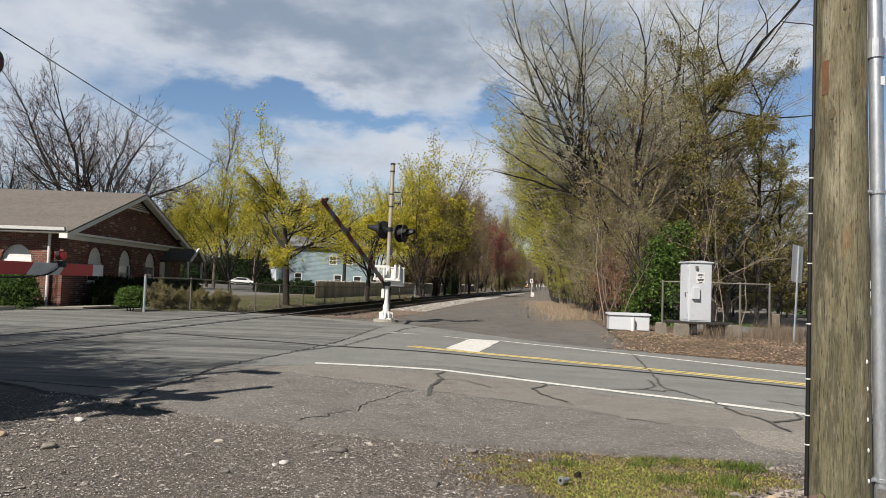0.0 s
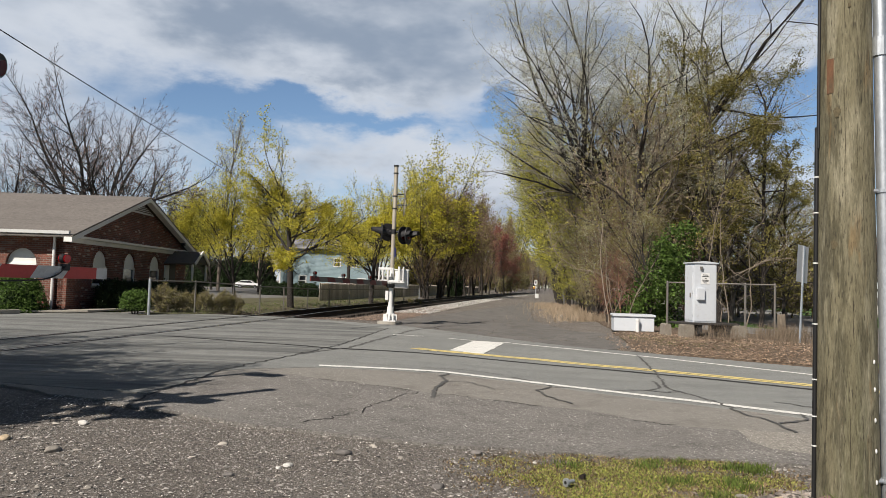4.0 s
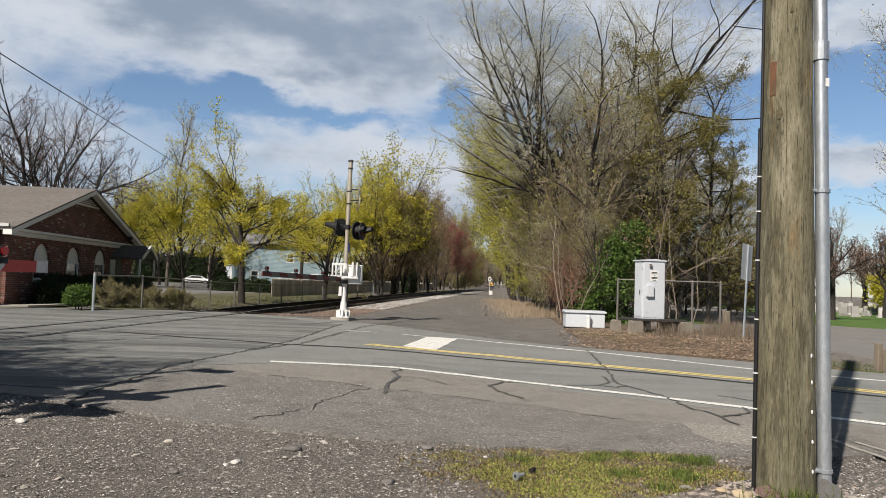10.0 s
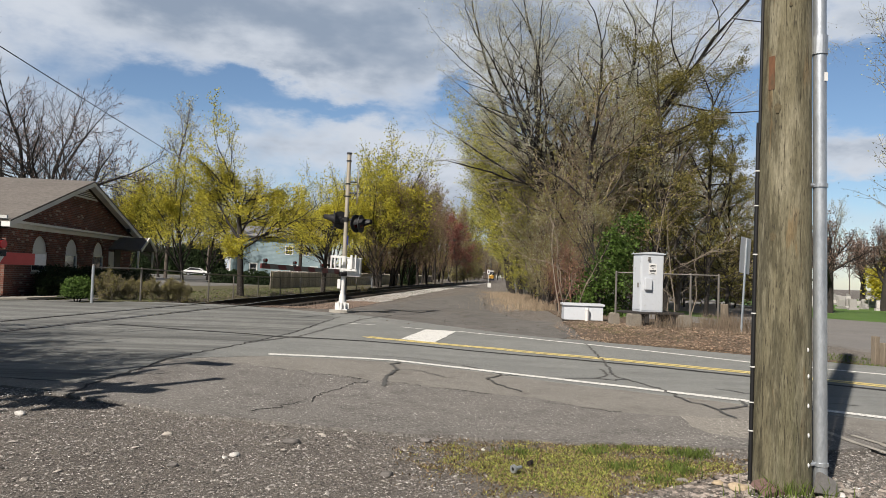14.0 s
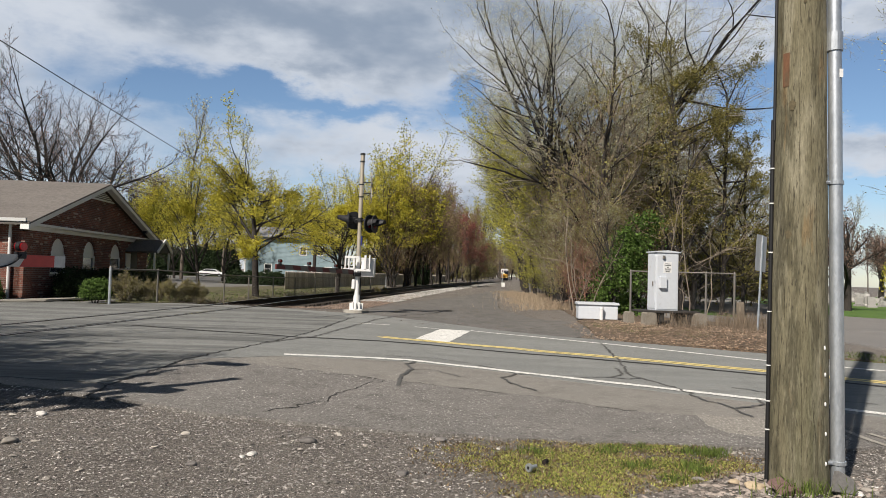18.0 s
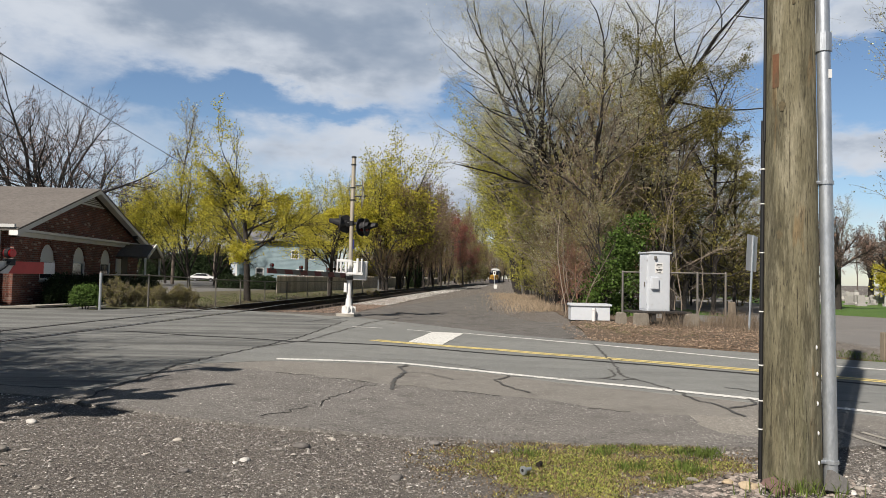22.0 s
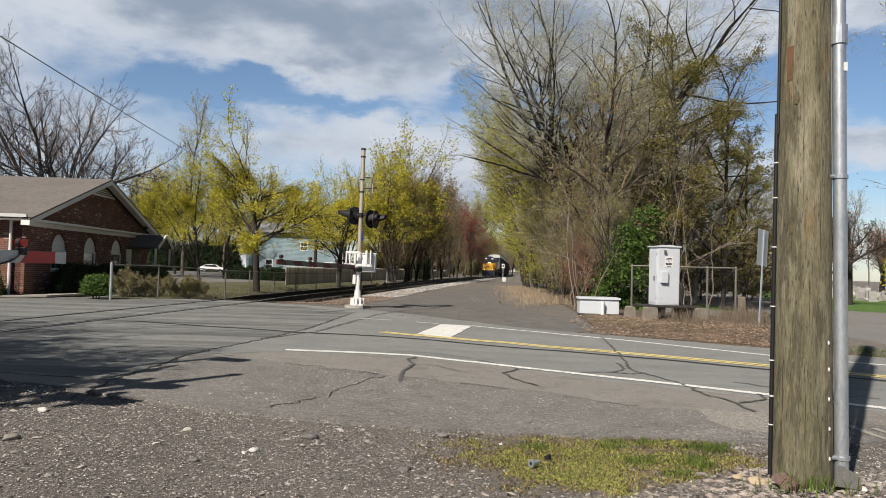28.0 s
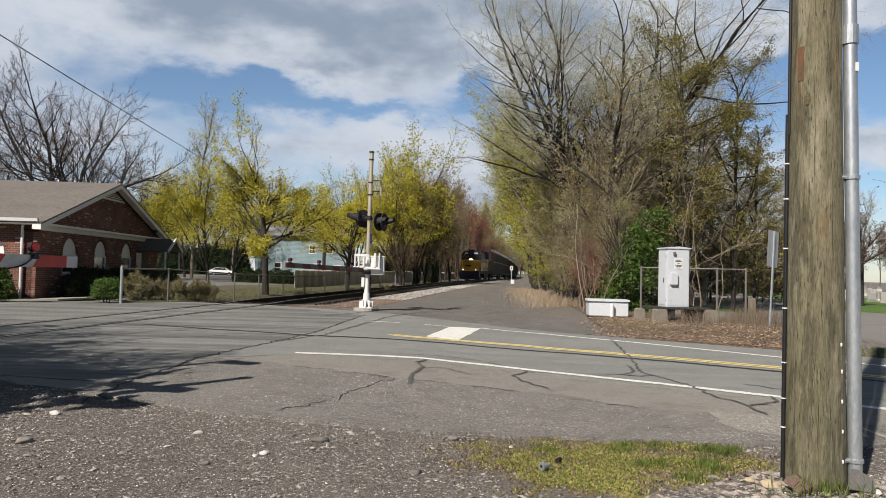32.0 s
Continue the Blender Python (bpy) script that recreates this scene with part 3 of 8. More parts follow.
# sealed joints and cracks; the first row paints an overhead cable's shadow
CRACKS_AND_SHADOW = (((( -6.69, 15.39), (-4.7, 14.53), (-2.82, 13.93), (-1.14, 14.21), (-0.22, 14.2), (2.36, 13.57), (4.01, 12.65), (5.37, 11.7), (8.6, 9.4), (14, 5.6)), 0.06, 0.25),
          (((-3.51, 6.75), (-3.48, 6.95), (-3.61, 7.79), (-3.56, 8.81), (-3.58, 9.98), (-3.36, 11.22), (-3.12, 12.57), (-2.75, 15.0), (-2.66, 17.69), (-2.5, 20.6)), 0.045, 0.9),
          (((-3.12, 12.57), (-2.52, 14.35), (-2.22, 16.72), (-1.83, 20.02), (-1.14, 22.78), (-0.43, 24.15)), 0.05, 0.8),
          (((-0.51, 8.96), (-0.54, 9.81), (-0.41, 10.6), (-0.51, 11.12), (-0.41, 11.46)), 0.05, 0.7),
          (((-0.41, 10.6), (-0.04, 10.61), (0.3, 10.14)), 0.02, 0.6), (((0.6, 11.6), (0.83, 11.4), (1.18, 10.79), (0.9, 10.34), (1.0, 9.85), (1.27, 9.33)), 0.035, 0.8),
          (((1.18, 10.79), (1.55, 10.86), (1.99, 10.69), (2.6, 10.87)), 0.022, 0.7), (((3.77, 16.78), (3.46, 14.32), (3.26, 12.66), (2.97, 11.19), (3.1, 10.91), (3.35, 9.88), (3.37, 9.08), (3.56, 8.54), (3.51, 7.99)), 0.034, 0.9),
          (((2.97, 11.99), (2.88, 11.23), (2.59, 10.87), (2.86, 10.75), (3.1, 10.91)), 0.035, 0.7), (((3.56, 8.54), (3.98, 8.78), (4.09, 9.23)), 0.035, 0.7),
          (((-1.66, 6.98), (-1.55, 7.07), (-1.4, 7.43), (-1.25, 7.69), (-1.16, 8.22), (-0.97, 8.83), (-0.73, 9.3)), 0.018, 2.2),
          (((-0.9, 11.9), (-0.2, 12.1), (0.5, 11.75)), 0.02, 0.6), (((4.2, 10.2), (4.9, 9.4), (5.6, 9.1)), 0.03, 0.6), (((-8.5, 9.9), (-6.9, 10.6), (-5.6, 12.2), (-4.2, 13.4)), 0.025, 0.8),
          (BREAK[2:-2], 0.016, 3.2))
for i, (pts, half, rag) in enumerate(CRACKS_AND_SHADOW):
    fine = []
    for a, b in zip(pts, pts[1:]):
        a, b = Vector(a), Vector(b)
        k = max(2, int((b - a).length / 0.09))
        for j in range(k):
            p = a.lerp(b, j / k)
            amp = 0.13 if i in (10, 14) else 0.09 if i == 1 else 0.075 if half < 0.055 else 0.025
            fine.append((p.x + amp * noise.noise((p.x * 6, p.y * 6, i)), p.y + amp * noise.noise((p.y * 6, p.x * 6, i + 7.0))))
    fine.append(pts[-1])
    if i == 14:
        # the old break shows only here and there
        for k in range(0, len(fine) - 8, 9):
            if noise.noise((k * 0.37, 2.0, 0.0)) > -0.15:
                tagged(strip("open_crack", fine[k:k + 7], 0.011, JOINT_OR_SHADOW, 0.002 + 0.0001 * (k % 5), 2.0, k), "short dark break in the old asphalt", "crack", kind="structure")
        continue
    tagged(strip("sealed_crack", fine, half * (1.3 if i == 0 else 0.34 if i == 1 else 0.55), JOINT_OR_SHADOW if i in (0, 1, 10, 14) else SEALANT, (-0.001 if i in (10, 14) else 0.0045) + 0.0003 * i, rag * 0.6, i), "black open joint or painted cable shadow on the asphalt" if i in (0, 1, 10, 14) else "grey crack sealant winding over the asphalt", "crack sealant", kind="structure")


# pale low kerb stones at the mouth of the shoulder
for line in (((4.21, 7.45), (4.22, 6.94), (4.28, 6.46), (4.4, 5.6)), ((4.4, 7.28), (4.47, 6.9), (4.42, 6.6), (4.44, 6.3))):
    tagged(strip("kerb_edge", line, 0.035, CONCRETE, 0.006, 0.3, line[0][0]), "pale broken concrete edging beside the shoulder", "kerb", kind="structure")


# ---- railway ----
RAIL_PROFILE = ((-0.07, 0.0), (0.07, 0.0), (0.07, 0.015), (0.012, 0.035), (0.012, 0.12), (0.036, 0.132), (0.036, 0.168), (-0.036, 0.168), (-0.036, 0.132), (-0.012, 0.12), (-0.012, 0.035), (-0.07, 0.015))


def rail_run(name, side, y0, y1, step, drop, parent):
    verts, faces = [], []
    y, rows = y0, []
    while y < y1 + 0.01:
        rows.append(y)
        y += step
    for y in rows:
        s = track_slope(y)
        nx, ny = 1 / math.hypot(1, s), -s / math.hypot(1, s)
        for u, w in RAIL_PROFILE:
            o = side * 0.755 + u
            verts.append((track_x(y) + nx * o, y + ny * o, track_z(y) + rail_lift(y) - drop + w * drop / 0.16))
    k = len(RAIL_PROFILE)
    for j in range(len(rows) - 1):
        for i in range(k):
            faces.append((j * k + i, j * k + (i + 1) % k, (j + 1) * k + (i + 1) % k, (j + 1) * k + i))
    ob = raw(name, verts, faces, RAIL, parent)
    ob.data.materials.append(RAIL_TOP)
    for p in ob.data.polygons:
        if p.index % k in (6,):
            p.material_index = 1
    return ob


track = thing("railway_track", pose(0, 0, 0), "single rusty railway track on timber ties, running off between trees", "railway track", kind="structure")
rail_run("rail", 1, -50, 430, 2.0, 0.19, track)
rail_run("rail", -1, -50, 430, 2.0, 0.19, track)
# flangeways in the paved crossing: dark grooves inside each rail, thin rubber seal outside
for side in (-1, 1):
    for off, half in ((0.755 - 0.085, 0.04), (0.755 + 0.07, 0.025)):
        pts = [(track_x(y) + side * off, y) for y in np.arange(5.0, 26.2, 1.0)]
        g = strip("flangeway", pts, half, JOINT_OR_SHADOW, 0.005, 0.15, side * off)
        g.parent = track
tie_me = mesh_of("tie", box(-1.3, -0.13, -0.3, 1.3, 0.13, 0.0, 0.012), TIE)
y = 25.8
for i in range(220):
    t_ob = new("tie", tie_me)
    t_ob.matrix_basis = pose(track_x(y) + random.uniform(-0.04, 0.04), y, track_z(y) + rail_lift(y) - 0.185, 0, 0, -math.degrees(math.atan(track_slope(y))) + random.uniform(-1, 1))
    t_ob.parent = track
    y += 0.52


def heap_stuff(name, count, place, size, material, label, category, squash=0.6, lift=0.0, kind="stuff"):
    """Many small angular stones in one mesh."""
    base = [Vector(v) for v in ((1, 0, -0.2), (0.2, 0.9, -0.3), (-0.9, 0.35, -0.25), (-0.5, -0.8, -0.2), (0.6, -0.7, -0.3), (0.1, 0.1, 0.75))]
    tris = ((0, 1, 5), (1, 2, 5), (2, 3, 5), (3, 4, 5), (4, 0, 5))
    verts, faces = [], []
    for i in range(count):
        x, y = place()
        s = size()
        a = random.uniform(0, math.tau)
        c, sn = math.cos(a), math.sin(a)
        sx, sy = random.uniform(0.7, 1.4), random.uniform(0.6, 1.0)
        z0 = ground_z(x, y) + lift
        k = len(verts)
        tilt = random.uniform(-0.35, 0.35)
        for v in base:
            vx, vy, vz = v.x * sx * s, v.y * sy * s, v.z * squash * s + v.x * tilt * s
            verts.append((x + c * vx - sn * vy, y + sn * vx + c * vy, z0 + vz))
        faces += [(k + p, k + q, k + r) for p, q, r in tris]
    ob = raw(name, verts, faces, material)
    return tagged(ob, label, category, kind=kind)


def beside_track(off0, off1, y0, y1, power=1.6):
    def place():
        y = y0 + (y1 - y0) * random.random() ** power
        return track_x(y) + random.uniform(off0, off1), y
    return place


heap_stuff("ballast", 4500, beside_track(-2.6, 0.6, 25.5, 110), lambda: random.uniform(0.03, 0.06), DARK_BALLAST, "oily crushed stone ballast, coloured darker for the shade between the rails", "ballast", lift=0.03)
heap_stuff("ballast_shoulder", 12000, beside_track(1.5, 4.4, 32, 150, 1.6), lambda: random.uniform(0.035, 0.085), BALLAST, "pale grey fresh stone ballast beside the rails", "ballast", lift=0.0)
heap_stuff("ballast_spill", 7000, beside_track(1.45, 4.4, 24.5, 42, 1.0), lambda: random.uniform(0.02, 0.05), BROWN_BALLAST, "rust-brown stones spilled by the rails", "ballast", lift=0.0)
# bed colour also carries the shade by the rails and tie ends
bed = strip("track_bed", [(track_x(y), y) for y in range(25, 420, 4)], 1.75, mat("ballast_bed", (0.075, 0.06, 0.052), 0.95, grain=0.4, grain_scale=25, bump=0.04, bump_scale=18), 0.012, 0.05)
tagged(bed, "dark stony track bed", "track bed", kind="structure")
shoulder = strip("stone_shoulder", [(track_x(y) + 2.9, y) for y in range(33, 160, 3)], (1.4, 0.9), mat("pale_stone_bed", (0.36, 0.345, 0.33), 0.95, spots=((9, 0.45, 0.65, (0.2, 0.19, 0.18), 0.8),), grain=0.4, grain_scale=22, bump=0.05, bump_scale=16), -0.004, 0.3)
tagged(shoulder, "pale stone shoulder beside the track", "track bed", kind="structure")


# ---- crossing signals and gates ----
def lamp_unit(parent, name, at, face):
    """A flashing-light unit: round black backing, hood and lens. face: the way it looks, degrees about z from -y."""
    m = pose(*at, 0, 0, face)
    bm = bmesh.new()
    add_rod(bm, (0, 0.015, 0), (0, -0.015, 0), 0.29, 0.29, 24)
    bmesh.ops.transform(bm, matrix=m, verts=bm.verts[:])
    back = part(name, bm, BLACK, parent, "black lamp unit with round backing and hood")
    bm = bmesh.new()
    add_rod(bm, (0, 0.0, 0), (0, 0.16, 0), 0.12, 0.09, 16)
    bmesh.ops.transform(bm, matrix=m, verts=bm.verts[:])
    part("housing", bm, BLACK, back)
    bm = bmesh.new()
    n = 14
    rings = []
    for k, (yy, rr) in enumerate(((-0.01, 0.165), (-0.34, 0.15))):
        ring = []
        for i in range(n + 1):
            a = math.radians(-30 + 240 * i / n) if k == 0 else math.radians(15 + 150 * i / n)
            ring.append((rr * math.cos(a), yy, rr * math.sin(a)))
        rings.append(ring)
    vo = [[bm.verts.new(p) for p in r] for r in rings]
    vi = [[bm.verts.new((p[0] * 0.94, p[1], p[2] * 0.94)) for p in r] for r in rings]
    for i in range(n):
        bm.faces.new((vo[0][i], vo[0][i + 1], vo[1][i + 1], vo[1][i]))
        bm.faces.new((vi[0][i], vi[1][i], vi[1][i + 1], vi[0][i + 1]))
        bm.faces.new((vo[1][i], vo[1][i + 1], vi[1][i + 1], vi[1][i]))
    bmesh.ops.transform(bm, matrix=m, verts=bm.verts[:])
    part("hood", bm, BLACK, back)
    bm = bmesh.new()
    bmesh.ops.create_uvsphere(bm, u_segments=16, v_segments=8, radius=0.15)
    bmesh.ops.scale(bm, vec=(1, 0.25, 1), verts=bm.verts[:])
    bmesh.ops.translate(bm, vec=(0, -0.01, 0), verts=bm.verts[:])
    bmesh.ops.transform(bm, matrix=m, verts=bm.verts[:])
    part("lens", bm, DARK_LENS, back, smooth=True)
    return back


def crossing_signal(name, m, label, mast_h, arm_z, light_z, turn, units=((-0.46, 0), (-0.46, 180), (0.46, 0), (0.46, 180))):
    """A mast on a concrete footing with lamp pairs, crossbuck and a gate mechanism. Local -y is the way the road's traffic comes from."""
    s = thing(name, m, label, "crossing signal")
    bm = bmesh.new()
    add_rod(bm, (0, 0, -0.25), (0, 0, 0.07), 0.42, 0.4, 20)
    part("footing", bm, CONCRETE, s)
    base = box(-0.2, -0.2, 0.07, 0.2, 0.2, 0.11, 0.008)
    for a in range(4):
        c, d = math.cos(a * math.pi / 2), math.sin(a * math.pi / 2)
        add_box(base, min(0.0, c * 0.2) - 0.02, min(0.0, d * 0.2) - 0.02, 0.11, max(0.0, c * 0.2) + 0.02, max(0.0, d * 0.2) + 0.02, 0.3)
    add_rod(base, (0, 0, 0.11), (0, 0, 0.55), 0.12, 0.1, 16)
    part("mast_base", base, WHITE, s, "white flared cast mast base")
    for a in range(4):
        c, d = 0.15 * math.cos(a * math.pi / 2 + 0.785), 0.15 * math.sin(a * math.pi / 2 + 0.785)
        part("bolt", box(c - 0.025, d - 0.025, 0.11, c + 0.025, d + 0.025, 0.33, 0.004), WHITE, s)
    part("mast_foot", rod((0, 0, 0.5), (0, 0, arm_z + 0.45), 0.075, 0.075, 16), WHITE, s, "white painted lower mast")
    part("mast", rod((0, 0, arm_z + 0.45), (0, 0, mast_h), 0.068, 0.065, 16), ALU, s, "weathered bare aluminium mast")
    part("mast_cap", rod((0, 0, mast_h), (0, 0, mast_h + 0.05), 0.085, 0.08, 16), BLACK, s)
    for z in (light_z + 0.75, light_z + 1.15, light_z + 1.0 + 0.9):
        if z < mast_h - 0.2:
            part("clamp", rod((0, 0, z - 0.02), (0, 0, z + 0.02), 0.085, 0.085, 14), BLACK, s)
    # lamp pairs, one pair each way, on a cross pipe
    pipe = bmesh.new()
    c, d = math.cos(radians(turn)), math.sin(radians(turn))
    add_rod(pipe, (-0.42 * c, -0.42 * d, light_z), (0.42 * c, 0.42 * d, light_z), 0.04, 0.04, 10)
    add_rod(pipe, (0, 0, light_z - 0.07), (0, 0, light_z + 0.07), 0.09, 0.09, 14)
    part("cross_pipe", pipe, BLACK, s)
    for off, face in units:
        f = radians(face + turn)
        o = (off * c + 0.13 * math.sin(f), off * d - 0.13 * math.cos(f), light_z - 0.02 - 0.1 * (off > 0))
        lamp_unit(s, "lamp_unit", o, face + turn)
    return s


def arm_part(parent, length, m, red, height=0.14, lamps=(), pale=None, tip=0.0, pale_tip=None):
    """A striped gate arm that starts at the pivot and runs along local +x."""
    g = new("gate_arm")
    g.parent = parent
    g.matrix_basis = m
    g["label"] = "lowered gate arm with red and white stripes"
    n = max(6, round(length / 0.4))
    for i in range(n):
        a, b = length * i / n, length * (i + 1) / n
        h0, h1 = height / 2 * (1 - 0.12 * i / n), height / 2 * (1 - 0.12 * (i + 1) / n)
        k = 0.09
        bm = bmesh.new()
        out = ((a + (0 if i == 0 else -k / 2), -h0), (b + (0 if i == n - 1 else -k / 2), -h1), (b + (0 if i == n - 1 else k / 2), h1), (a + (0 if i == 0 else k / 2), h0))
        add_prism(bm, out, -0.02, 0.02)
        part("stripe", bm, (pale or ARM_WHITE) if i % 2 else red, g)
    if tip:
        part("stripe", box(length, -0.02, -height * 0.44, length + tip, 0.02, height * 0.44), pale_tip, g)
    for x, lit in lamps:
        part("lamp_clamp", box(x - 0.05, -0.035, height / 2 - 0.05, x + 0.05, 0.035, height / 2 + 0.02, 0.008), BLACK, g)
        bm = rod((x, -0.045, height / 2 + 0.075), (x, 0.045, height / 2 + 0.075), 0.042, 0.042, 16)
        part("lamp", bm, RED_LAMP if lit else DARK_LENS, g, "round red gate-arm lamp")
        part("lamp_rim", rod((x, -0.025, height / 2 + 0.075), (x, 0.025, height / 2 + 0.075), 0.05, 0.05, 16), BLACK, g)
    return g


FAR_AT = (-2.75, 22.9)
far_z = ground_z(*FAR_AT)
far_signal = crossing_signal("crossing_signal", pose(*FAR_AT, far_z, 0.0, 0.6, 0), "white-footed railway crossing signal with black lamps on a concrete footing", 5.1, 1.35, 2.98, 0, ((-0.26, -78), (-0.14, -150), (0.22, 58), (0.36, 74)))
# crossbuck seen edge-on
bm = bmesh.new()
for a in (45, -45):
    b2 = box(-0.6, -0.012, -0.115, 0.6, 0.012, 0.115, 0.004)
    bmesh.ops.transform(b2, matrix=pose(0.32, -0.05, 4.0) @ pose(0, 0, 0, 0, 0, 97) @ pose(0, 0, 0, 0, a, 0) @ pose(0, 0.014 if a > 0 else -0.014, 0), verts=b2.verts[:])
    tmp = bpy.data.meshes.new("tmp")
    b2.to_mesh(tmp)
    bm.from_mesh(tmp)
    bpy.data.meshes.remove(tmp)
    b2.free()
part("crossbuck", bm, ALU, far_signal, "weathered crossbuck boards seen edge-on")
for z in (3.85, 4.2):
    part("bracket", rod((0, 0, z), (0.32, -0.05, z), 0.02, 0.02, 8), BLACK, far_signal)
part("placard", box(0.07, -0.09, 2.15, 0.1, 0.06, 2.45, 0.004), mat("blue_placard", (0.02, 0.03, 0.16), 0.5), far_signal, "small blue placard")
# gate mechanism: white case, side plates, counterweights
case = part("mechanism", box(0.1, -0.2, 1.05, 0.62, 0.2, 1.62, 0.03), WHITE, far_signal, "white gate mechanism case")
part("case_lid", box(0.08, -0.22, 1.62, 0.64, 0.22, 1.66, 0.01), WHITE, case)
part("case_door", box(0.18, -0.215, 1.12, 0.56, -0.2, 1.55, 0.006), WHITE, case)
part("shelf", box(-0.55, -0.34, 1.22, 0.5, -0.26, 1.3, 0.01), WHITE, far_signal, "white arm carrier plate")
for x, w in ((-0.5, 0.05), (-0.36, 0.05), (-0.18, 0.07), (0.24, 0.08), (0.42, 0.05)):
    part("counterweight", box(x, -0.36, 1.28, x + w, -0.22, 1.68 + 0.06 * (x > 0), 0.012), WHITE, far_signal)
part("yoke", box(-0.5, -0.37, 1.62, 0.0, -0.33, 1.7, 0.008), WHITE, far_signal)
part("shaft", rod((-0.12, -0.4, 1.12), (0.2, 0.0, 1.12), 0.07, 0.07, 14), BLACK, far_signal, "dark pivot shaft")
part("junction_box", box(-0.17, -0.11, 0.75, -0.07, 0.11, 1.05, 0.012), WHITE, far_signal)
part("conduit", rod((0.1, 0.02, 0.35), (0.1, 0.02, 1.1), 0.02, 0.02, 8), BLACK, far_signal)
FAR_ARM_TURN = math.degrees(math.atan2(-0.944, -0.33))
far_arm = arm_part(far_signal, 4.5, pose(-0.1, -0.3, 1.29, 0, 0, FAR_ARM_TURN), DARK_RED, 0.15, ((1.2, False), (2.8, False), (4.3, False)), ARM_BACK)

# the gate mechanism sits a little higher and tighter on its mast
for ob in far_signal.children:
    if ob.name.split(".")[0] in ("mechanism", "shelf", "counterweight", "yoke", "shaft"):
        ob.matrix_basis = Matrix.Translation((0.03, 0, 0.1)) @ Matrix.Diagonal((0.84, 1, 1, 1))

NEAR_AT = (-5.1, 4.6)
near_signal = crossing_signal("crossing_signal", pose(*NEAR_AT, ground_z(*NEAR_AT), 0, 0, 0), "near crossing signal with black hooded lamps and lowered striped gate", 4.25, 1.2, 2.9, 75)
part("mechanism", box(-0.62, -0.2, 1.0, -0.1, 0.2, 1.55, 0.03), WHITE, near_signal, "white gate mechanism case")
near_arm = arm_part(near_signal, 3.2, pose(0.0, 0.0, 1.31, 0, 0.0, 74.1), ARM_WHITE, 0.14, ((1.4, False), (2.78, True)), RED_TAPE, 0.15, ARM_WHITE)
cable = bpy.data.curves.new("lamp_cable", "CURVE")
cable.dimensions, cable.bevel_depth = "3D", 0.008
sp = cable.splines.new("NURBS")
sp.points.add(6)
for i, p in enumerate(((0.8, -0.04, -0.09), (1.5, -0.04, -0.1), (1.98, -0.045, -0.1), (2.43, -0.045, -0.085), (2.6, -0.045, -0.06), (2.71, -0.045, 0.0), (2.76, -0.04, 0.06))):
    sp.points[i].co = (*p, 1)
sp.use_endpoint_u = True
cob = new("lamp_cable", cable)
cob.data.materials.append(RUBBER)
cob.parent = near_arm


# a second mast with one hooded lamp near the gate's end
lamp_mast = thing("lamp_mast", pose(-5.24, 6.65, ground_z(-5.24, 6.65)), "crossing lamp mast with a black hooded lamp", "crossing signal")
part("footing", rod((0, 0, -0.25), (0, 0, 0.07), 0.3, 0.28, 18), CONCRETE, lamp_mast)
part("mast", rod((0, 0, 0.05), (0, 0, 3.62), 0.06, 0.055, 14), ALU, lamp_mast, "weathered bare aluminium mast")
part("bracket", rod((0, 0, 3.34), (0.16, 0, 3.34), 0.035, None, 10), BLACK, lamp_mast)
hood = part("hood", rod((0.12, 0.0, 3.36), (0.5, 0.02, 3.32), 0.13, 0.12, 18), BLACK, lamp_mast, "black lamp hood")
part("lens", rod((0.5, 0.02, 3.32), (0.505, 0.02, 3.32), 0.1, 0.1, 16), DARK_LENS, hood)


# ---- utility pole by the road ----
WOOD_POLE = mat("weathered_pole_timber", (0.15, 0.134, 0.084), 0.9, spots=((3, 0.45, 0.58, (0.085, 0.083, 0.048), 0.9), (6, 0.48, 0.6, (0.25, 0.228, 0.16), 0.85), (11, 0.52, 0.6, (0.06, 0.054, 0.032), 0.8), (8, 0.6, 0.66, (0.2, 0.125, 0.055), 0.45), (28, 0.5, 0.62, (0.09, 0.08, 0.048), 0.5), (55, 0.54, 0.66, (0.27, 0.245, 0.17), 0.35), (90, 0.58, 0.66, (0.03, 0.025, 0.018), 0.75)), grain=0.3, grain_scale=120,
                stretch=(1, 1, 0.14), bump=0.009, bump_scale=50)
POLE_AT = (2.53, 5.0)
pz = ground_z(*POLE_AT)


def pole_r(z):
    return 0.194 - 0.0105 * min(z, 3.8) - 0.004 * max(z - 3.8, 0)


def pole_x(z):
    return -0.004 * z, 0.002 * z


utility_pole = thing("utility_pole", pose(*POLE_AT, pz), "weathered grey-brown timber utility pole with steel conduit", "utility pole")
verts, faces = [], []
nz, na = 60, 40
for j in range(nz + 1):
    z = -0.2 + 11.2 * j / nz
    cx, cy = pole_x(z)
    r0 = pole_r(z)
    for i in range(na):
        a = math.tau * i / na
        r = r0 * (1 + 0.018 * noise.noise((math.cos(a) * 2, math.sin(a) * 2, z * 0.5))) + 0.0035 * noise.noise((math.cos(a) * 9, math.sin(a) * 9, z * 0.7))
        verts.append((cx + r * math.cos(a), cy + r * math.sin(a), z))
for j in range(nz):
    for i in range(na):
        faces.append((j * na + i, j * na + (i + 1) % na, (j + 1) * na + (i + 1) % na, (j + 1) * na + i))
raw("shaft", verts, faces, WOOD_POLE, utility_pole, True)["label"] = "weathered grain-split timber shaft"


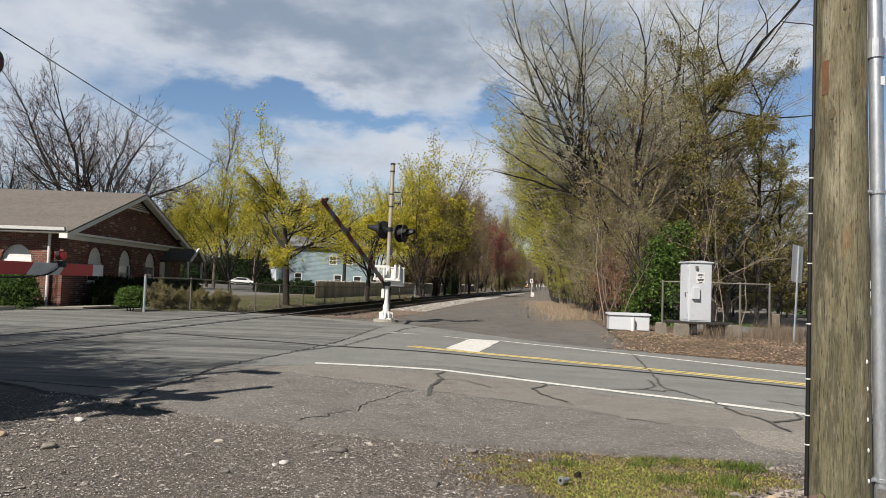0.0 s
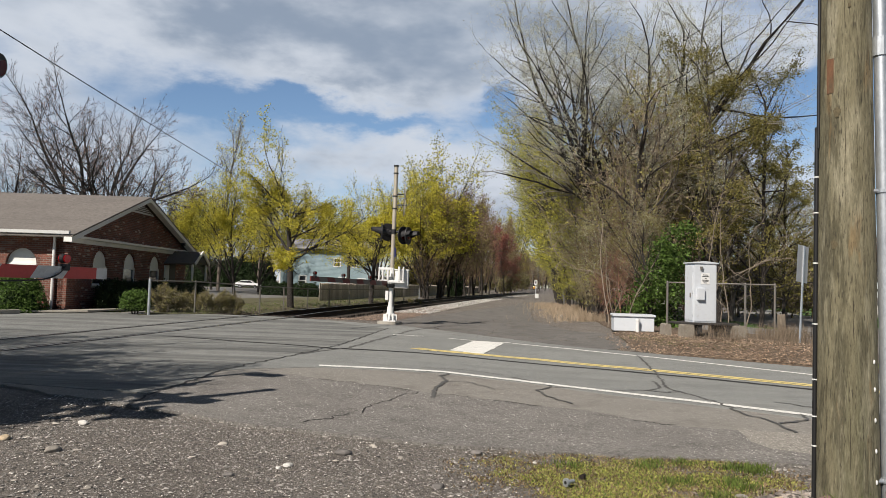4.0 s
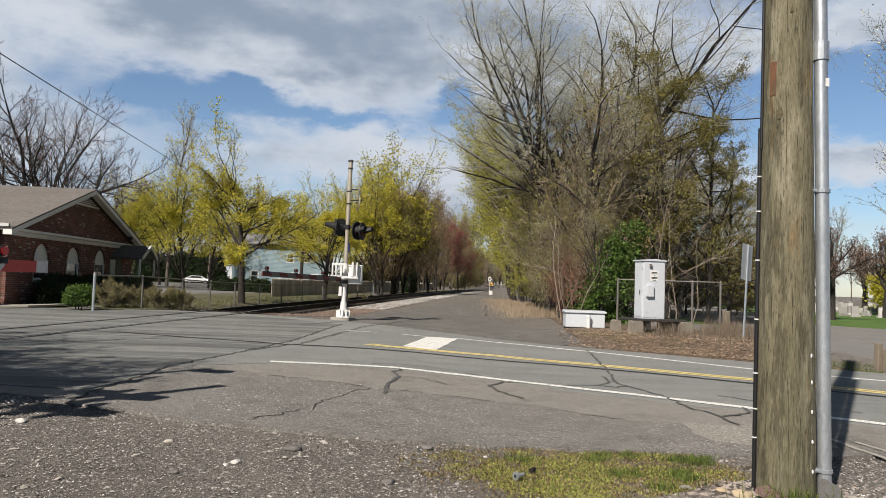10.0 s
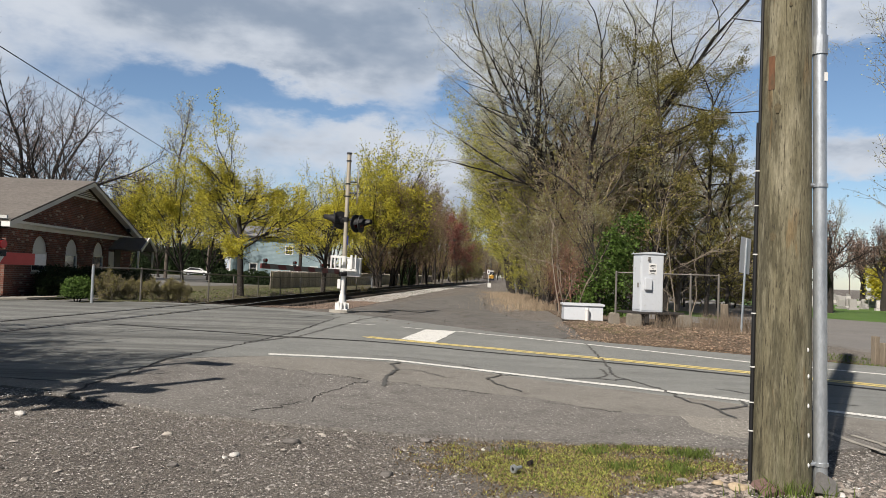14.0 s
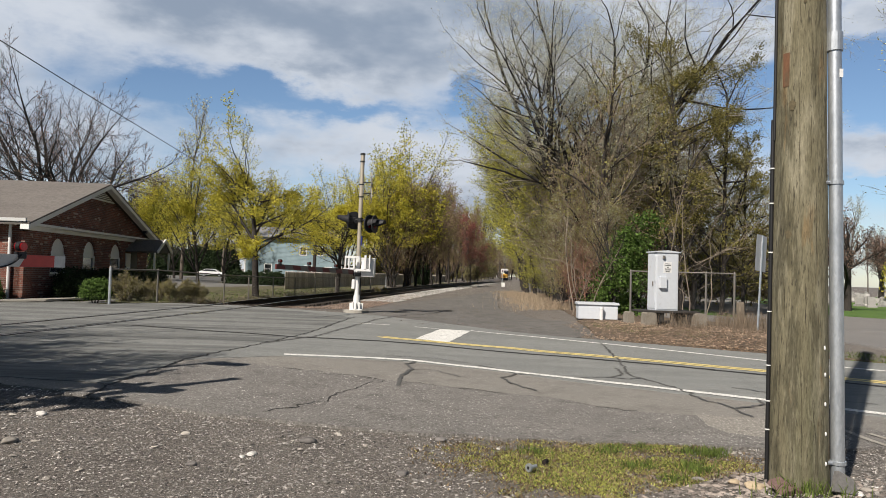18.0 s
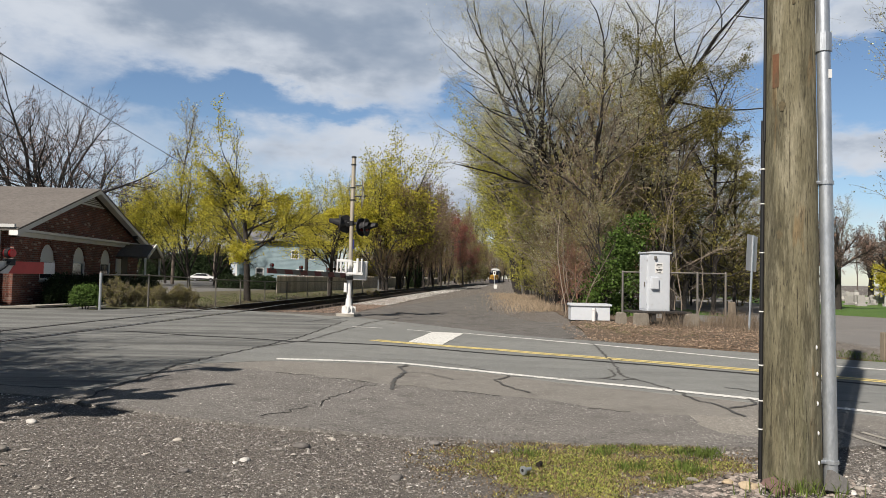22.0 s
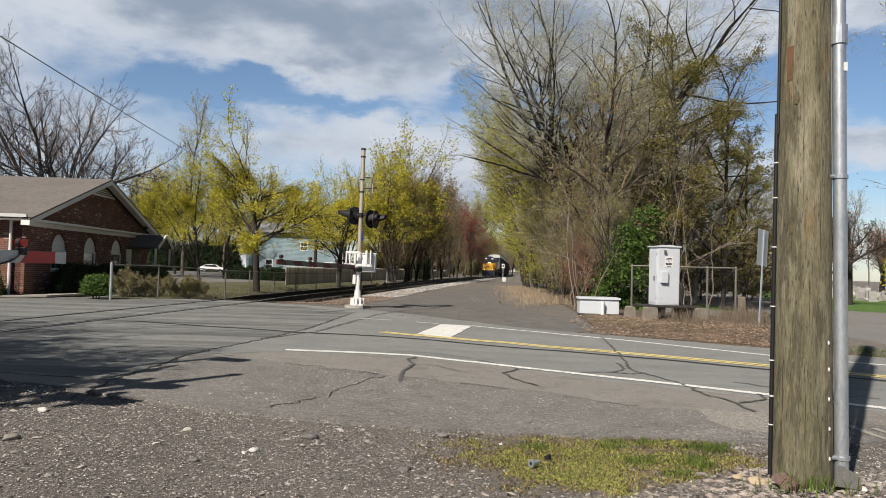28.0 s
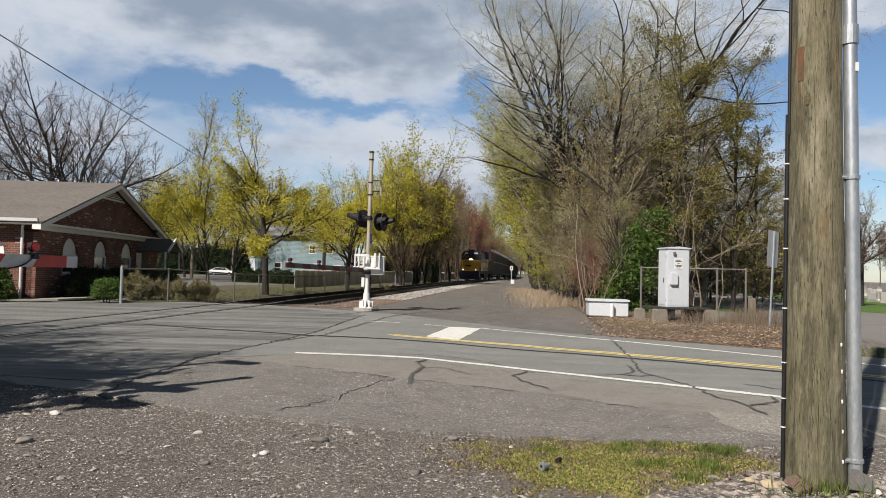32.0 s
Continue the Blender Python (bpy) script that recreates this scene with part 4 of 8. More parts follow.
def on_pole(ang, z, out=0.0):
    """A place on the pole's skin, ang degrees from the camera's side round to the right."""
    r = pole_r(z) + out
    a = radians(-117 + ang)
    cx, cy = pole_x(z)
    return Vector((cx + r * math.cos(a), cy + r * math.sin(a), z))


def pole_strip(name, ang, width, z0, z1, material, label, out=0.004):
    bm = bmesh.new()
    n, w = 8, 4
    g = [[bm.verts.new(on_pole(ang + width * (i / w - 0.5), z0 + (z1 - z0) * j / n, out)) for i in range(w + 1)] for j in range(n + 1)]
    for j in range(n):
        for i in range(w):
            bm.faces.new((g[j][i], g[j][i + 1], g[j + 1][i + 1], g[j + 1][i]))
    return part(name, bm, material, utility_pole, label)


def long_tube(name, pts, r, material, parent, label="", n=16):
    bm = bmesh.new()
    rings = []
    for k, p in enumerate(pts):
        rings.append([bm.verts.new(Vector(p) + Vector((r * math.cos(math.tau * i / n), r * math.sin(math.tau * i / n), 0))) for i in range(n)])
    for a, b in zip(rings, rings[1:]):
        for i in range(n):
            bm.faces.new((a[i], a[(i + 1) % n], b[(i + 1) % n], b[i]))
    bm.faces.new(rings[-1])
    return part(name, bm, material, parent, label, smooth=True)


SLIT = mat("dark_split", (0.03, 0.024, 0.016), 0.95)
KNOT = mat("dark_knot", (0.1, 0.082, 0.048), 0.95, grain=0.3, grain_scale=80)
for k, (ang, z0, z1) in enumerate(((5, 0.1, 0.75), (-2, 1.9, 2.9), (-1, 3.05, 4.2), (28, 0.3, 0.62), (22, 2.2, 2.6), (-30, 1.1, 1.5), (12, 1.0, 1.42), (34, 1.5, 2.1), (-40, 0.2, 0.9))):
    bm = bmesh.new()
    n = 10
    lft = [bm.verts.new(on_pole(ang + 0.8 * math.sin(j * 1.3 + k) - 0.45 * math.sin(math.pi * j / n) - 0.05, z0 + (z1 - z0) * j / n, 0.005)) for j in range(n + 1)]
    rgt = [bm.verts.new(on_pole(ang + 0.8 * math.sin(j * 1.3 + k) + 0.45 * math.sin(math.pi * j / n) + 0.05, z0 + (z1 - z0) * j / n, 0.005)) for j in range(n + 1)]
    for j in range(n):
        bm.faces.new((lft[j], rgt[j], rgt[j + 1], lft[j + 1]))
    part("split", bm, SLIT, utility_pole, "dark drying split in the timber")
for k, (ang, z, s) in enumerate(((-18, 2.62, 0.026), (-24, 1.72, 0.022), (8, 3.35, 0.012))):
    bm = bmesh.new()
    c_ = bm.verts.new(on_pole(ang, z, 0.006))
    ring = [bm.verts.new(on_pole(ang + math.degrees(s * (1 + 0.3 * math.sin(3 * a + k)) * math.cos(a) / 0.19), z + 1.4 * s * math.sin(a), 0.005)) for a in np.linspace(0, math.tau, 13)[:-1]]
    for j in range(12):
        bm.faces.new((c_, ring[j], ring[(j + 1) % 12]))
    part("knot", bm, KNOT, utility_pole, "dark knot in the timber")
RUST = mat("rust_stain", (0.14, 0.068, 0.036), 0.9, spots=((12, 0.45, 0.62, (0.1, 0.075, 0.045), 0.9),), grain=0.3, stretch=(1, 1, 0.3))
pole_strip("rust_stain", -34, 17, 2.76, 3.0, RUST, "rust-brown stain", 0.003)
# conduit on stand-offs, with couplings
cpts = [on_pole(88, z, 0.047) for z in np.linspace(-0.1, 8.2, 30)]
conduit = long_tube("conduit", cpts, 0.045, GALV, utility_pole, "galvanised steel conduit")
for z in (3.08, 6.4):
    p = on_pole(88, z, 0.047)
    part("coupling", add_rod(bmesh.new(), p - Vector((0, 0, 0.065)), p + Vector((0, 0, 0.065)), 0.054, 0.054, 18), GALV, conduit)
for z in (0.17, 2.09, 4.3):
    p, q = on_pole(88, z, 0.047), on_pole(70, z, -0.01)
    bm = add_rod(bmesh.new(), p - Vector((0, 0, 0.012)), p + Vector((0, 0, 0.012)), 0.053, 0.053, 18)
    add_rod(bm, q, p, 0.014, 0.014, 8)
    part("strap", bm, GALV, conduit)
part("sticker", box(-0.012, -0.002, -0.03, 0.012, 0.002, 0.03), WHITE, conduit, "small white sticker").matrix_basis = Matrix.Translation(on_pole(88, 2.85, 0.047) + Vector((0.02, -0.046, 0)))
# black cable guard down the other side, with white ties
gpts = [on_pole(-76, z, 0.014) for z in np.linspace(0.0, 2.55, 16)]
guard = long_tube("cable_guard", gpts, 0.015, RUBBER, utility_pole, "black plastic cable guard", 10)
cpts2 = [on_pole(-72, z, 0.008) for z in np.linspace(2.4, 9.0, 16)]
long_tube("cable", cpts2, 0.012, RUBBER, utility_pole, "thin black cable", 8)
for z in (0.35, 0.55, 0.8, 1.18, 1.6, 1.95, 2.2):
    p = on_pole(-76, z, 0.014)
    part("cable_tie", add_rod(bmesh.new(), p - Vector((0, 0, 0.004)), p + Vector((0, 0, 0.004)), 0.019, 0.019, 10), WHITE, guard)
for z, a in ((0.42, 58), (0.62, 58), (0.82, 57), (1.02, 57), (1.2, 56)):
    bm = bmesh.new()
    bmesh.ops.create_uvsphere(bm, u_segments=8, v_segments=5, radius=0.008)
    bmesh.ops.scale(bm, vec=(1, 1, 1.9), verts=bm.verts[:])
    bmesh.ops.translate(bm, vec=on_pole(a, z - 0.25, 0.002), verts=bm.verts[:])
    part("paint_spot", bm, WHITE, utility_pole)

# ---- signal cabinet on its stand, ground box ----
CAB = pose(6.62, 21.3, ground_z(6.62, 21.3), 0, 0, 11)
BLOCK = mat("old_concrete", (0.23, 0.205, 0.17), 0.9, spots=((5, 0.45, 0.7, (0.14, 0.125, 0.1), 0.7),), grain=0.2, bump=0.004)
DARK_STEEL = mat("dark_steel", (0.035, 0.032, 0.03), 0.8, grain=0.3)
cabinet = thing("signal_cabinet", CAB @ pose(0, 0, 0.42), "tall white railway signal cabinet on a dark steel platform", "cabinet")
body = part("body", box(-0.36, -0.26, 0.0, 0.36, 0.26, 1.72, 0.012), CABINET, cabinet)
top = prism(((-0.4, 1.72), (0.4, 1.72), (0.4, 1.75), (0.0, 1.79), (-0.4, 1.75)), -0.3, 0.3)
part("roof", top, CABINET, cabinet, "low pitched white cabinet roof")
side_door = part("side_door", box(-0.374, -0.22, 0.06, -0.36, 0.22, 1.66, 0.005), CABINET, cabinet)
part("handle", box(-0.4, -0.14, 0.72, -0.374, -0.1, 0.86, 0.006), FENCE_STEEL, side_door)
for z in (0.2, 0.85, 1.5):
    part("hinge", box(-0.39, -0.25, z, -0.36, -0.21, z + 0.1, 0.004), CABINET, side_door)
front = part("front_panel", box(-0.33, -0.272, 0.04, 0.33, -0.26, 1.68, 0.004), CABINET, cabinet)
part("meter_box", box(-0.27, -0.36, 0.66, -0.05, -0.272, 1.0, 0.01), CABINET, front, "small white box on the cabinet front")
part("vent_hood", box(-0.17, -0.33, 1.53, -0.1, -0.272, 1.63, 0.008), FENCE_STEEL, front)
part("notice", box(-0.13, -0.278, 1.12, 0.13, -0.273, 1.44), WHITE, front, "white notice with black lines")
for i, (w, z) in enumerate(((0.16, 1.41), (0.2, 1.37), (0.06, 1.31), (0.2, 1.26), (0.18, 1.23), (0.12, 1.18))):
    part("notice_line", box(-w / 2, -0.282, z - 0.032, w / 2, -0.279, z - 0.014), BLACK, front)
platform = thing("cabinet_platform", CAB, "dark steel platform under the white cabinet, on concrete blocks", "platform")
part("deck", box(-0.75, -0.5, 0.36, 0.95, 0.5, 0.42, 0.008), DARK_STEEL, platform)
for x in (-0.3, 0.55):
    part("beam", box(x, -0.45, 0.1, x + 0.12, 0.45, 0.36, 0.008), DARK_STEEL, platform)
for x in (-0.35, 0.1, 0.5):
    part("post", box(x, -0.38, -0.1, x + 0.12, -0.28, 0.36, 0.006), DARK_STEEL, platform)
    part("post", box(x, 0.28, -0.1, x + 0.12, 0.38, 0.36, 0.006), DARK_STEEL, platform)
for i, (x, y, w, h) in enumerate(((-0.8, -0.42, 0.3, 0.36), (-1.02, 0.3, 0.18, 0.34), (0.74, -0.5, 0.32, 0.36), (0.75, 0.3, 0.3, 0.34))):
    blk = thing("concrete_block", CAB @ pose(x + w / 2, y, -0.12), "weathered concrete block under the cabinet platform", "block", "platform blocks")
    part("block_body", prism(((-w / 2 - 0.03, 0), (w / 2 + 0.03, 0), (w / 2, h + 0.1), (w / 2 - 0.05, h + 0.13), (-w / 2 + 0.05, h + 0.13), (-w / 2, h + 0.1)), -0.17, 0.17), BLOCK, blk)

BOXM = pose(5.0, 22.9, ground_z(5.0, 22.9), 0, 0, -3)
ground_box = thing("battery_box", BOXM, "low white steel equipment box standing on the drive's edge", "equipment box")
part("box_body", box(-0.62, -0.3, 0.02, 0.62, 0.3, 0.48, 0.012), CABINET, ground_box)
part("lid", prism(((-0.66, 0.48), (0.66, 0.48), (0.66, 0.53), (0.62, 0.55), (-0.62, 0.55), (-0.66, 0.53)), -0.35, 0.35), CABINET, ground_box)
part("skid", box(-0.6, -0.25, -0.12, 0.6, 0.25, 0.03), DARK_STEEL, ground_box)
vent_post = thing("vent_post", BOXM @ pose(0.08, -0.45, -0.1), "short white marker post before the equipment box", "post")
part("pipe", rod((0, 0, 0), (0, 0, 0.45), 0.055, 0.055, 14), WHITE, vent_post)
part("pipe_cap", rod((0, 0, 0.45), (0, 0, 0.52), 0.065, 0.06, 14), WHITE, vent_post)


# ---- chain-link fences ----
def chain_fence(name, pts, h, label, mesh_step=0.14, post_r=0.03, corner=True, gauge=0.0016):
    f = thing(name, pose(0, 0, 0), label, "fence")
    wire_v, wire_f = [], []

    def wire(a, b, r=0.0016):
        a, b = Vector(a), Vector(b)
        d = (b - a).normalized()
        s1 = d.cross(Vector((0.3, 0.9, 0.2))).normalized()
        s2 = d.cross(s1)
        k = len(wire_v)
        for p in (a, b):
            for q in range(3):
                an = q * math.tau / 3
                wire_v.append(p + (s1 * math.cos(an) + s2 * math.sin(an)) * r)
        for q in range(3):
            wire_f.append((k + q, k + (q + 1) % 3, k + 3 + (q + 1) % 3, k + 3 + q))

    for i, p in enumerate(pts):
        z = ground_z(*p)
        big = corner and i in (0, len(pts) - 1)
        part("post", rod((p[0], p[1], z - 0.1), (p[0], p[1], z + h + (0.06 if big else 0.0)), post_r * (1.5 if big else 1.0), None, 10), FENCE_STEEL if not big else GALV, f)
        part("post_cap", rod((p[0], p[1], z + h + (0.06 if big else 0.0)), (p[0], p[1], z + h + 0.05 + (0.06 if big else 0.0)), post_r * (1.7 if big else 1.25), post_r * 0.5, 10), FENCE_STEEL, f)
        if i:
            a, b = pts[i - 1], p
            za, zb = ground_z(*a), ground_z(*b)
            part("top_rail", rod((*a, za + h), (*b, zb + h), 0.022, None, 8), FENCE_STEEL, f)
            L = math.dist(a, b)
            n = max(2, int(L / mesh_step))

            def at(u, w):
                k = u / L
                return (a[0] + (b[0] - a[0]) * k, a[1] + (b[1] - a[1]) * k, za + (zb - za) * k + w)
            for j in range(-int(h / mesh_step), n + 1):
                for sg in (1, -1):
                    u0, w0, u1, w1 = j * mesh_step, 0.03, j * mesh_step + h, h
                    if sg < 0:
                        w0, w1 = h, 0.03
                    if u0 < 0:
                        w0 += (w1 - w0) * (-u0) / (u1 - u0)
                        u0 = 0
                    if u1 > L:
                        w1 = w0 + (w1 - w0) * (L - u0) / (u1 - u0)
                        u1 = L
                    if u1 > u0:
                        wire(at(u0, w0), at(u1, w1), gauge)
    ob = raw("wire_mesh", wire_v, wire_f, FENCE_STEEL, f)
    return f


fence_line = [(-10.9, 23.3), (-10.1, 25.2), (-9.35, 27.1), (-8.9, 29.0), (-8.5, 31.2), (-8.0, 33.6), (-7.5, 36.2), (-7.0, 39.2), (-6.4, 42.6), (-5.8, 46.2), (-5.1, 50.5), (-4.4, 55.5)]
chain_fence("chain_link_fence", fence_line, 1.15, "grey chain-link fence with pipe posts along the railway")
chain_fence("cabinet_fence", [(6.35, 23.9), (8.7, 23.4), (9.35, 22.7)], 1.6, "rusty chain-link fence panel behind the signal cabinet", 0.16, 0.036, False, 0.0007)

# ---- road sign seen from behind ----
sx, sy = 8.68, 19.5
sign = thing("road_sign", pose(sx, sy, ground_z(sx, sy) - 0.1, 0, 5.0, 40), "leaning metal road sign seen nearly edge-on from behind", "road sign")
part("post", box(-0.03, -0.018, 0, 0.03, 0.018, 2.75, 0.004), GALV, sign)
part("plate", box(-0.3, 0.02, 1.75, 0.3, 0.024, 2.75, 0.0), mat("sign_back", (0.4, 0.41, 0.42), 0.5, 0.4, grain=0.1), sign, "grey aluminium back of the sign plate")
for z in (2.0, 2.5):
    part("sign_bolt", rod((0, -0.03, z), (0, 0.03, z), 0.012, None, 8), GALV, sign)


# ---- brick hall beside the crossing ----
def brick_material():
    m = bpy.data.materials.new("red_brick")
    m.use_nodes = True
    nt = m.node_tree
    N, L = nt.nodes.new, nt.links.new
    bsdf = nt.nodes["Principled BSDF"]
    bsdf.inputs["Roughness"].default_value = 0.9
    tc, sep, add, comb = N("ShaderNodeTexCoord"), N("ShaderNodeSeparateXYZ"), N("ShaderNodeMath"), N("ShaderNodeCombineXYZ")
    add.operation = "ADD"
    L(tc.outputs["Object"], sep.inputs[0])
    L(sep.outputs[0], add.inputs[0]), L(sep.outputs[1], add.inputs[1])
    L(add.outputs[0], comb.inputs[0]), L(sep.outputs[2], comb.inputs[1])

    def bricks(c1, c2, mortar, bias):
        b = N("ShaderNodeTexBrick")
        b.offset = 0.5
        b.inputs["Color1"].default_value, b.inputs["Color2"].default_value, b.inputs["Mortar"].default_value = (*c1, 1), (*c2, 1), (*mortar, 1)
        b.inputs["Scale"].default_value, b.inputs["Mortar Size"].default_value, b.inputs["Bias"].default_value = 1.0, 0.008, bias
        b.inputs["Brick Width"].default_value, b.inputs["Row Height"].default_value = 0.215, 0.075
        L(comb.outputs[0], b.inputs["Vector"])
        return b
    a = bricks((0.2, 0.066, 0.043), (0.085, 0.036, 0.028), (0.2, 0.16, 0.135), 0.0)
    w = bricks((0, 0, 0), (1, 1, 1), (0, 0, 0), 0.0)
    r = N("ShaderNodeMapRange")
    r.inputs["From Min"].default_value, r.inputs["From Max"].default_value, r.inputs["To Max"].default_value = 0.9, 0.95, 0.75
    L(w.outputs["Color"], r.inputs["Value"])
    pale = N("ShaderNodeRGB")
    pale.outputs[0].default_value = (0.42, 0.31, 0.25, 1)
    mx = N("ShaderNodeMix")
    mx.data_type = "RGBA"
    L(r.outputs[0], mx.inputs["Factor"]), L(a.outputs["Color"], mx.inputs[6]), L(pale.outputs[0], mx.inputs[7])
    n = N("ShaderNodeTexNoise")
    n.inputs["Scale"].default_value = 1.1
    L(tc.outputs["Object"], n.inputs["Vector"])
    r2 = N("ShaderNodeMapRange")
    r2.inputs["From Min"].default_value, r2.inputs["From Max"].default_value, r2.inputs["To Min"].default_value, r2.inputs["To Max"].default_value = 0.3, 0.7, 0.75, 1.25
    L(n.outputs[0], r2.inputs["Value"])
    sc = N("ShaderNodeVectorMath")
    sc.operation = "SCALE"
    L(mx.outputs[2], sc.inputs[0]), L(r2.outputs[0], sc.inputs["Scale"])
    L(sc.outputs[0], bsdf.inputs["Base Color"])
    bp = N("ShaderNodeBump")
    bp.inputs["Distance"].default_value = 0.008
    L(a.outputs["Fac"], bp.inputs["Height"])
    bp.invert = True
    L(bp.outputs[0], bsdf.inputs["Normal"])
    return m


BRICK = brick_material()
TRIM = mat("white_trim_paint", (0.76, 0.75, 0.72), 0.6, spots=((1.5, 0.5, 0.8, (0.5, 0.48, 0.44), 0.5),), grain=0.05)
SHINGLE = mat("brown_grey_shingles", (0.155, 0.14, 0.128), 0.95, spots=((0.6, 0.4, 0.7, (0.125, 0.113, 0.104), 0.7), (5, 0.5, 0.7, (0.185, 0.168, 0.152), 0.5), (12, 0.55, 0.7, (0.1, 0.09, 0.082), 0.5)), grain=0.25, grain_scale=14, stretch=(0.5, 1, 1), bump=0.01, bump_scale=10)
GLASS = mat("window_glass", (0.03, 0.035, 0.04), 0.06, spec=0.8)
GREY_BLIND = mat("drawn_blind", (0.26, 0.27, 0.27), 0.7)

HALL = pose(-14.76, 24.8, 0.12, 0, 0, 3.84)
hall = thing("brick_hall", HALL, "low red-brick hall with brown shingle gable roof and white trim", "building")
W_H, DEPTH, LONG, RIDGE = 2.78, 12.6, 24.0, 4.8


def arch_outline(c, half, z0, spring, n=10):
    pts = [(c - half, z0), (c + half, z0), (c + half, spring)]
    pts += [(c + half * math.cos(math.pi * i / n), spring + half * math.sin(math.pi * i / n)) for i in range(1, n)]
    return pts + [(c - half, spring)]


def wall_with_holes(outline, holes, thick):
    """A wall in x and z with real openings, thick metres deep along +y."""
    bm = bmesh.new()
    edges = []
    for loop in [outline] + holes:
        vs = [bm.verts.new((x, 0, z)) for x, z in loop]
        edges += [bm.edges.new((vs[i], vs[(i + 1) % len(vs)])) for i in range(len(vs))]
    bmesh.ops.triangle_fill(bm, use_beauty=True, use_dissolve=False, edges=edges)
    r = bmesh.ops.extrude_face_region(bm, geom=bm.faces[:])
    bmesh.ops.translate(bm, vec=(0, thick, 0), verts=[v for v in r["geom"] if isinstance(v, bmesh.types.BMVert)])
    bmesh.ops.recalc_face_normals(bm, faces=bm.faces[:])
    return bm


def arched_window(parent, m, half, z0, spring, blind=True):
    """An arched window set back in its wall; local x along the wall, -y outwards."""
    w = new("window")
    w.parent, w.matrix_basis = parent, m
    w["label"] = "arched window with white fan panel and white frame"
    fan = [(half * math.cos(math.pi * i / 10), spring + half * math.sin(math.pi * i / 10)) for i in range(11)]
    part("fan_panel", prism(fan, 0.04, 0.09), TRIM, w, "white half-round panel")
    part("frame", wall_with_holes([(-half, z0), (half, z0), (half, spring), (-half, spring)], [[(-half + 0.1, z0 + 0.08), (half - 0.1, z0 + 0.08), (half - 0.1, spring - 0.07), (-half + 0.1, spring - 0.07)]], 0.07), TRIM, w)
    part("pane", box(-half + 0.1, 0.05, z0 + 0.08, half - 0.1, 0.06, spring - 0.07), GLASS, w)
    part("blind", box(-half + 0.1, 0.12, z0 + 0.08, half - 0.1, 0.125, spring - 0.07), GREY_BLIND, w)
    part("sill", box(-half - 0.06, -0.05, z0 - 0.08, half + 0.06, 0.08, z0, 0.01), CONCRETE, w)
    return w


# gable wall: local plane x = 0 of the hall, laid out along its length
gw = pose(0, 0, 0, 0, 0, 90)
wins = (2.75, 5.55, 8.4)
holes = [arch_outline(c, 0.62, 0.95, 1.72) for c in wins]
gable_out = [(0, 0), (DEPTH, 0), (DEPTH, W_H), (DEPTH / 2, RIDGE), (0, W_H)]
o = part("gable_wall", wall_with_holes(gable_out, holes, 0.3), BRICK, hall, "red-brick gable wall with three arched windows")
o.matrix_basis = gw
for c in wins:
    arched_window(hall, gw @ pose(c, 0.03, 0), 0.62, 0.95, 1.72)
    bm = bmesh.new()
    for i in range(13):
        a = math.pi * i / 12
        b2 = box(-0.05, -0.02, 0.63, 0.05, 0.05, 0.8)
        bmesh.ops.transform(b2, matrix=pose(c, 0, 1.72) @ pose(0, 0, 0, 0, math.degrees(a) - 90, 0), verts=b2.verts[:])
        tmp = bpy.data.meshes.new("tmp")
        b2.to_mesh(tmp)
        bm.from_mesh(tmp)
        bpy.data.meshes.remove(tmp)
        b2.free()
    part("brick_arch", bm, BRICK, hall, "brick arch over the window").matrix_basis = gw
# long wall facing the street
fwins = (-1.55, -4.3, -7.05, -9.8, -12.55, -15.3, -18.0)
o = part("front_wall", wall_with_holes([(-LONG, 0), (0, 0), (0, W_H), (-LONG, W_H)], [arch_outline(c, 0.55, 0.6, 1.72) for c in fwins], 0.3), BRICK, hall, "sunlit red-brick wall with arched windows")
o.matrix_basis = pose(0.0, 0.3, 0) @ pose(0, -0.3, 0)
for c in fwins:
    arched_window(hall, pose(c, 0.1, 0), 0.55, 0.6, 1.72)
part("back_wall", box(-LONG, DEPTH - 0.3, 0, -0.3, DEPTH, W_H), BRICK, hall)
part("end_wall", box(-LONG, 0.3, 0, -LONG + 0.3, DEPTH - 0.3, W_H), BRICK, hall)
part("corner_pier", box(0.003, -0.06, 0, 0.14, 0.5, 2.45, 0.01), BRICK, hall, "projecting brick corner pier")
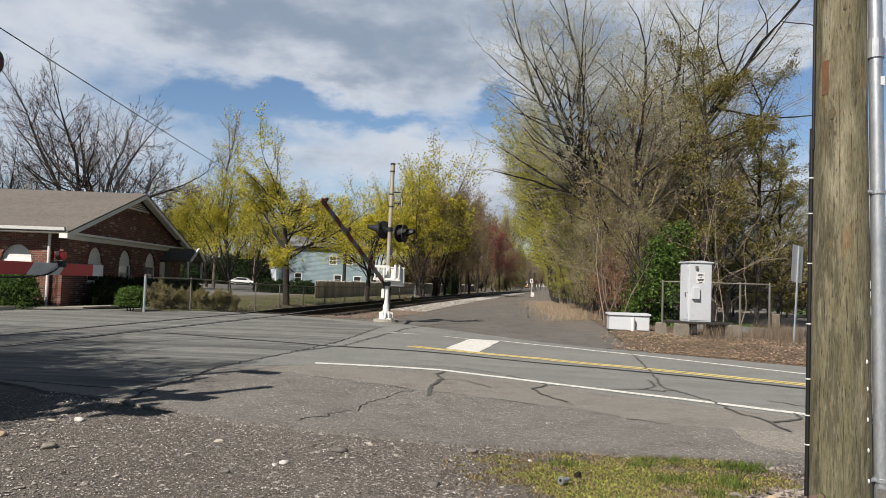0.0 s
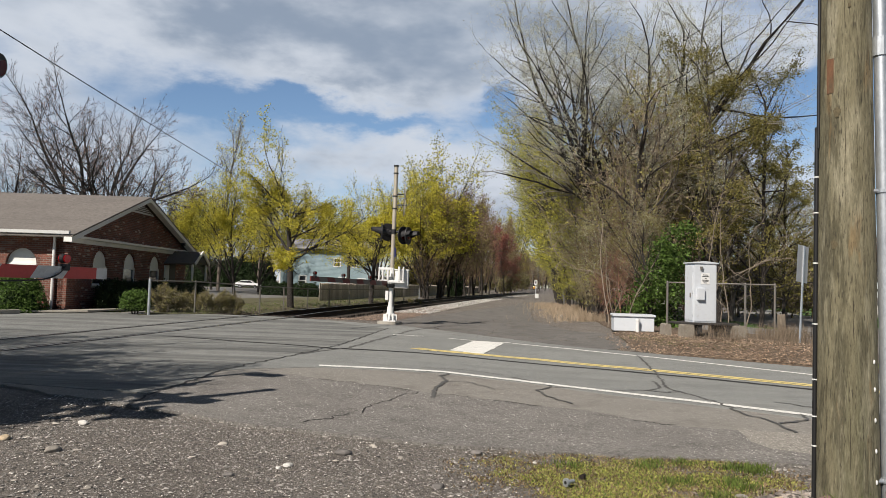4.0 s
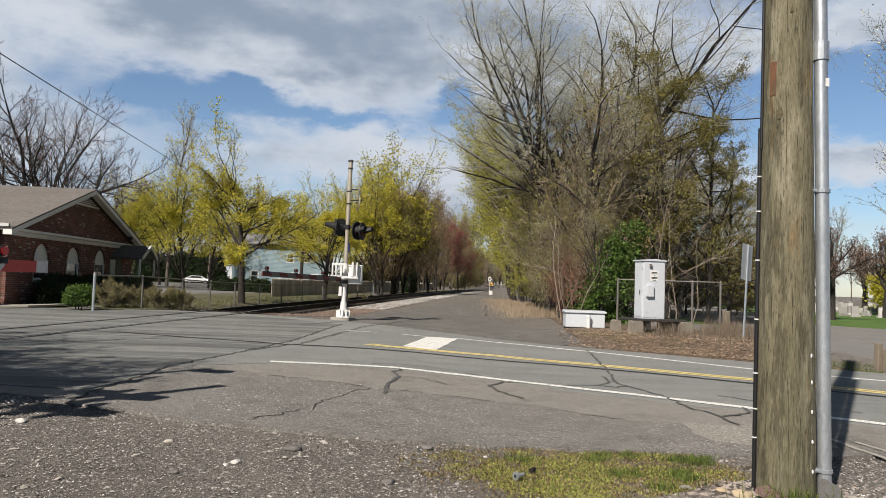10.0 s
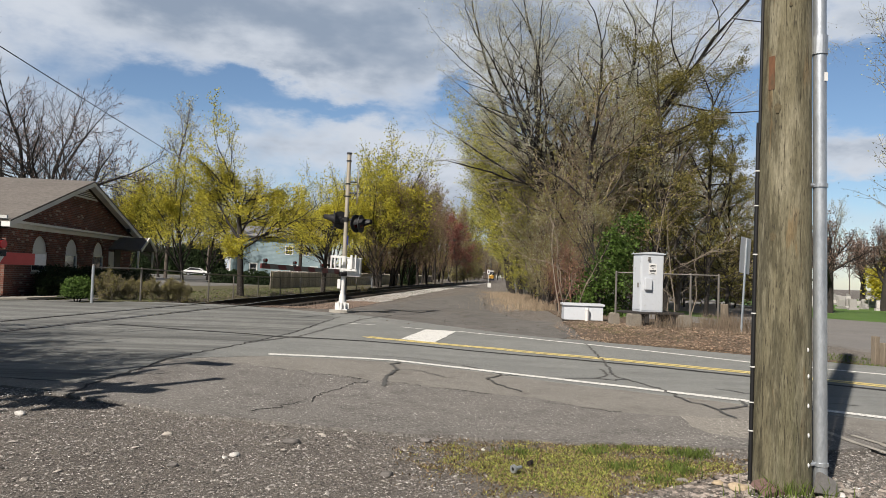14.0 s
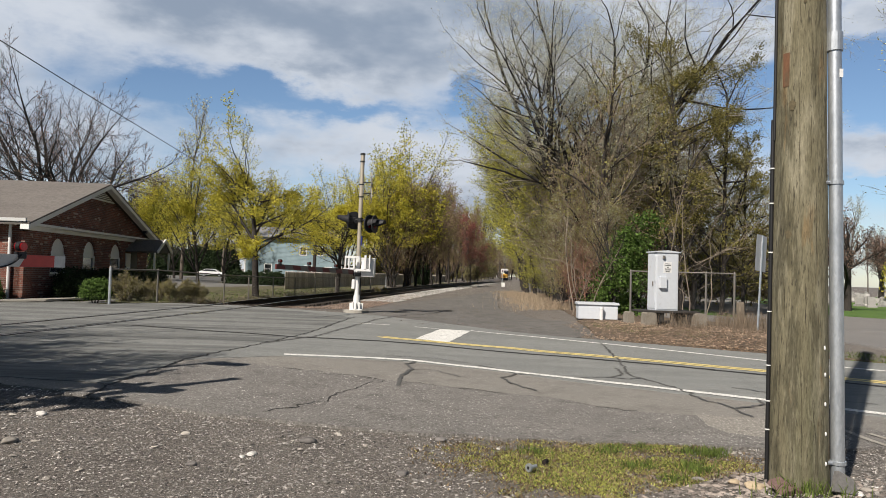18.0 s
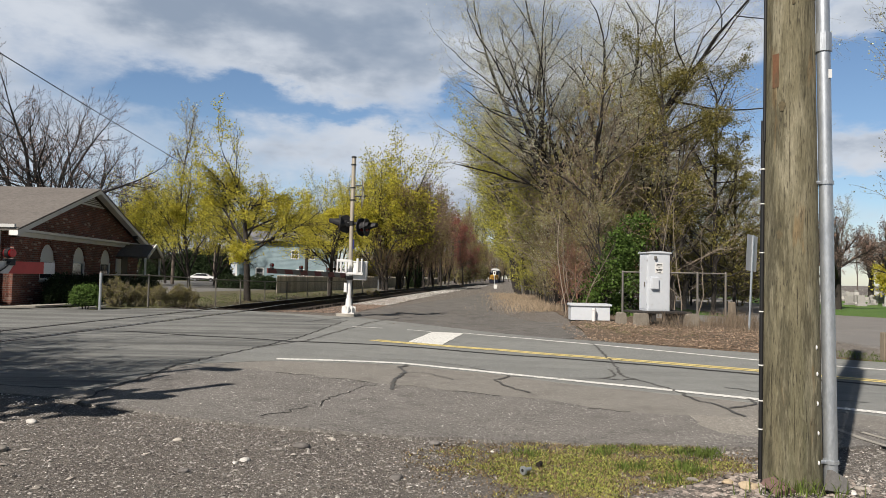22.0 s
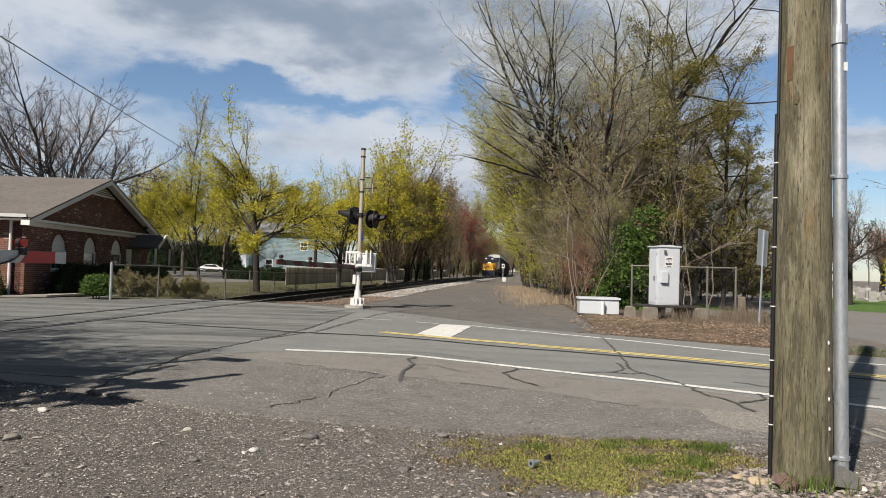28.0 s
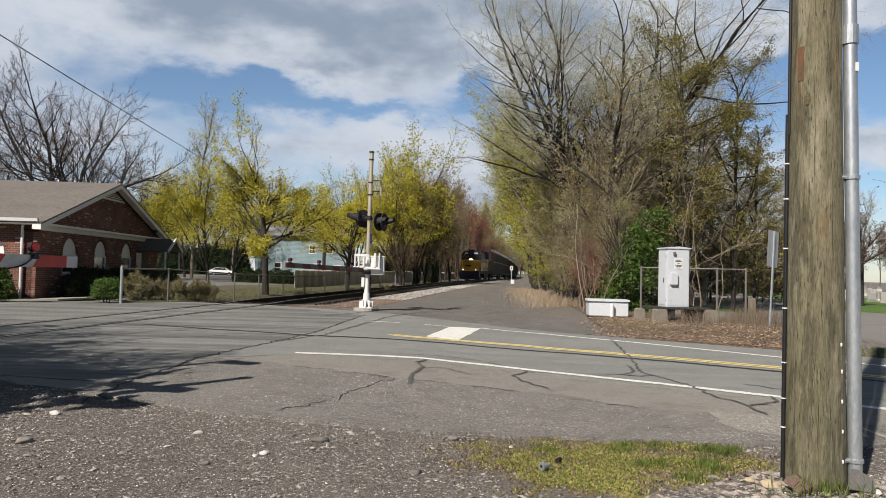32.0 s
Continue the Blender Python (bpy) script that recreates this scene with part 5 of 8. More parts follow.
# roof: two slabs
run, rise = DEPTH / 2 + 0.55, RIDGE - W_H
slope = rise / (DEPTH / 2)
for sg in (-1, 1):
    y_e = DEPTH / 2 + sg * run
    z_e = RIDGE + 0.08 - slope * run
    ya, yb = (y_e, DEPTH / 2)
    bm = bmesh.new()
    x0, x1 = -LONG - 0.4, 0.5
    vs = [bm.verts.new(p) for p in ((x0, ya, z_e), (x1, ya, z_e), (x1, yb, RIDGE + 0.08), (x0, yb, RIDGE + 0.08), (x0, ya, z_e + 0.06), (x1, ya, z_e + 0.06), (x1, yb, RIDGE + 0.14), (x0, yb, RIDGE + 0.14))]
    for f in ((0, 1, 2, 3), (4, 5, 6, 7), (0, 1, 5, 4), (1, 2, 6, 5), (2, 3, 7, 6), (3, 0, 4, 7)):
        bm.faces.new([vs[i] for i in f])
    bmesh.ops.recalc_face_normals(bm, faces=bm.faces[:])
    part("roof_slope", bm, SHINGLE, hall, "brown-grey asphalt shingle roof slope")
    # rake board along the gable edge
    bm = bmesh.new()
    h = 0.17
    for x_0, x_1, dz in ((0.2, 0.44, 0.0), (0.44, 0.49, -0.005)):
        a = [bm.verts.new(p) for p in ((x_0, ya, z_e - h + dz), (x_1, ya, z_e - h + dz), (x_1, ya, z_e + dz), (x_0, ya, z_e + dz), (x_0, yb, RIDGE + 0.08 - h + dz), (x_1, yb, RIDGE + 0.08 - h + dz), (x_1, yb, RIDGE + 0.08 + dz), (x_0, yb, RIDGE + 0.08 + dz))]
        for f in ((0, 1, 2, 3), (4, 5, 6, 7), (0, 1, 5, 4), (1, 2, 6, 5), (2, 3, 7, 6), (3, 0, 4, 7)):
            bm.faces.new([a[i] for i in f])
    bmesh.ops.recalc_face_normals(bm, faces=bm.faces[:])
    part("rake_board", bm, TRIM, hall, "white rake board along the gable edge")
part("frieze", box(0.003, -0.2, W_H - 0.26, 0.1, DEPTH + 0.2, W_H - 0.06, 0.015), TRIM, hall, "white cornice band across the gable")
part("cornice_lip", box(0.1, -0.3, W_H - 0.1, 0.26, DEPTH + 0.35, W_H + 0.0, 0.015), TRIM, hall)
part("fascia", box(-LONG, -0.5, W_H - 0.1, 0.2, -0.44, W_H + 0.1), TRIM, hall)
part("soffit", box(-LONG, -0.44, W_H - 0.1, -0.003, 0, W_H - 0.06), TRIM, hall)
part("gutter", prism(((-0.62, W_H + 0.11), (-0.5, W_H + 0.11), (-0.5, W_H), (-0.6, W_H)), -LONG, 0.4), WHITE, hall, "white roof gutter").matrix_basis = pose(0, 0, 0) @ Matrix(((0, 1, 0, 0), (1, 0, 0, 0), (0, 0, 1, 0), (0, 0, 0, 1)))
part("downpipe", rod((-0.35, -0.1, 0.1), (-0.35, -0.1, W_H - 0.1), 0.05, 0.05, 10), WHITE, hall, "white downpipe")
part("attic_vent", prism(((DEPTH / 2 - 1.55, RIDGE - 0.62), (DEPTH / 2 + 1.55, RIDGE - 0.62), (DEPTH / 2, RIDGE - 0.12)), -0.08, 0.0), TRIM, hall, "white triangular attic louvre").matrix_basis = gw
for i in range(5):
    z = RIDGE - 0.55 + i * 0.08
    w = 1.2 - i * 0.24
    part("louvre_slat", box(DEPTH / 2 - w, -0.1, z, DEPTH / 2 + w, -0.082, z + 0.04), FENCE_STEEL, hall).matrix_basis = gw
part("floodlight", box(0.42, 10.6, 2.98, 0.6, 10.8, 3.12, 0.02), BLACK, hall, "small black floodlight")
# side door hood
porch = new("porch_hood")
porch.parent, porch.matrix_basis = hall, gw @ pose(10.7, 0, 0) @ Matrix.Diagonal((0.82, 1, 1, 1))
for sg in (-1, 1):
    bm = bmesh.new()
    vs = [bm.verts.new(p) for p in ((0, -1.5, 2.62), (0, 0, 2.62), (sg * 1.35, 0, 2.02), (sg * 1.35, -1.5, 2.02), (0, -1.5, 2.7), (0, 0, 2.7), (sg * 1.4, 0, 2.08), (sg * 1.4, -1.5, 2.08))]
    for f in ((0, 1, 2, 3), (4, 5, 6, 7), (0, 1, 5, 4), (1, 2, 6, 5), (2, 3, 7, 6), (3, 0, 4, 7)):
        bm.faces.new([vs[i] for i in f])
    bmesh.ops.recalc_face_normals(bm, faces=bm.faces[:])
    part("hood_slope", bm, SHINGLE, porch)
    part("hood_bracket", prism(((sg * 1.25, 1.2), (sg * 1.35, 1.2), (sg * 1.35, 2.05), (sg * 1.25, 2.05)), -1.42, -1.34), TRIM, porch)
    b2 = box(0, -1.56, -0.07, 1.5, -1.5, 0.07)
    bmesh.ops.transform(b2, matrix=pose(0, 0, 2.66) @ (pose(0, 0, 0, 0, 24, 0) if sg > 0 else pose(0, 0, 0, 0, 180 - 24, 0)), verts=b2.verts[:])
    part("hood_trim", b2, TRIM, porch)
part("hood_panel", prism(((-1.25, 2.05), (1.25, 2.05), (0, 2.6)), -1.48, -1.42), mat("dark_soffit", (0.06, 0.058, 0.056), 0.8, grain=0.2), porch)
part("side_panel", box(-1.35, -0.05, 0.95, -0.62, 0.0, 1.95, 0.01), TRIM, porch, "white panel beside the door")
part("door", box(-0.5, -0.03, 0, 0.5, 0.0, 2.05, 0.01), mat("dark_door", (0.05, 0.045, 0.04), 0.6), porch, "dark panelled side door")

# kerbs, walk and lawn by the hall
walk_me = polygon_sheet("walkway", [(-30, 21.9), (-15.4, 22.9), (-13.4, 24.0), (-12.6, 27.6), (-13.6, 27.8), (-14.2, 24.9), (-16, 24.0), (-30, 23.2)], CONCRETE, 0.09, 0.9, 0.03)
tagged(walk_me, "pale concrete walk along the brick hall", "walkway", kind="structure")
lawn_hall = polygon_sheet("lawn", [(-30, 20.2), (-17.5, 20.9), (-15.4, 21.9), (-15.6, 22.8), (-30, 21.9)], LAWN, 0.07, 0.9, 0.06)
tagged(lawn_hall, "strip of mown green lawn before the hall", "lawn", kind="structure")
for line, nm in ((((-30, 20.1), (-17.4, 20.8), (-15.2, 21.8), (-14.9, 22.6)), "kerb"),):
    pts = [Vector(p) for p in line]
    bm = bmesh.new()
    for a, b in zip(pts, pts[1:]):
        L = (b - a).length
        n = max(1, int(L / 1.2))
        ang = math.degrees(math.atan2(b.y - a.y, b.x - a.x))
        for i in range(n):
            c = a.lerp(b, (i + 0.5) / n)
            b2 = box(-L / n / 2 + 0.006, -0.08, -0.2, L / n / 2 - 0.006, 0.08, 0.14, 0.012)
            bmesh.ops.transform(b2, matrix=pose(c.x, c.y, ground_z(c.x, c.y), 0, 0, ang), verts=b2.verts[:])
            tmp = bpy.data.meshes.new("tmp")
            b2.to_mesh(tmp)
            bm.from_mesh(tmp)
            bpy.data.meshes.remove(tmp)
            b2.free()
    ob = new("kerb", mesh_of("kerb", bm, CONCRETE))
    tagged(ob, "weathered concrete kerb by the brick hall", "kerb", kind="structure")

# ---- blue house across the track ----
SIDING = mat("blue_grey_siding", (0.19, 0.265, 0.295), 0.7, spots=((0.8, 0.45, 0.75, (0.3, 0.385, 0.43), 0.6),), grain=0.08)
ROOF_GREY = mat("pale_grey_shingles", (0.25, 0.25, 0.26), 0.95, grain=0.2, grain_scale=8)
house = thing("blue_house", pose(-24.0, 86, 0.1, 0, 0, 4), "two-storey blue-grey clapboard house with pale roof behind trees", "house")
bm = bmesh.new()
for i in range(34):
    z = 0.1 + i * 0.155
    vs = [bm.verts.new(p) for p in ((0, 0, z), (11.6, 0, z), (11.6, 0.02, z + 0.15), (0, 0.02, z + 0.15), (0, 0.3, z), (11.6, 0.3, z))]
    bm.faces.new((vs[0], vs[1], vs[2], vs[3])), bm.faces.new((vs[0], vs[4], vs[5], vs[1]))
part("siding", bm, SIDING, house, "blue-grey clapboards")
part("walls", box(0, 0.025, 0, 11.6, 8, 5.35), SIDING, house)
part("foundation", box(0.02, 0.01, -0.3, 11.58, 7.9, 0.1), CONCRETE, house)
rb = bmesh.new()
add_prism(rb, ((-0.55, 5.3), (4.0, 6.6), (8.5, 5.3), (8.5, 5.42), (4.0, 6.75), (-0.55, 5.42)), -0.4, 12.0)
part("roof", rb, ROOF_GREY, house, "pale grey shingle roof").matrix_basis = Matrix(((0, 1, 0, 0), (1, 0, 0, 0), (0, 0, 1, 0), (0, 0, 0, 1)))
for sx_, zz in ((0.0, 0), (11.6, 0)):
    part("corner_board", box(sx_ - 0.08, -0.04, 0, sx_ + 0.08, 0.02, 5.35), WHITE, house)
for x, z, w, h in ((2.4, 0.9, 0.75, 1.1), (7.2, 0.8, 0.8, 1.1), (9.6, 0.8, 0.8, 1.0), (6.6, 3.3, 0.7, 0.9), (8.5, 3.3, 0.8, 0.9)):
    wn = new("window")
    wn.parent, wn.matrix_basis = house, pose(x, -0.03, z)
    part("frame", wall_with_holes([(-0.1, -0.1), (w + 0.1, -0.1), (w + 0.1, h + 0.1), (-0.1, h + 0.1)], [[(0, 0), (w, 0), (w, h), (0, h)]], 0.05), WHITE, wn)
    part("pane", box(0, 0.02, 0, w, 0.03, h), GLASS, wn)
    part("sash_bar", box(0, -0.004, h / 2 - 0.03, w, 0.018, h / 2 + 0.03), WHITE, wn)


# ---- trees and shrubs ----
BARK = mat("grey_bark", (0.115, 0.095, 0.08), 0.95, spots=((2, 0.45, 0.7, (0.16, 0.14, 0.12), 0.7), (9, 0.5, 0.7, (0.07, 0.058, 0.05), 0.6)), grain=0.3, grain_scale=20, stretch=(1, 1, 0.3), bump=0.02, bump_scale=12)
DARK_BARK = mat("dark_bark", (0.032, 0.027, 0.024), 0.95, spots=((2, 0.45, 0.7, (0.058, 0.05, 0.044), 0.7),), grain=0.3, grain_scale=20, stretch=(1, 1, 0.3), bump=0.02, bump_scale=12)
BLACK_BARK = mat("black_bark", (0.016, 0.014, 0.013), 0.95, spots=((2, 0.45, 0.7, (0.03, 0.026, 0.023), 0.7),), grain=0.3, grain_scale=20, stretch=(1, 1, 0.3), bump=0.02, bump_scale=12)
TAN_TWIG = mat("tan_twigs", (0.18, 0.14, 0.1), 0.95, spots=((1.5, 0.45, 0.7, (0.13, 0.1, 0.08), 0.7),), grain=0.2, island=0.35)
PALE_TWIG = mat("pale_dry_stems", (0.22, 0.18, 0.14), 0.95, grain=0.2, island=0.3)


def leaf_mat(name, c, b=0.35, isl=0.4):
    return mat(name, c, 0.7, spots=((1.2, 0.42, 0.68, tuple(v * 0.6 for v in c), 0.6),), island=isl, backlit=b, spec=0.25)


LEAF_YELLOW = leaf_mat("yellow_green_leaves", (0.6, 0.535, 0.07), 0.5)
LEAF_LIME = leaf_mat("lime_leaves", (0.47, 0.455, 0.08), 0.5)
LEAF_OLIVE = leaf_mat("olive_buds", (0.3, 0.275, 0.09))
LEAF_BUD = leaf_mat("pale_green_buds", (0.58, 0.58, 0.42), 0.45)
LEAF_RED = leaf_mat("red_buds", (0.3, 0.12, 0.095))
LEAF_CEDAR = leaf_mat("cedar_foliage", (0.19, 0.165, 0.045), 0.25, 0.6)
LEAF_IVY = leaf_mat("ivy_leaves", (0.078, 0.132, 0.026), 0.3, 0.6)
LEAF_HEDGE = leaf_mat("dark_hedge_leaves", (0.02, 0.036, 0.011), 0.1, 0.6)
LEAF_BOX = leaf_mat("boxwood_leaves", (0.085, 0.145, 0.03), 0.2, 0.5)
LEAF_BROWN = leaf_mat("brown_withered_leaves", (0.19, 0.16, 0.12), 0.2, 0.5)
LEAF_PINK = leaf_mat("pinkish_brown_buds", (0.27, 0.18, 0.14), 0.3, 0.4)


class Wood:
    """Collects tapered limbs, and the places where leaves sit."""

    def __init__(self, seed, least=0.0, split=0, lead=0.55, cone=0.55):
        self.least, self.split, self.lead, self.cone = least, split, lead, cone
        self.r, self.tips = random.Random(seed), []
        self.v, self.f, self.tv, self.tf = [], [], [], []

    def limb(self, pts, r0, r1, sides, thin=False):
        vs, fs = (self.tv, self.tf) if thin else (self.v, self.f)
        k0 = len(vs)
        n = len(pts)
        for i, p in enumerate(pts):
            d = (pts[min(i + 1, n - 1)] - pts[max(i - 1, 0)]).normalized()
            s1 = d.cross(Vector((0.21, 0.93, 0.3))).normalized()
            s2 = d.cross(s1)
            r = r0 + (r1 - r0) * i / (n - 1)
            if i == n - 1:
                r *= 0.45
            for q in range(sides):
                a = q * math.tau / sides
                w = p + (s1 * math.cos(a) + s2 * math.sin(a)) * r
                vs.append((w.x, w.y, w.z))
        for i in range(n - 1):
            for q in range(sides):
                fs.append((k0 + i * sides + q, k0 + i * sides + (q + 1) % sides, k0 + (i + 1) * sides + (q + 1) % sides, k0 + (i + 1) * sides + q))

    def grow(self, p, d, length, r, level, spec):
        R = self.r
        last = len(spec) - 1
        kids, ratio, ang, wig, up, start, segs = spec[level]
        pts, dirs = [p.copy()], [d.copy()]
        for i in range(segs):
            d = (d + Vector((R.gauss(0, wig), R.gauss(0, wig), R.gauss(0, wig * 0.7) + up))).normalized()
            p = p + d * (length / segs)
            pts.append(p.copy()), dirs.append(d.copy())
        r_end = r * (0.42 if level == 0 else 0.3)
        self.limb(pts, max(r, self.least), max(r_end, self.least * 0.7), (8, 6, 5, 3, 3, 3)[level], self.split and level > last - self.split)
        if level >= last - 1:
            self.tips += [q.copy() for q in pts[1:]]
        if level == last:
            return
        # the limb runs on past its last fork
        on = d if level else (d + Vector((R.gauss(0, 0.3), R.gauss(0, 0.3), 0))).normalized()
        self.grow(p, on, length * ratio * (0.75 if level else self.lead), r_end * 0.9, level + 1, spec)
        for c in range(kids):
            t = start + (1 - start) * (c + R.random()) / kids
            x = t * segs
            i = min(segs - 1, int(x))
            q = pts[i].lerp(pts[i + 1], x - i)
            dd = dirs[i + 1]
            az = c * 2.4 + R.uniform(-0.6, 0.6)
            s1 = dd.cross(Vector((0.31, 0.2, 0.92) if abs(dd.z) < 0.8 else (0.9, 0.3, 0.1))).normalized()
            s2 = dd.cross(s1)
            wide = R.uniform(0.7, 1.25) if level else 0.3 + 0.95 * ((c * 0.618 + 0.3) % 1)
            a = radians(ang * wide)
            nd = dd * math.cos(a) + (s1 * math.cos(az) + s2 * math.sin(az)) * math.sin(a)
            ln = length * ratio * R.uniform(0.7, 1.2) * (1.15 - 0.55 * t if level else 1.15 - self.cone * t) * (1 if level else 1.2 - 0.38 * wide)
            rr = (r + (r_end - r) * t) * R.uniform(0.5, 0.68) * (0.8 if level > 0 else 1)
            self.grow(q, nd.normalized(), ln, rr, level + 1, spec)


def leaf_cloud(name, tips, per, size, spread_, material, parent, rng, keep=None, flat=0.0):
    v, f = [], []
    for p in tips:
        if keep and not keep(p):
            continue
        for _ in range(per if isinstance(per, int) else (int(per) + (rng.random() < per - int(per)))):
            c = p + Vector((rng.gauss(0, spread_), rng.gauss(0, spread_), rng.gauss(0, spread_ * 0.8)))
            a = Vector((rng.gauss(0, 1), rng.gauss(0, 1), rng.gauss(0, 1) * (1 - flat))).normalized()
            b = a.cross(Vector((rng.gauss(0, 1), rng.gauss(0, 1), rng.gauss(0, 1)))).normalized()
            s = size * rng.uniform(0.6, 1.35)
            k = len(v)
            v += [c - a * s, c + b * s * 0.75 - a * s * 0.1, c + a * s, c - b * s * 0.75 + a * s * 0.1]
            f.append((k, k + 1, k + 2, k + 3))
    if not v:
        return None
    return raw(name, v, f, material, parent)


def tree(name, m, label, category, seed, height, r0, spec, bark, leaves=(), group="", lean=(0, 0), first=0.75, twig=None, least=0.004, fine=2, lead=0.55, cone=0.55):
    """leaves: rows of (leaves per tip, size, spread, material, keep)."""
    w = Wood(seed, least, fine if twig else 0, lead, cone)
    w.grow(Vector((0, 0, -0.15)), Vector((lean[0], lean[1], 1)).normalized(), height * first, r0, 0, spec)
    ob = thing(name, m, label, category, group)
    raw("trunk", w.v, w.f, bark, ob, True)["label"] = "trunk with forked limbs and twigs"
    if twig:
        raw("twig_spray", w.tv, w.tf, twig, ob, True)
    for i, (per, size, sp_, lm, keep) in enumerate(leaves):
        leaf_cloud("crown", w.tips, per, size, sp_, lm, ob, w.r, keep)
    return ob


def at_px(px, d):
    """A place d metres ahead, by its bearing."""
    x = (px - 784) / 1255 * d
    return x, d


def stand(px, d, turn=0.0, s=1.0, dz=0.0):
    x, y = at_px(px, d)
    return pose(x, y, ground_z(x, y) + dz, 0, 0, turn) @ Matrix.Diagonal((s, s, s, 1))


PALE_GREY_TWIG = mat("pale_grey_twigs", (0.27, 0.25, 0.215), 0.95, grain=0.2, island=0.35)
GREY_TWIG = mat("grey_twigs", (0.15, 0.13, 0.11), 0.95, grain=0.2)
BUFF_TWIG = mat("buff_twigs", (0.25, 0.2, 0.14), 0.95, grain=0.25, island=0.4)
BROWN_TWIG = mat("brown_twigs", (0.16, 0.106, 0.072), 0.95, grain=0.25, island=0.3)
RED_TWIG = mat("red_brown_twigs", (0.24, 0.13, 0.09), 0.95, grain=0.25, island=0.4)


def clumpy(scale, level, seed=0.0, floor=0.0):
    """Leaves stand in clumps, above a lowest height."""
    return lambda p: p.z > floor and noise.noise(p * scale + Vector((seed, 0, 0))) > level


def outer(scale, level, z, r, seed=0.0):
    """Leaves stand in clumps, outside the shaded middle of the crown."""
    return lambda p: (p - Vector((0, 0, z))).length > r and p.z > 2.0 and noise.noise(p * scale + Vector((seed, 0, 0))) > level


# kids, length ratio, angle, wiggle, upward pull, first child at, segments
SPREADING = ((7, 0.72, 42, 0.05, 0.03, 0.3, 5), (9, 0.5, 40, 0.09, 0.06, 0.2, 7), (7, 0.5, 38, 0.12, 0.06, 0.15, 5), (5, 0.5, 38, 0.14, 0.05, 0.12, 4), (4, 0.55, 36, 0.16, 0.04, 0.15, 3))
MAPLE = ((11, 0.62, 58, 0.04, 0.03, 0.26, 6), (8, 0.5, 42, 0.09, 0.05, 0.18, 6), (6, 0.5, 42, 0.12, 0.04, 0.15, 4), (4, 0.5, 44, 0.15, 0.02, 0.1, 3))
FORKED = ((13, 1.02, 78, 0.04, 0.02, 0.38, 5), (10, 0.5, 46, 0.08, 0.02, 0.2, 8), (7, 0.5, 44, 0.13, 0.02, 0.12, 5), (5, 0.5, 46, 0.15, 0.01, 0.1, 3))
STEMS = ((12, 1.35, 36, 0.05, 0.04, 0.06, 5), (10, 0.42, 42, 0.07, 0.03, 0.25, 8), (7, 0.5, 44, 0.12, 0.03, 0.12, 5), (4, 0.5, 46, 0.15, 0.02, 0.1, 3))
ROUND = ((13, 0.5, 52, 0.04, 0.03, 0.2, 6), (9, 0.52, 44, 0.09, 0.04, 0.15, 5), (6, 0.5, 44, 0.12, 0.03, 0.12, 4), (4, 0.5, 44, 0.15, 0.02, 0.1, 3))
BRUSH = ((10, 0.62, 36, 0.1, 0.05, 0.08, 6), (8, 0.5, 44, 0.15, 0.03, 0.12, 5), (6, 0.5, 46, 0.2, 0.0, 0.1, 4), (3, 0.5, 45, 0.25, 0.0, 0.1, 3))


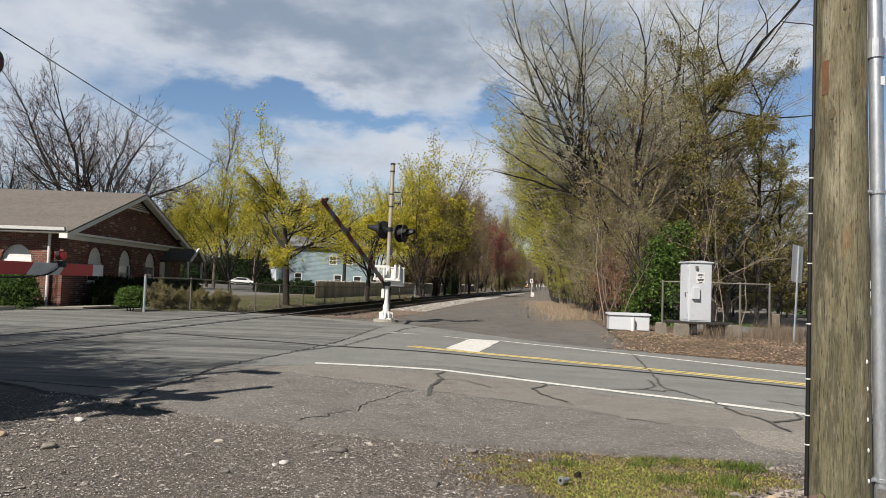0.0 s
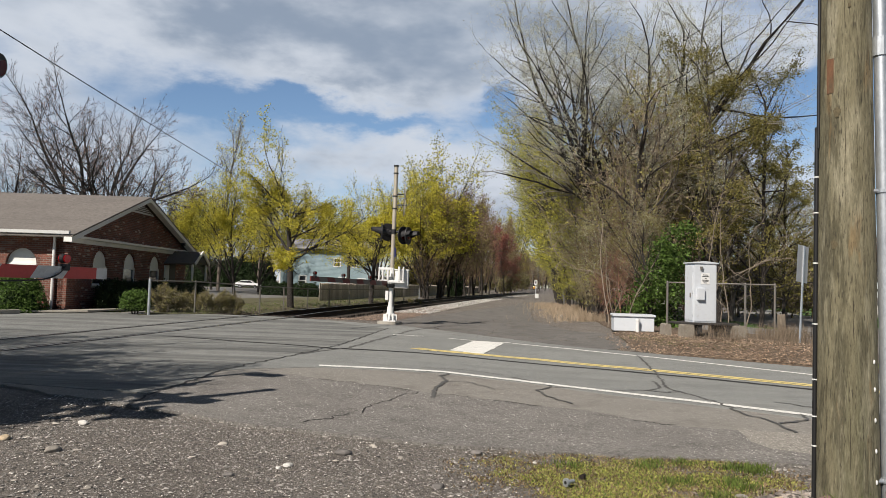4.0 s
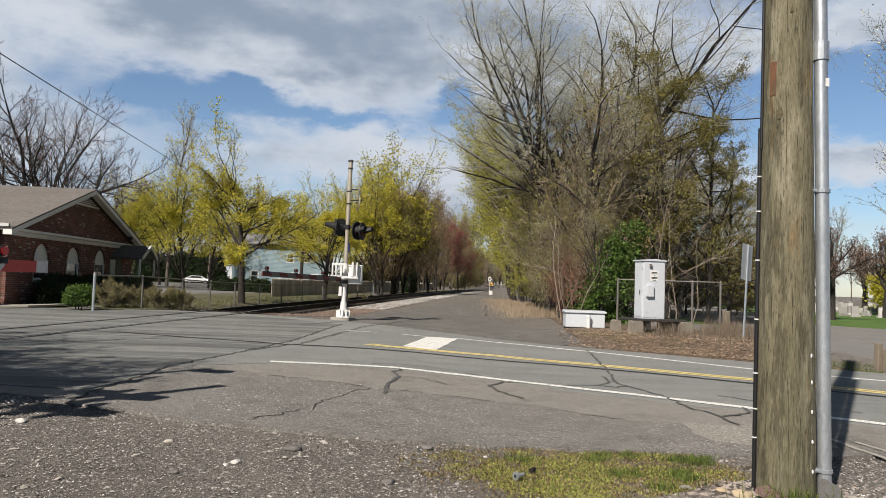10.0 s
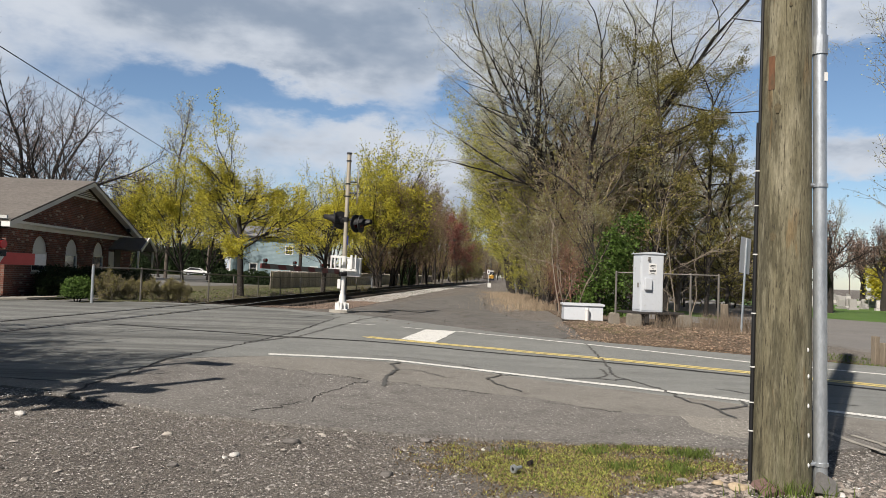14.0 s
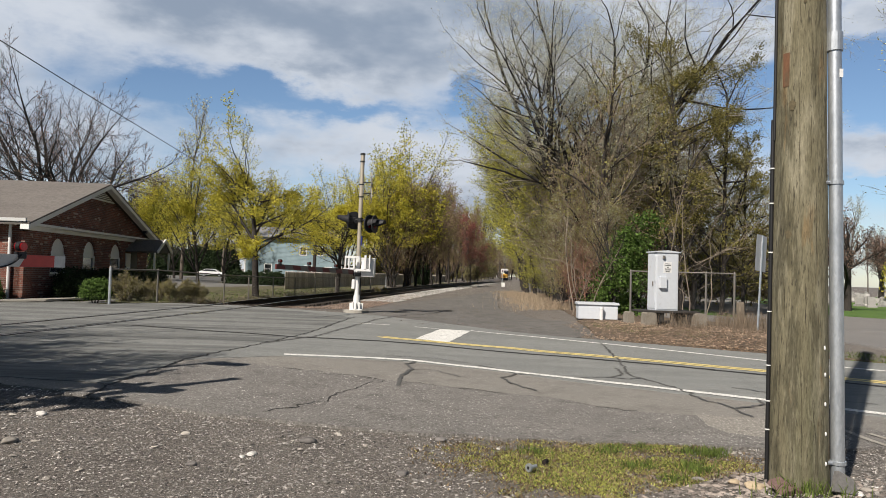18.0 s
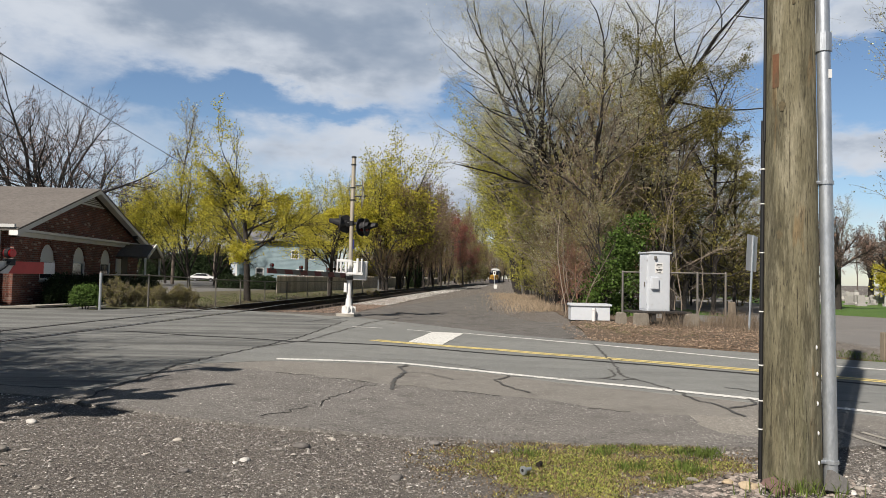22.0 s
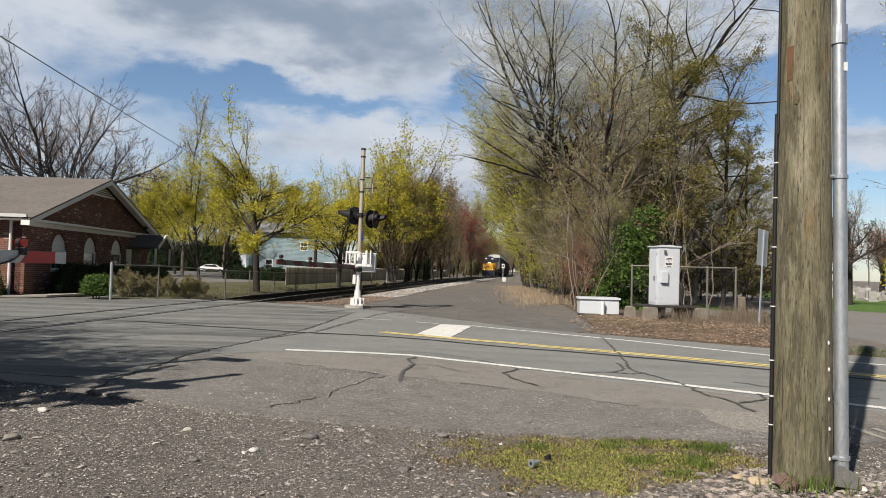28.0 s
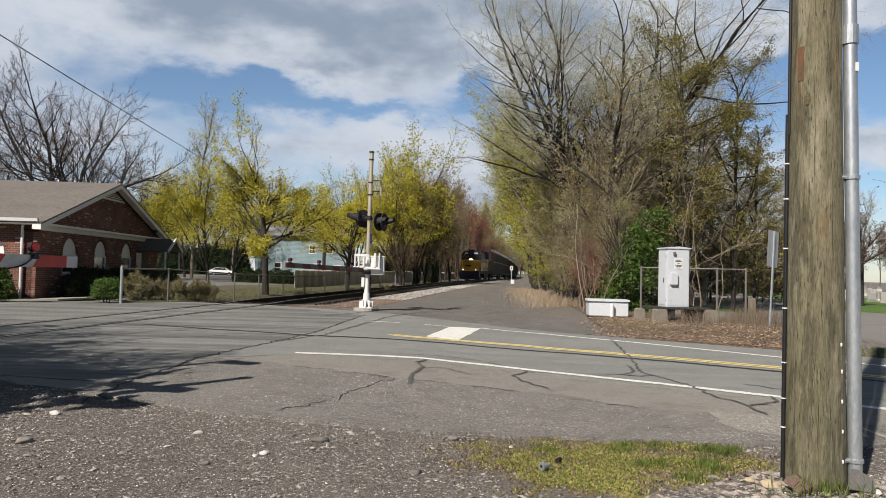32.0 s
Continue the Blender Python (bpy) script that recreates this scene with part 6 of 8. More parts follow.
def build_trees():
    # bare spreading tree behind the hall
    bare = tree("bare_tree", stand(112, 60, 20, 1.0), "large bare spreading tree with dark limbs behind the brick hall", "tree", 5, 31.0, 0.62, ((9, 2.5, 78, 0.04, 0.02, 0.3, 4), (12, 0.46, 46, 0.1, 0.04, 0.16, 10), (8, 0.48, 38, 0.12, 0.06, 0.15, 5), (5, 0.5, 36, 0.11, 0.05, 0.12, 4), (4, 0.55, 34, 0.12, 0.04, 0.15, 3)), BLACK_BARK, ((0.25, 0.06, 0.14, LEAF_PINK, None),), first=0.23, twig=DARK_BARK, least=0.014, lead=0.3)
    copy_thing(bare, stand(-60, 78, 130, 0.85))
    copy_thing(bare, stand(225, 92, 250, 0.7))
    # young leafing maples by the track
    maple = tree("maple", stand(455, 34, 40, 0.93), "young maple with yellow-green spring leaves beside the fence", "tree", 11, 10.2, 0.19, FORKED, DARK_BARK, ((10.0, 0.042, 0.12, LEAF_YELLOW, outer(0.9, -0.02, 4.4, 1.4)), (2.6, 0.038, 0.14, LEAF_LIME, outer(0.8, 0.0, 4.6, 1.5, 5.0))), "leafing maples", first=0.5, least=0.008, lead=0.2, cone=0.62)
    copy_thing(maple, stand(598, 45, 170, 0.98))
    dense = tree("maple", stand(694, 68, 10, 1.1), "maple with dense yellow-green spring leaves beside the track", "tree", 17, 11.0, 0.15, STEMS, DARK_BARK, ((5.0, 0.065, 0.2, LEAF_YELLOW, clumpy(0.7, -0.02, 2.0, 3.4)), (2.2, 0.065, 0.22, LEAF_LIME, clumpy(0.7, -0.04, 7.0, 3.0))), "leafing maples", first=0.48, least=0.01, lead=0.28, cone=0.5)
    for px, d, tn, s in ((722, 76, 80, 1.28), (655, 100, 190, 0.95), (612, 74, 300, 0.95), (352, 62, 30, 0.9), (255, 66, 260, 0.85), (395, 74, 200, 0.85), (520, 96, 60, 0.85), (565, 105, 20, 0.95), (470, 110, 210, 1.0), (310, 84, 20, 1.0)):
        copy_thing(dense, stand(px, d, tn, s))
    tan = tree("budding_tree", stand(762, 98, 0), "multi-stemmed tree with brown-olive buds beside the track", "tree", 23, 14.0, 0.2, ((12, 0.62, 28, 0.05, 0.05, 0.05, 6),) + MAPLE[1:], DARK_BARK, ((0.9, 0.08, 0.3, LEAF_OLIVE, None), (1.4, 0.08, 0.3, LEAF_PINK, None)), "budding trees", first=0.74, twig=BROWN_TWIG, least=0.012)
    for px, d, tn, s in ((726, 82, 60, 0.75), (778, 112, 120, 1.05), (790, 128, 10, 1.1), (688, 72, 200, 0.66), (755, 94, 300, 0.75), (828, 185, 80, 1.25), (840, 215, 180, 1.4), (772, 104, 40, 0.7), (802, 150, 50, 0.9), (842, 250, 70, 1.1), (716, 70, 15, 0.7), (736, 77, 75, 0.78), (750, 84, 130, 0.8), (766, 92, 200, 0.82), (781, 100, 250, 0.85), (795, 112, 300, 0.85), (808, 126, 20, 0.85), (822, 142, 90, 0.9), (700, 68, 150, 0.62)):
        copy_thing(tan, stand(px, d, tn, s))
    red = tree("red_maple", stand(834, 122, 0, 0.6), "red-budding maple leaning over the track", "tree", 29, 19.0, 0.25, ROUND, BARK, ((2.2, 0.15, 0.42, LEAF_RED, clumpy(0.5, -0.2)),), first=0.8)
    copy_thing(red, stand(846, 150, 70, 0.6))
    # far woods, plain tall bare trees
    far = tree("bare_tree", stand(322, 78, 0), "tall thin bare tree behind the maples", "tree", 31, 17.5, 0.2, ((12, 0.4, 38, 0.03, 0.03, 0.3, 7), (7, 0.5, 36, 0.1, 0.08, 0.2, 5), (5, 0.5, 38, 0.14, 0.05, 0.15, 4), (4, 0.5, 40, 0.15, 0.03, 0.1, 3)), BARK, ((1, 0.07, 0.15, LEAF_BUD, None),), "far bare trees", first=0.9, twig=GREY_TWIG, least=0.012)
    for i in range(30):
        px = -140 + i * 30 + random.uniform(-12, 12)
        if px > 700:
            break
        copy_thing(far, stand(px, random.uniform(115, 190), random.uniform(0, 360), random.uniform(0.72, 1.0)))
    for px, d, s in ((872, 340, 1.0), (884, 380, 1.1), (896, 380, 0.9), (915, 330, 1.0), (925, 280, 0.95), (862, 320, 0.8), (893, 480, 1.2), (878, 480, 1.2), (903, 520, 1.3), (868, 520, 1.3)):
        copy_thing(far, stand(px, d, random.uniform(0, 360), s))
    for px, d, s in ((866, 300, 1.2), (874, 360, 1.3), (884, 430, 1.3), (897, 430, 1.3), (906, 360, 1.2), (890, 520, 1.6)):
        copy_thing(tan, stand(px, d, random.uniform(0, 360), s))
    for i in range(16):
        copy_thing(tan, stand(846 + i * 6, 800 + 12 * (i % 3), random.uniform(0, 360), random.uniform(1.6, 2.2)))
    # low far brush that closes the view under the crowns
    low = tree("far_brush", stand(690, 135, 0), "low brown brush at the far edge of the grass", "shrub", 37, 5.0, 0.05, BRUSH, TAN_TWIG, ((3, 0.12, 0.3, LEAF_BROWN, None), (2, 0.12, 0.3, LEAF_OLIVE, None)), "far brush", first=0.7, least=0.015)
    for i in range(40):
        px = -140 + i * 26
        if 420 < px < 670:
            continue
        copy_thing(low, stand(px if px < 860 else px + 60, random.uniform(135, 160) + (160 if px > 790 else 0), random.uniform(0, 360), random.uniform(0.9, 1.5) + (1.0 if px > 790 else 0)))
    for i in range(14):
        y = 85 + i * 8
        copy_thing(low, pose(track_x(y) - random.uniform(7.5, 10.0), y, 0.05, 0, 0, random.uniform(0, 360)) @ Matrix.Diagonal((0.8, 0.8, random.uniform(0.5, 0.9), 1)))
    for i in range(14):
        copy_thing(low, stand(846 + i * 7, 790 + 10 * (i % 2), random.uniform(0, 360), random.uniform(4.5, 7.0)))
    for px, d, k in ((843, 165, 0.9), (850, 190, 1.0), (856, 215, 1.1), (862, 245, 1.2), (868, 285, 1.4), (873, 330, 1.6), (838, 150, 0.8), (832, 138, 0.7)):
        copy_thing(low, stand(px, d, random.uniform(0, 360), k))
        copy_thing(tan, stand(px - 3, d + 6, random.uniform(0, 360), 0.75 * k))
    # brush between the trunks along the far side of the track
    for i in range(26):
        y = 84 + i * 3
        copy_thing(low, pose(track_x(y) - random.uniform(7.0, 8.0 + 0.04 * max(0, y - 70)), y, 0.05, 0, 0, random.uniform(0, 360)) @ Matrix.Diagonal((0.8, 0.8, random.uniform(0.6, 1.0), 1)))


build_trees()


def build_right():
    # great bare tree over the thicket: a short bole that forks into long rising limbs
    GREAT = ((10, 1.75, 40, 0.04, 0.03, 0.3, 5), (12, 0.46, 50, 0.1, 0.02, 0.24, 11), (7, 0.5, 46, 0.14, 0.03, 0.12, 6), (4, 0.5, 46, 0.17, 0.02, 0.12, 4), (3, 0.55, 44, 0.2, 0.01, 0.15, 3))
    tree("great_tree", stand(1000, 34, 80), "tall tree with black rising limbs and pale opening buds", "tree", 65, 27, 0.38, GREAT, BLACK_BARK, ((3.0, 0.024, 0.09, LEAF_BUD, None),), first=0.25, lean=(-0.03, 0), twig=PALE_GREY_TWIG, least=0.0045, fine=2)
    tree("great_tree", stand(1085, 36, 200), "tall tree with a stout black bole and pale opening buds", "tree", 172, 26, 0.44, GREAT, BLACK_BARK, ((3.0, 0.024, 0.09, LEAF_BUD, None),), first=0.27, lean=(0.08, 0), twig=PALE_GREY_TWIG, least=0.0045, fine=2)
    tree("great_tree", stand(1225, 38, 20), "pale-twigged tree with arching branches behind the cedars", "tree", 57, 15, 0.18, GREAT[:4], BARK, ((3.0, 0.022, 0.09, LEAF_BUD, None),), first=0.26, lean=(0.1, 0), twig=BUFF_TWIG, least=0.008, fine=1)
    # brushy understorey: many-stemmed bare shrubs and small trees
    brush = tree("thicket_shrub", stand(1005, 36, 0), "tangled grey-tan shrub with sparse olive buds", "shrub", 61, 7.0, 0.06, BRUSH, DARK_BARK, ((2.2, 0.03, 0.13, LEAF_OLIVE, clumpy(0.6, 0.0)), (1.4, 0.024, 0.12, LEAF_BUD, clumpy(0.8, -0.05, 9.0))), "thicket shrubs", first=0.75, least=0.008, twig=BUFF_TWIG)
    brush2 = tree("thicket_shrub", stand(1030, 31, 0), "tangled grey-tan shrub with pale buds", "shrub", 67, 7.0, 0.05, BRUSH, DARK_BARK, ((1.6, 0.03, 0.13, LEAF_OLIVE, clumpy(0.7, 0.05)), (1.2, 0.024, 0.12, LEAF_BUD, clumpy(0.8, -0.05, 9.0)), (1.0, 0.03, 0.13, LEAF_BROWN, clumpy(0.6, 0.05, 4.0))), "thicket shrubs", first=0.75, lean=(0.2, -0.1), least=0.008, twig=BROWN_TWIG)
    brush3 = tree("thicket_shrub", stand(990, 50, 0), "tangled shrub with fresh lime-green buds", "shrub", 68, 7.0, 0.05, BRUSH, BARK, ((4.0, 0.048, 0.16, LEAF_LIME, clumpy(0.7, -0.12)), (1.0, 0.045, 0.16, LEAF_OLIVE, None)), "thicket shrubs", first=0.75, lean=(-0.1, -0.1), least=0.008)
    rnd = random.Random(5)
    spots = ((992, 44, 0.95, 2), (984, 41, 0.8, 2), (975, 39, 0.9, 0), (985, 36, 1.1, 0), (1000, 33, 0.9, 1), (1020, 37, 1.25, 0), (1060, 34, 1.2, 1), (1085, 36, 1.3, 0), (1110, 33, 1.0, 1), (1150, 34, 1.2, 0), (1180, 31, 0.95, 1), (1215, 34, 1.15, 1), (1250, 33, 1.05, 1), (1290, 36, 1.1, 1),
             (1325, 38, 1.0, 0), (1360, 41, 0.95, 1), (978, 54, 1.1, 2), (988, 49, 1.2, 2), (992, 46, 1.3, 0), (1000, 45, 1.4, 2), (1015, 46, 1.45, 0), (1040, 44, 1.45, 1), (1065, 46, 1.45, 0), (1090, 45, 1.45, 1), (1120, 44, 1.4, 0), (1150, 43, 1.35, 1), (1180, 45, 1.4, 0), (1210, 44, 1.35, 1), (1240, 45, 1.35, 0), (1270, 44, 1.3, 1), (1300, 45, 1.3, 0), (1330, 47, 1.2, 1), (1365, 50, 1.2, 0),
             (972, 62, 1.2, 2), (968, 70, 1.2, 2), (962, 80, 1.3, 0), (960, 92, 1.4, 2), (954, 108, 1.5, 0), (948, 130, 1.6, 2), (942, 165, 1.8, 2), (936, 210, 2.0, 2), (980, 80, 1.8, 0), (975, 110, 2.2, 0), (970, 150, 2.6, 0),
             (970, 40, 0.4, 0), (980, 37, 0.42, 1), (987, 35, 0.45, 0), (996, 32, 0.45, 1), (975, 43, 0.45, 1), (972, 46, 0.5, 2), (966, 52, 0.55, 0), (960, 59, 0.6, 2), (956, 66, 0.65, 0), (951, 75, 0.7, 2), (946, 86, 0.75, 0), (941, 100, 0.85, 2), (936, 120, 1.0, 0), (980, 34, 0.5, 0), (990, 33, 0.5, 2), (998, 31, 0.6, 0), (1015, 29, 0.62, 0), (1035, 29.5, 0.7, 1), (1048, 28.5, 0.66, 0), (1075, 29, 0.75, 1), (1090, 28.5, 0.7, 0), (1168, 28, 0.6, 1), (1195, 29, 0.8, 0), (1215, 28.5, 0.7, 1), (1235, 29, 0.6, 0), (1255, 29, 0.7, 1), (1275, 29, 0.6, 0), (1310, 31, 0.65, 1), (1335, 33, 0.7, 0),
             (1010, 38, 1.15, 2), (1000, 40, 1.3, 1), (1045, 39, 1.3, 2), (1130, 38, 1.25, 1), (1195, 38, 1.2, 0), (1240, 39, 1.2, 0), (1285, 40, 1.15, 0), (1340, 44, 1.1, 0), (990, 41, 1.2, 1))
    for i, (px, d, s, k) in enumerate(spots):
        if (px > 1160 and d < 34.5) or (px > 1205 and d < 44.2):
            continue
        copy_thing((brush, brush2, brush3)[k], stand(px, d, rnd.uniform(0, 360), s))
    # crooked dark trunks among the brush, and low red-stemmed brush before them
    crooked = tree("thicket_tree", stand(1040, 31, 0), "crooked dark tree tangled with pale vines in the thicket", "tree", 62, 9.5, 0.15, ((9, 0.62, 44, 0.09, 0.02, 0.3, 9), (7, 0.5, 46, 0.14, 0.02, 0.15, 6), (6, 0.5, 46, 0.18, 0.0, 0.1, 4), (3, 0.5, 45, 0.22, 0.0, 0.1, 3)), DARK_BARK, ((0.8, 0.045, 0.12, LEAF_OLIVE, clumpy(0.5, 0.0)),), "thicket trees", twig=BUFF_TWIG, least=0.008)
    for px, d, s in ((1062, 30, 1.05), (1012, 33, 0.9), (1085, 32, 1.0), (1130, 31, 0.95), (1172, 30, 0.9)):
        copy_thing(crooked, stand(px, d, rnd.uniform(0, 360), s))
    redbrush = tree("red_stemmed_shrub", stand(1040, 27.8, 0), "low tangled shrub with red-brown stems before the thicket", "shrub", 63, 3.4, 0.03, BRUSH, RED_TWIG, (), "red-stemmed shrubs", first=0.7, least=0.006)
    for px, d, s in ((1018, 28.6, 0.7), (1060, 27.6, 0.75), (1150, 28, 0.7)):
        copy_thing(redbrush, stand(px, d, rnd.uniform(0, 360), s))
    # leafing small trees at the thicket's edge towards the track
    edge = tree("leafing_tree", stand(978, 62, 0), "slender tree with fresh yellow-green leaves at the thicket's edge", "tree", 71, 12.0, 0.13, ROUND, BARK, ((4, 0.055, 0.22, LEAF_LIME, clumpy(0.5, -0.15)), (2.2, 0.055, 0.22, LEAF_YELLOW, clumpy(0.5, 0.0, 3.0)), (3, 0.05, 0.22, LEAF_OLIVE, clumpy(0.5, -0.1, 6.0))), "edge trees", first=0.8, lean=(0.02, 0), least=0.009)
    for px, d, s in ((974, 74, 1.05), (966, 88, 1.15), (985, 54, 0.85), (958, 104, 1.2), (952, 124, 1.25), (946, 150, 1.3), (940, 185, 1.4), (1000, 48, 0.9), (1020, 52, 0.95), (934, 230, 1.4), (1000, 60, 1.0), (1030, 62, 1.05), (928, 280, 1.4)):
        copy_thing(edge, stand(px, d, rnd.uniform(-40, 40), s))

    over = tree("leafing_tree", stand(936, 57, 0), "tall slender tree with sparse yellow-green leaves hanging over the track", "tree", 72, 15.5, 0.17, ROUND, DARK_BARK, ((2.6, 0.065, 0.22, LEAF_LIME, clumpy(0.6, -0.08, 0.0, 3.5)), (1.2, 0.065, 0.22, LEAF_YELLOW, clumpy(0.6, 0.0, 3.0, 4.0)), (1.6, 0.05, 0.2, LEAF_OLIVE, clumpy(0.6, -0.1, 6.0))), "edge trees", first=0.8, lean=(-0.2, 0), least=0.009)
    copy_thing(over, stand(928, 78, 15, 1.1))
    copy_thing(over, stand(950, 50, -20, 0.85))
    copy_thing(over, stand(930, 66, 25, 0.9))
    copy_thing(over, stand(925, 98, -10, 1.2))
    copy_thing(over, stand(928, 130, 10, 1.4))
    copy_thing(over, stand(925, 175, -15, 1.6))
    copy_thing(over, stand(922, 240, 10, 1.9))
    # tall crowns that meet over the far track
    for y, side, s in ((190, -8.5, 1.35), (235, -9.0, 1.7), (285, -9.0, 1.9), (215, 8.5, 1.5), (265, 9.5, 1.8), (310, 9.0, 2.0)):
        copy_thing(over, pose(track_x(y) + side, y, ground_z(track_x(y) + side, y), 0, 0, 180 if side < 0 else 0) @ Matrix.Diagonal((s, s, s, 1)))
    # low brush closing the view behind the cabinet's drive
    low = bpy.data.objects["far_brush"]
    for i in range(9):
        copy_thing(low, stand(1190 + i * 22, 46 + 5 * (i % 2), i * 70, 0.55 + 0.1 * (i % 3)))
    # dark cedars: limbs with hanging fans of scale leaves
    CEDAR = ((26, 0.33, 72, 0.03, 0.02, 0.12, 8), (9, 0.42, 48, 0.1, -0.01, 0.15, 5), (6, 0.5, 45, 0.14, -0.02, 0.1, 4))
    cedar = tree("cedar", stand(1208, 30, 0), "ragged dark olive cedar among bare trees", "tree", 83, 11.5, 0.12, CEDAR, DARK_BARK, ((30, 0.034, 0.12, LEAF_CEDAR, lambda p: p.z > 1.3 and noise.noise(p * 0.6) > -0.04), (6, 0.036, 0.16, LEAF_OLIVE, lambda p: p.z > 1.3 and noise.noise(p * 0.5 + Vector((9, 0, 0))) > 0.05)), "cedars", first=0.95)
    copy_thing(cedar, stand(1278, 32, 130, 0.92))
    copy_thing(cedar, stand(1318, 33, 300, 0.72))
    copy_thing(cedar, stand(1166, 38, 250, 0.8))
    # ivy-grown bush
    rng = random.Random(9)
    ivy_tips = []
    for _ in range(1700):
        a, h = rng.uniform(0, math.tau), rng.random() ** 1.15 * 3.7
        r = (1.02 - 0.2 * h + 0.9 * noise.noise((math.cos(a) * 1.4, math.sin(a) * 1.4 + h * 0.9, 3.0))) * rng.uniform(0.6, 1.1)
        ivy_tips.append(Vector((r * math.cos(a) + 0.24 * h, r * math.sin(a), h)))
    iv = thing("ivy_bush", stand(1086, 26.5, 0), "bright green ivy-grown bush before the thicket", "bush")
    leaf_cloud("foliage", ivy_tips, 6, 0.055, 0.15, LEAF_IVY, iv, rng, lambda p: noise.noise(p * 1.1) > -0.12)
    w = Wood(91)
    w.grow(Vector((0, 0, -0.1)), Vector((0, 0, 1)), 3.0, 0.08, 0, BRUSH[:3])
    raw("stem", w.v, w.f, DARK_BARK, iv)
    copy_thing(iv, stand(1128, 28.5, 70, 0.85))
    # bare vines looping over the front of the thicket
    for k in range(8):
        rv = random.Random(300 + k)
        m = stand(1010 + k * 34 + rv.uniform(-14, 14), rv.uniform(27.0, 29.5), 0)
        w = Wood(310 + k)
        pt, d, pts = Vector((0, 0, -0.1)), Vector((rv.uniform(-0.3, 0.3), rv.uniform(-0.2, 0.2), 1)).normalized(), []
        for j in range(26):
            pts.append(pt.copy())
            droop = 0.03 if j < 14 else -0.14
            d = (d + Vector((rv.gauss(0, 0.3), rv.gauss(0, 0.1), rv.gauss(0, 0.2) + droop))).normalized()
            pt = pt + d * rv.uniform(0.22, 0.36)
            pt.z = max(pt.z, 0.1)
        w.limb(pts, 0.018, 0.007, 6)
        for q in range(5, 25, 2):
            w.grow(pts[q], Vector((rv.gauss(0, 1), rv.gauss(0, 0.5), rv.gauss(0, 0.6))).normalized(), rv.uniform(0.5, 1.4), 0.012, 0, ((3, 0.5, 40, 0.25, -0.02, 0.2, 5), (2, 0.5, 40, 0.2, 0, 0.2, 3)))
        vn = thing("bare_vine", m, "pale bare vine looping over the thicket", "vine", "bare vines")
        raw("stem", w.v, w.f, PALE_TWIG, vn, True)
    # pale bent saplings before the thicket
    for k, (px, d, h, bend) in enumerate(((1018, 25.2, 4.2, -0.3), (1030, 25.6, 3.4, -0.55), (1044, 25.8, 2.4, 0.5), (1180, 26, 5.2, 0.15), (1012, 25.0, 1.6, 0.8), (1222, 27, 4.5, -0.1))):
        w = Wood(100 + k)
        w.grow(Vector((0, 0, -0.1)), Vector((bend * 0.4, 0, 1)).normalized(), h, 0.022, 0, ((5, 0.4, 40, 0.08, -0.01, 0.4, 8), (3, 0.5, 40, 0.15, 0.0, 0.2, 4), (2, 0.5, 40, 0.15, 0.0, 0.2, 3)))
        sp_ = thing("sapling", stand(px, d, 0), "pale bent bare sapling before the thicket", "sapling", "pale saplings")
        raw("stem", w.v, w.f, PALE_TWIG, sp_, True)
    # woods behind the cabinet and in the cemetery
    cherry = tree("cemetery_tree", stand(1500, 44, 0), "low spreading bare tree with pinkish buds in the cemetery", "tree", 111, 9.0, 0.28, ((8, 0.95, 55, 0.04, 0.02, 0.5, 4),) + SPREADING[1:], DARK_BARK, ((0.22, 0.05, 0.12, LEAF_PINK, None),), "cemetery trees", first=0.4)
    for px, d, tn, s in ((1400, 48, 60, 1.0), (1338, 58, 140, 1.0), (1262, 60, 220, 1.0), (1600, 52, 80, 1.1), (1700, 40, 200, 1.0), (1480, 70, 300, 1.1), (1560, 74, 10, 1.2), (1380, 66, 170, 1.4)):
        copy_thing(cherry, stand(px, d, tn, s))
    shrub_y = tree("yellow_shrub", stand(1612, 58, 0), "rounded shrub with yellow-green leaves among the gravestones", "shrub", 121, 6.0, 0.1, ((12, 0.55, 40, 0.06, 0.04, 0.1, 5),) + MAPLE[1:], BARK, ((6, 0.1, 0.25, LEAF_YELLOW, None), (3, 0.1, 0.25, LEAF_LIME, None)), "cemetery trees", first=0.7)
    copy_thing(shrub_y, stand(1680, 60, 100, 1.3))
    tall = [o for o in bpy.data.objects if o.name.startswith("bare_tree") and o.get("group") == "far bare trees"][0]
    for i in range(16):
        copy_thing(tall, stand(1230 + i * 38 + rnd.uniform(-10, 10), rnd.uniform(115, 160), rnd.uniform(0, 360), rnd.uniform(0.6, 0.85)))
    for i in range(8):
        copy_thing(tall, stand(940 + i * 38 + rnd.uniform(-10, 10), rnd.uniform(48, 75), rnd.uniform(0, 360), rnd.uniform(0.6, 0.8)))
    copy_thing(tall, stand(1640, 33, 30, 0.75))
    # unseen trees behind and beside the camera, added to cast shade on the crossing
    shade = tree("bare_tree", pose(-11.3, 2.3, 0, 0, 0, 0) @ Matrix.Diagonal((0.85, 0.85, 0.8, 1)), "unseen budding tree added to shade the crossing's near corner", "tree", 131, 11, 0.2, ROUND, BARK, ((1.6, 0.09, 0.3, LEAF_OLIVE, None),), first=0.8, least=0.01)
    dark = tree("evergreen_tree", pose(-7.2, 4.5, 0, 0, 0, 70) @ Matrix.Diagonal((0.48, 0.48, 0.36, 1)), "unseen dense dark tree added to shade the crossing's near corner", "tree", 134, 11, 0.2, ROUND, BARK, ((8, 0.15, 0.3, LEAF_HEDGE, None),), first=0.8, least=0.01)
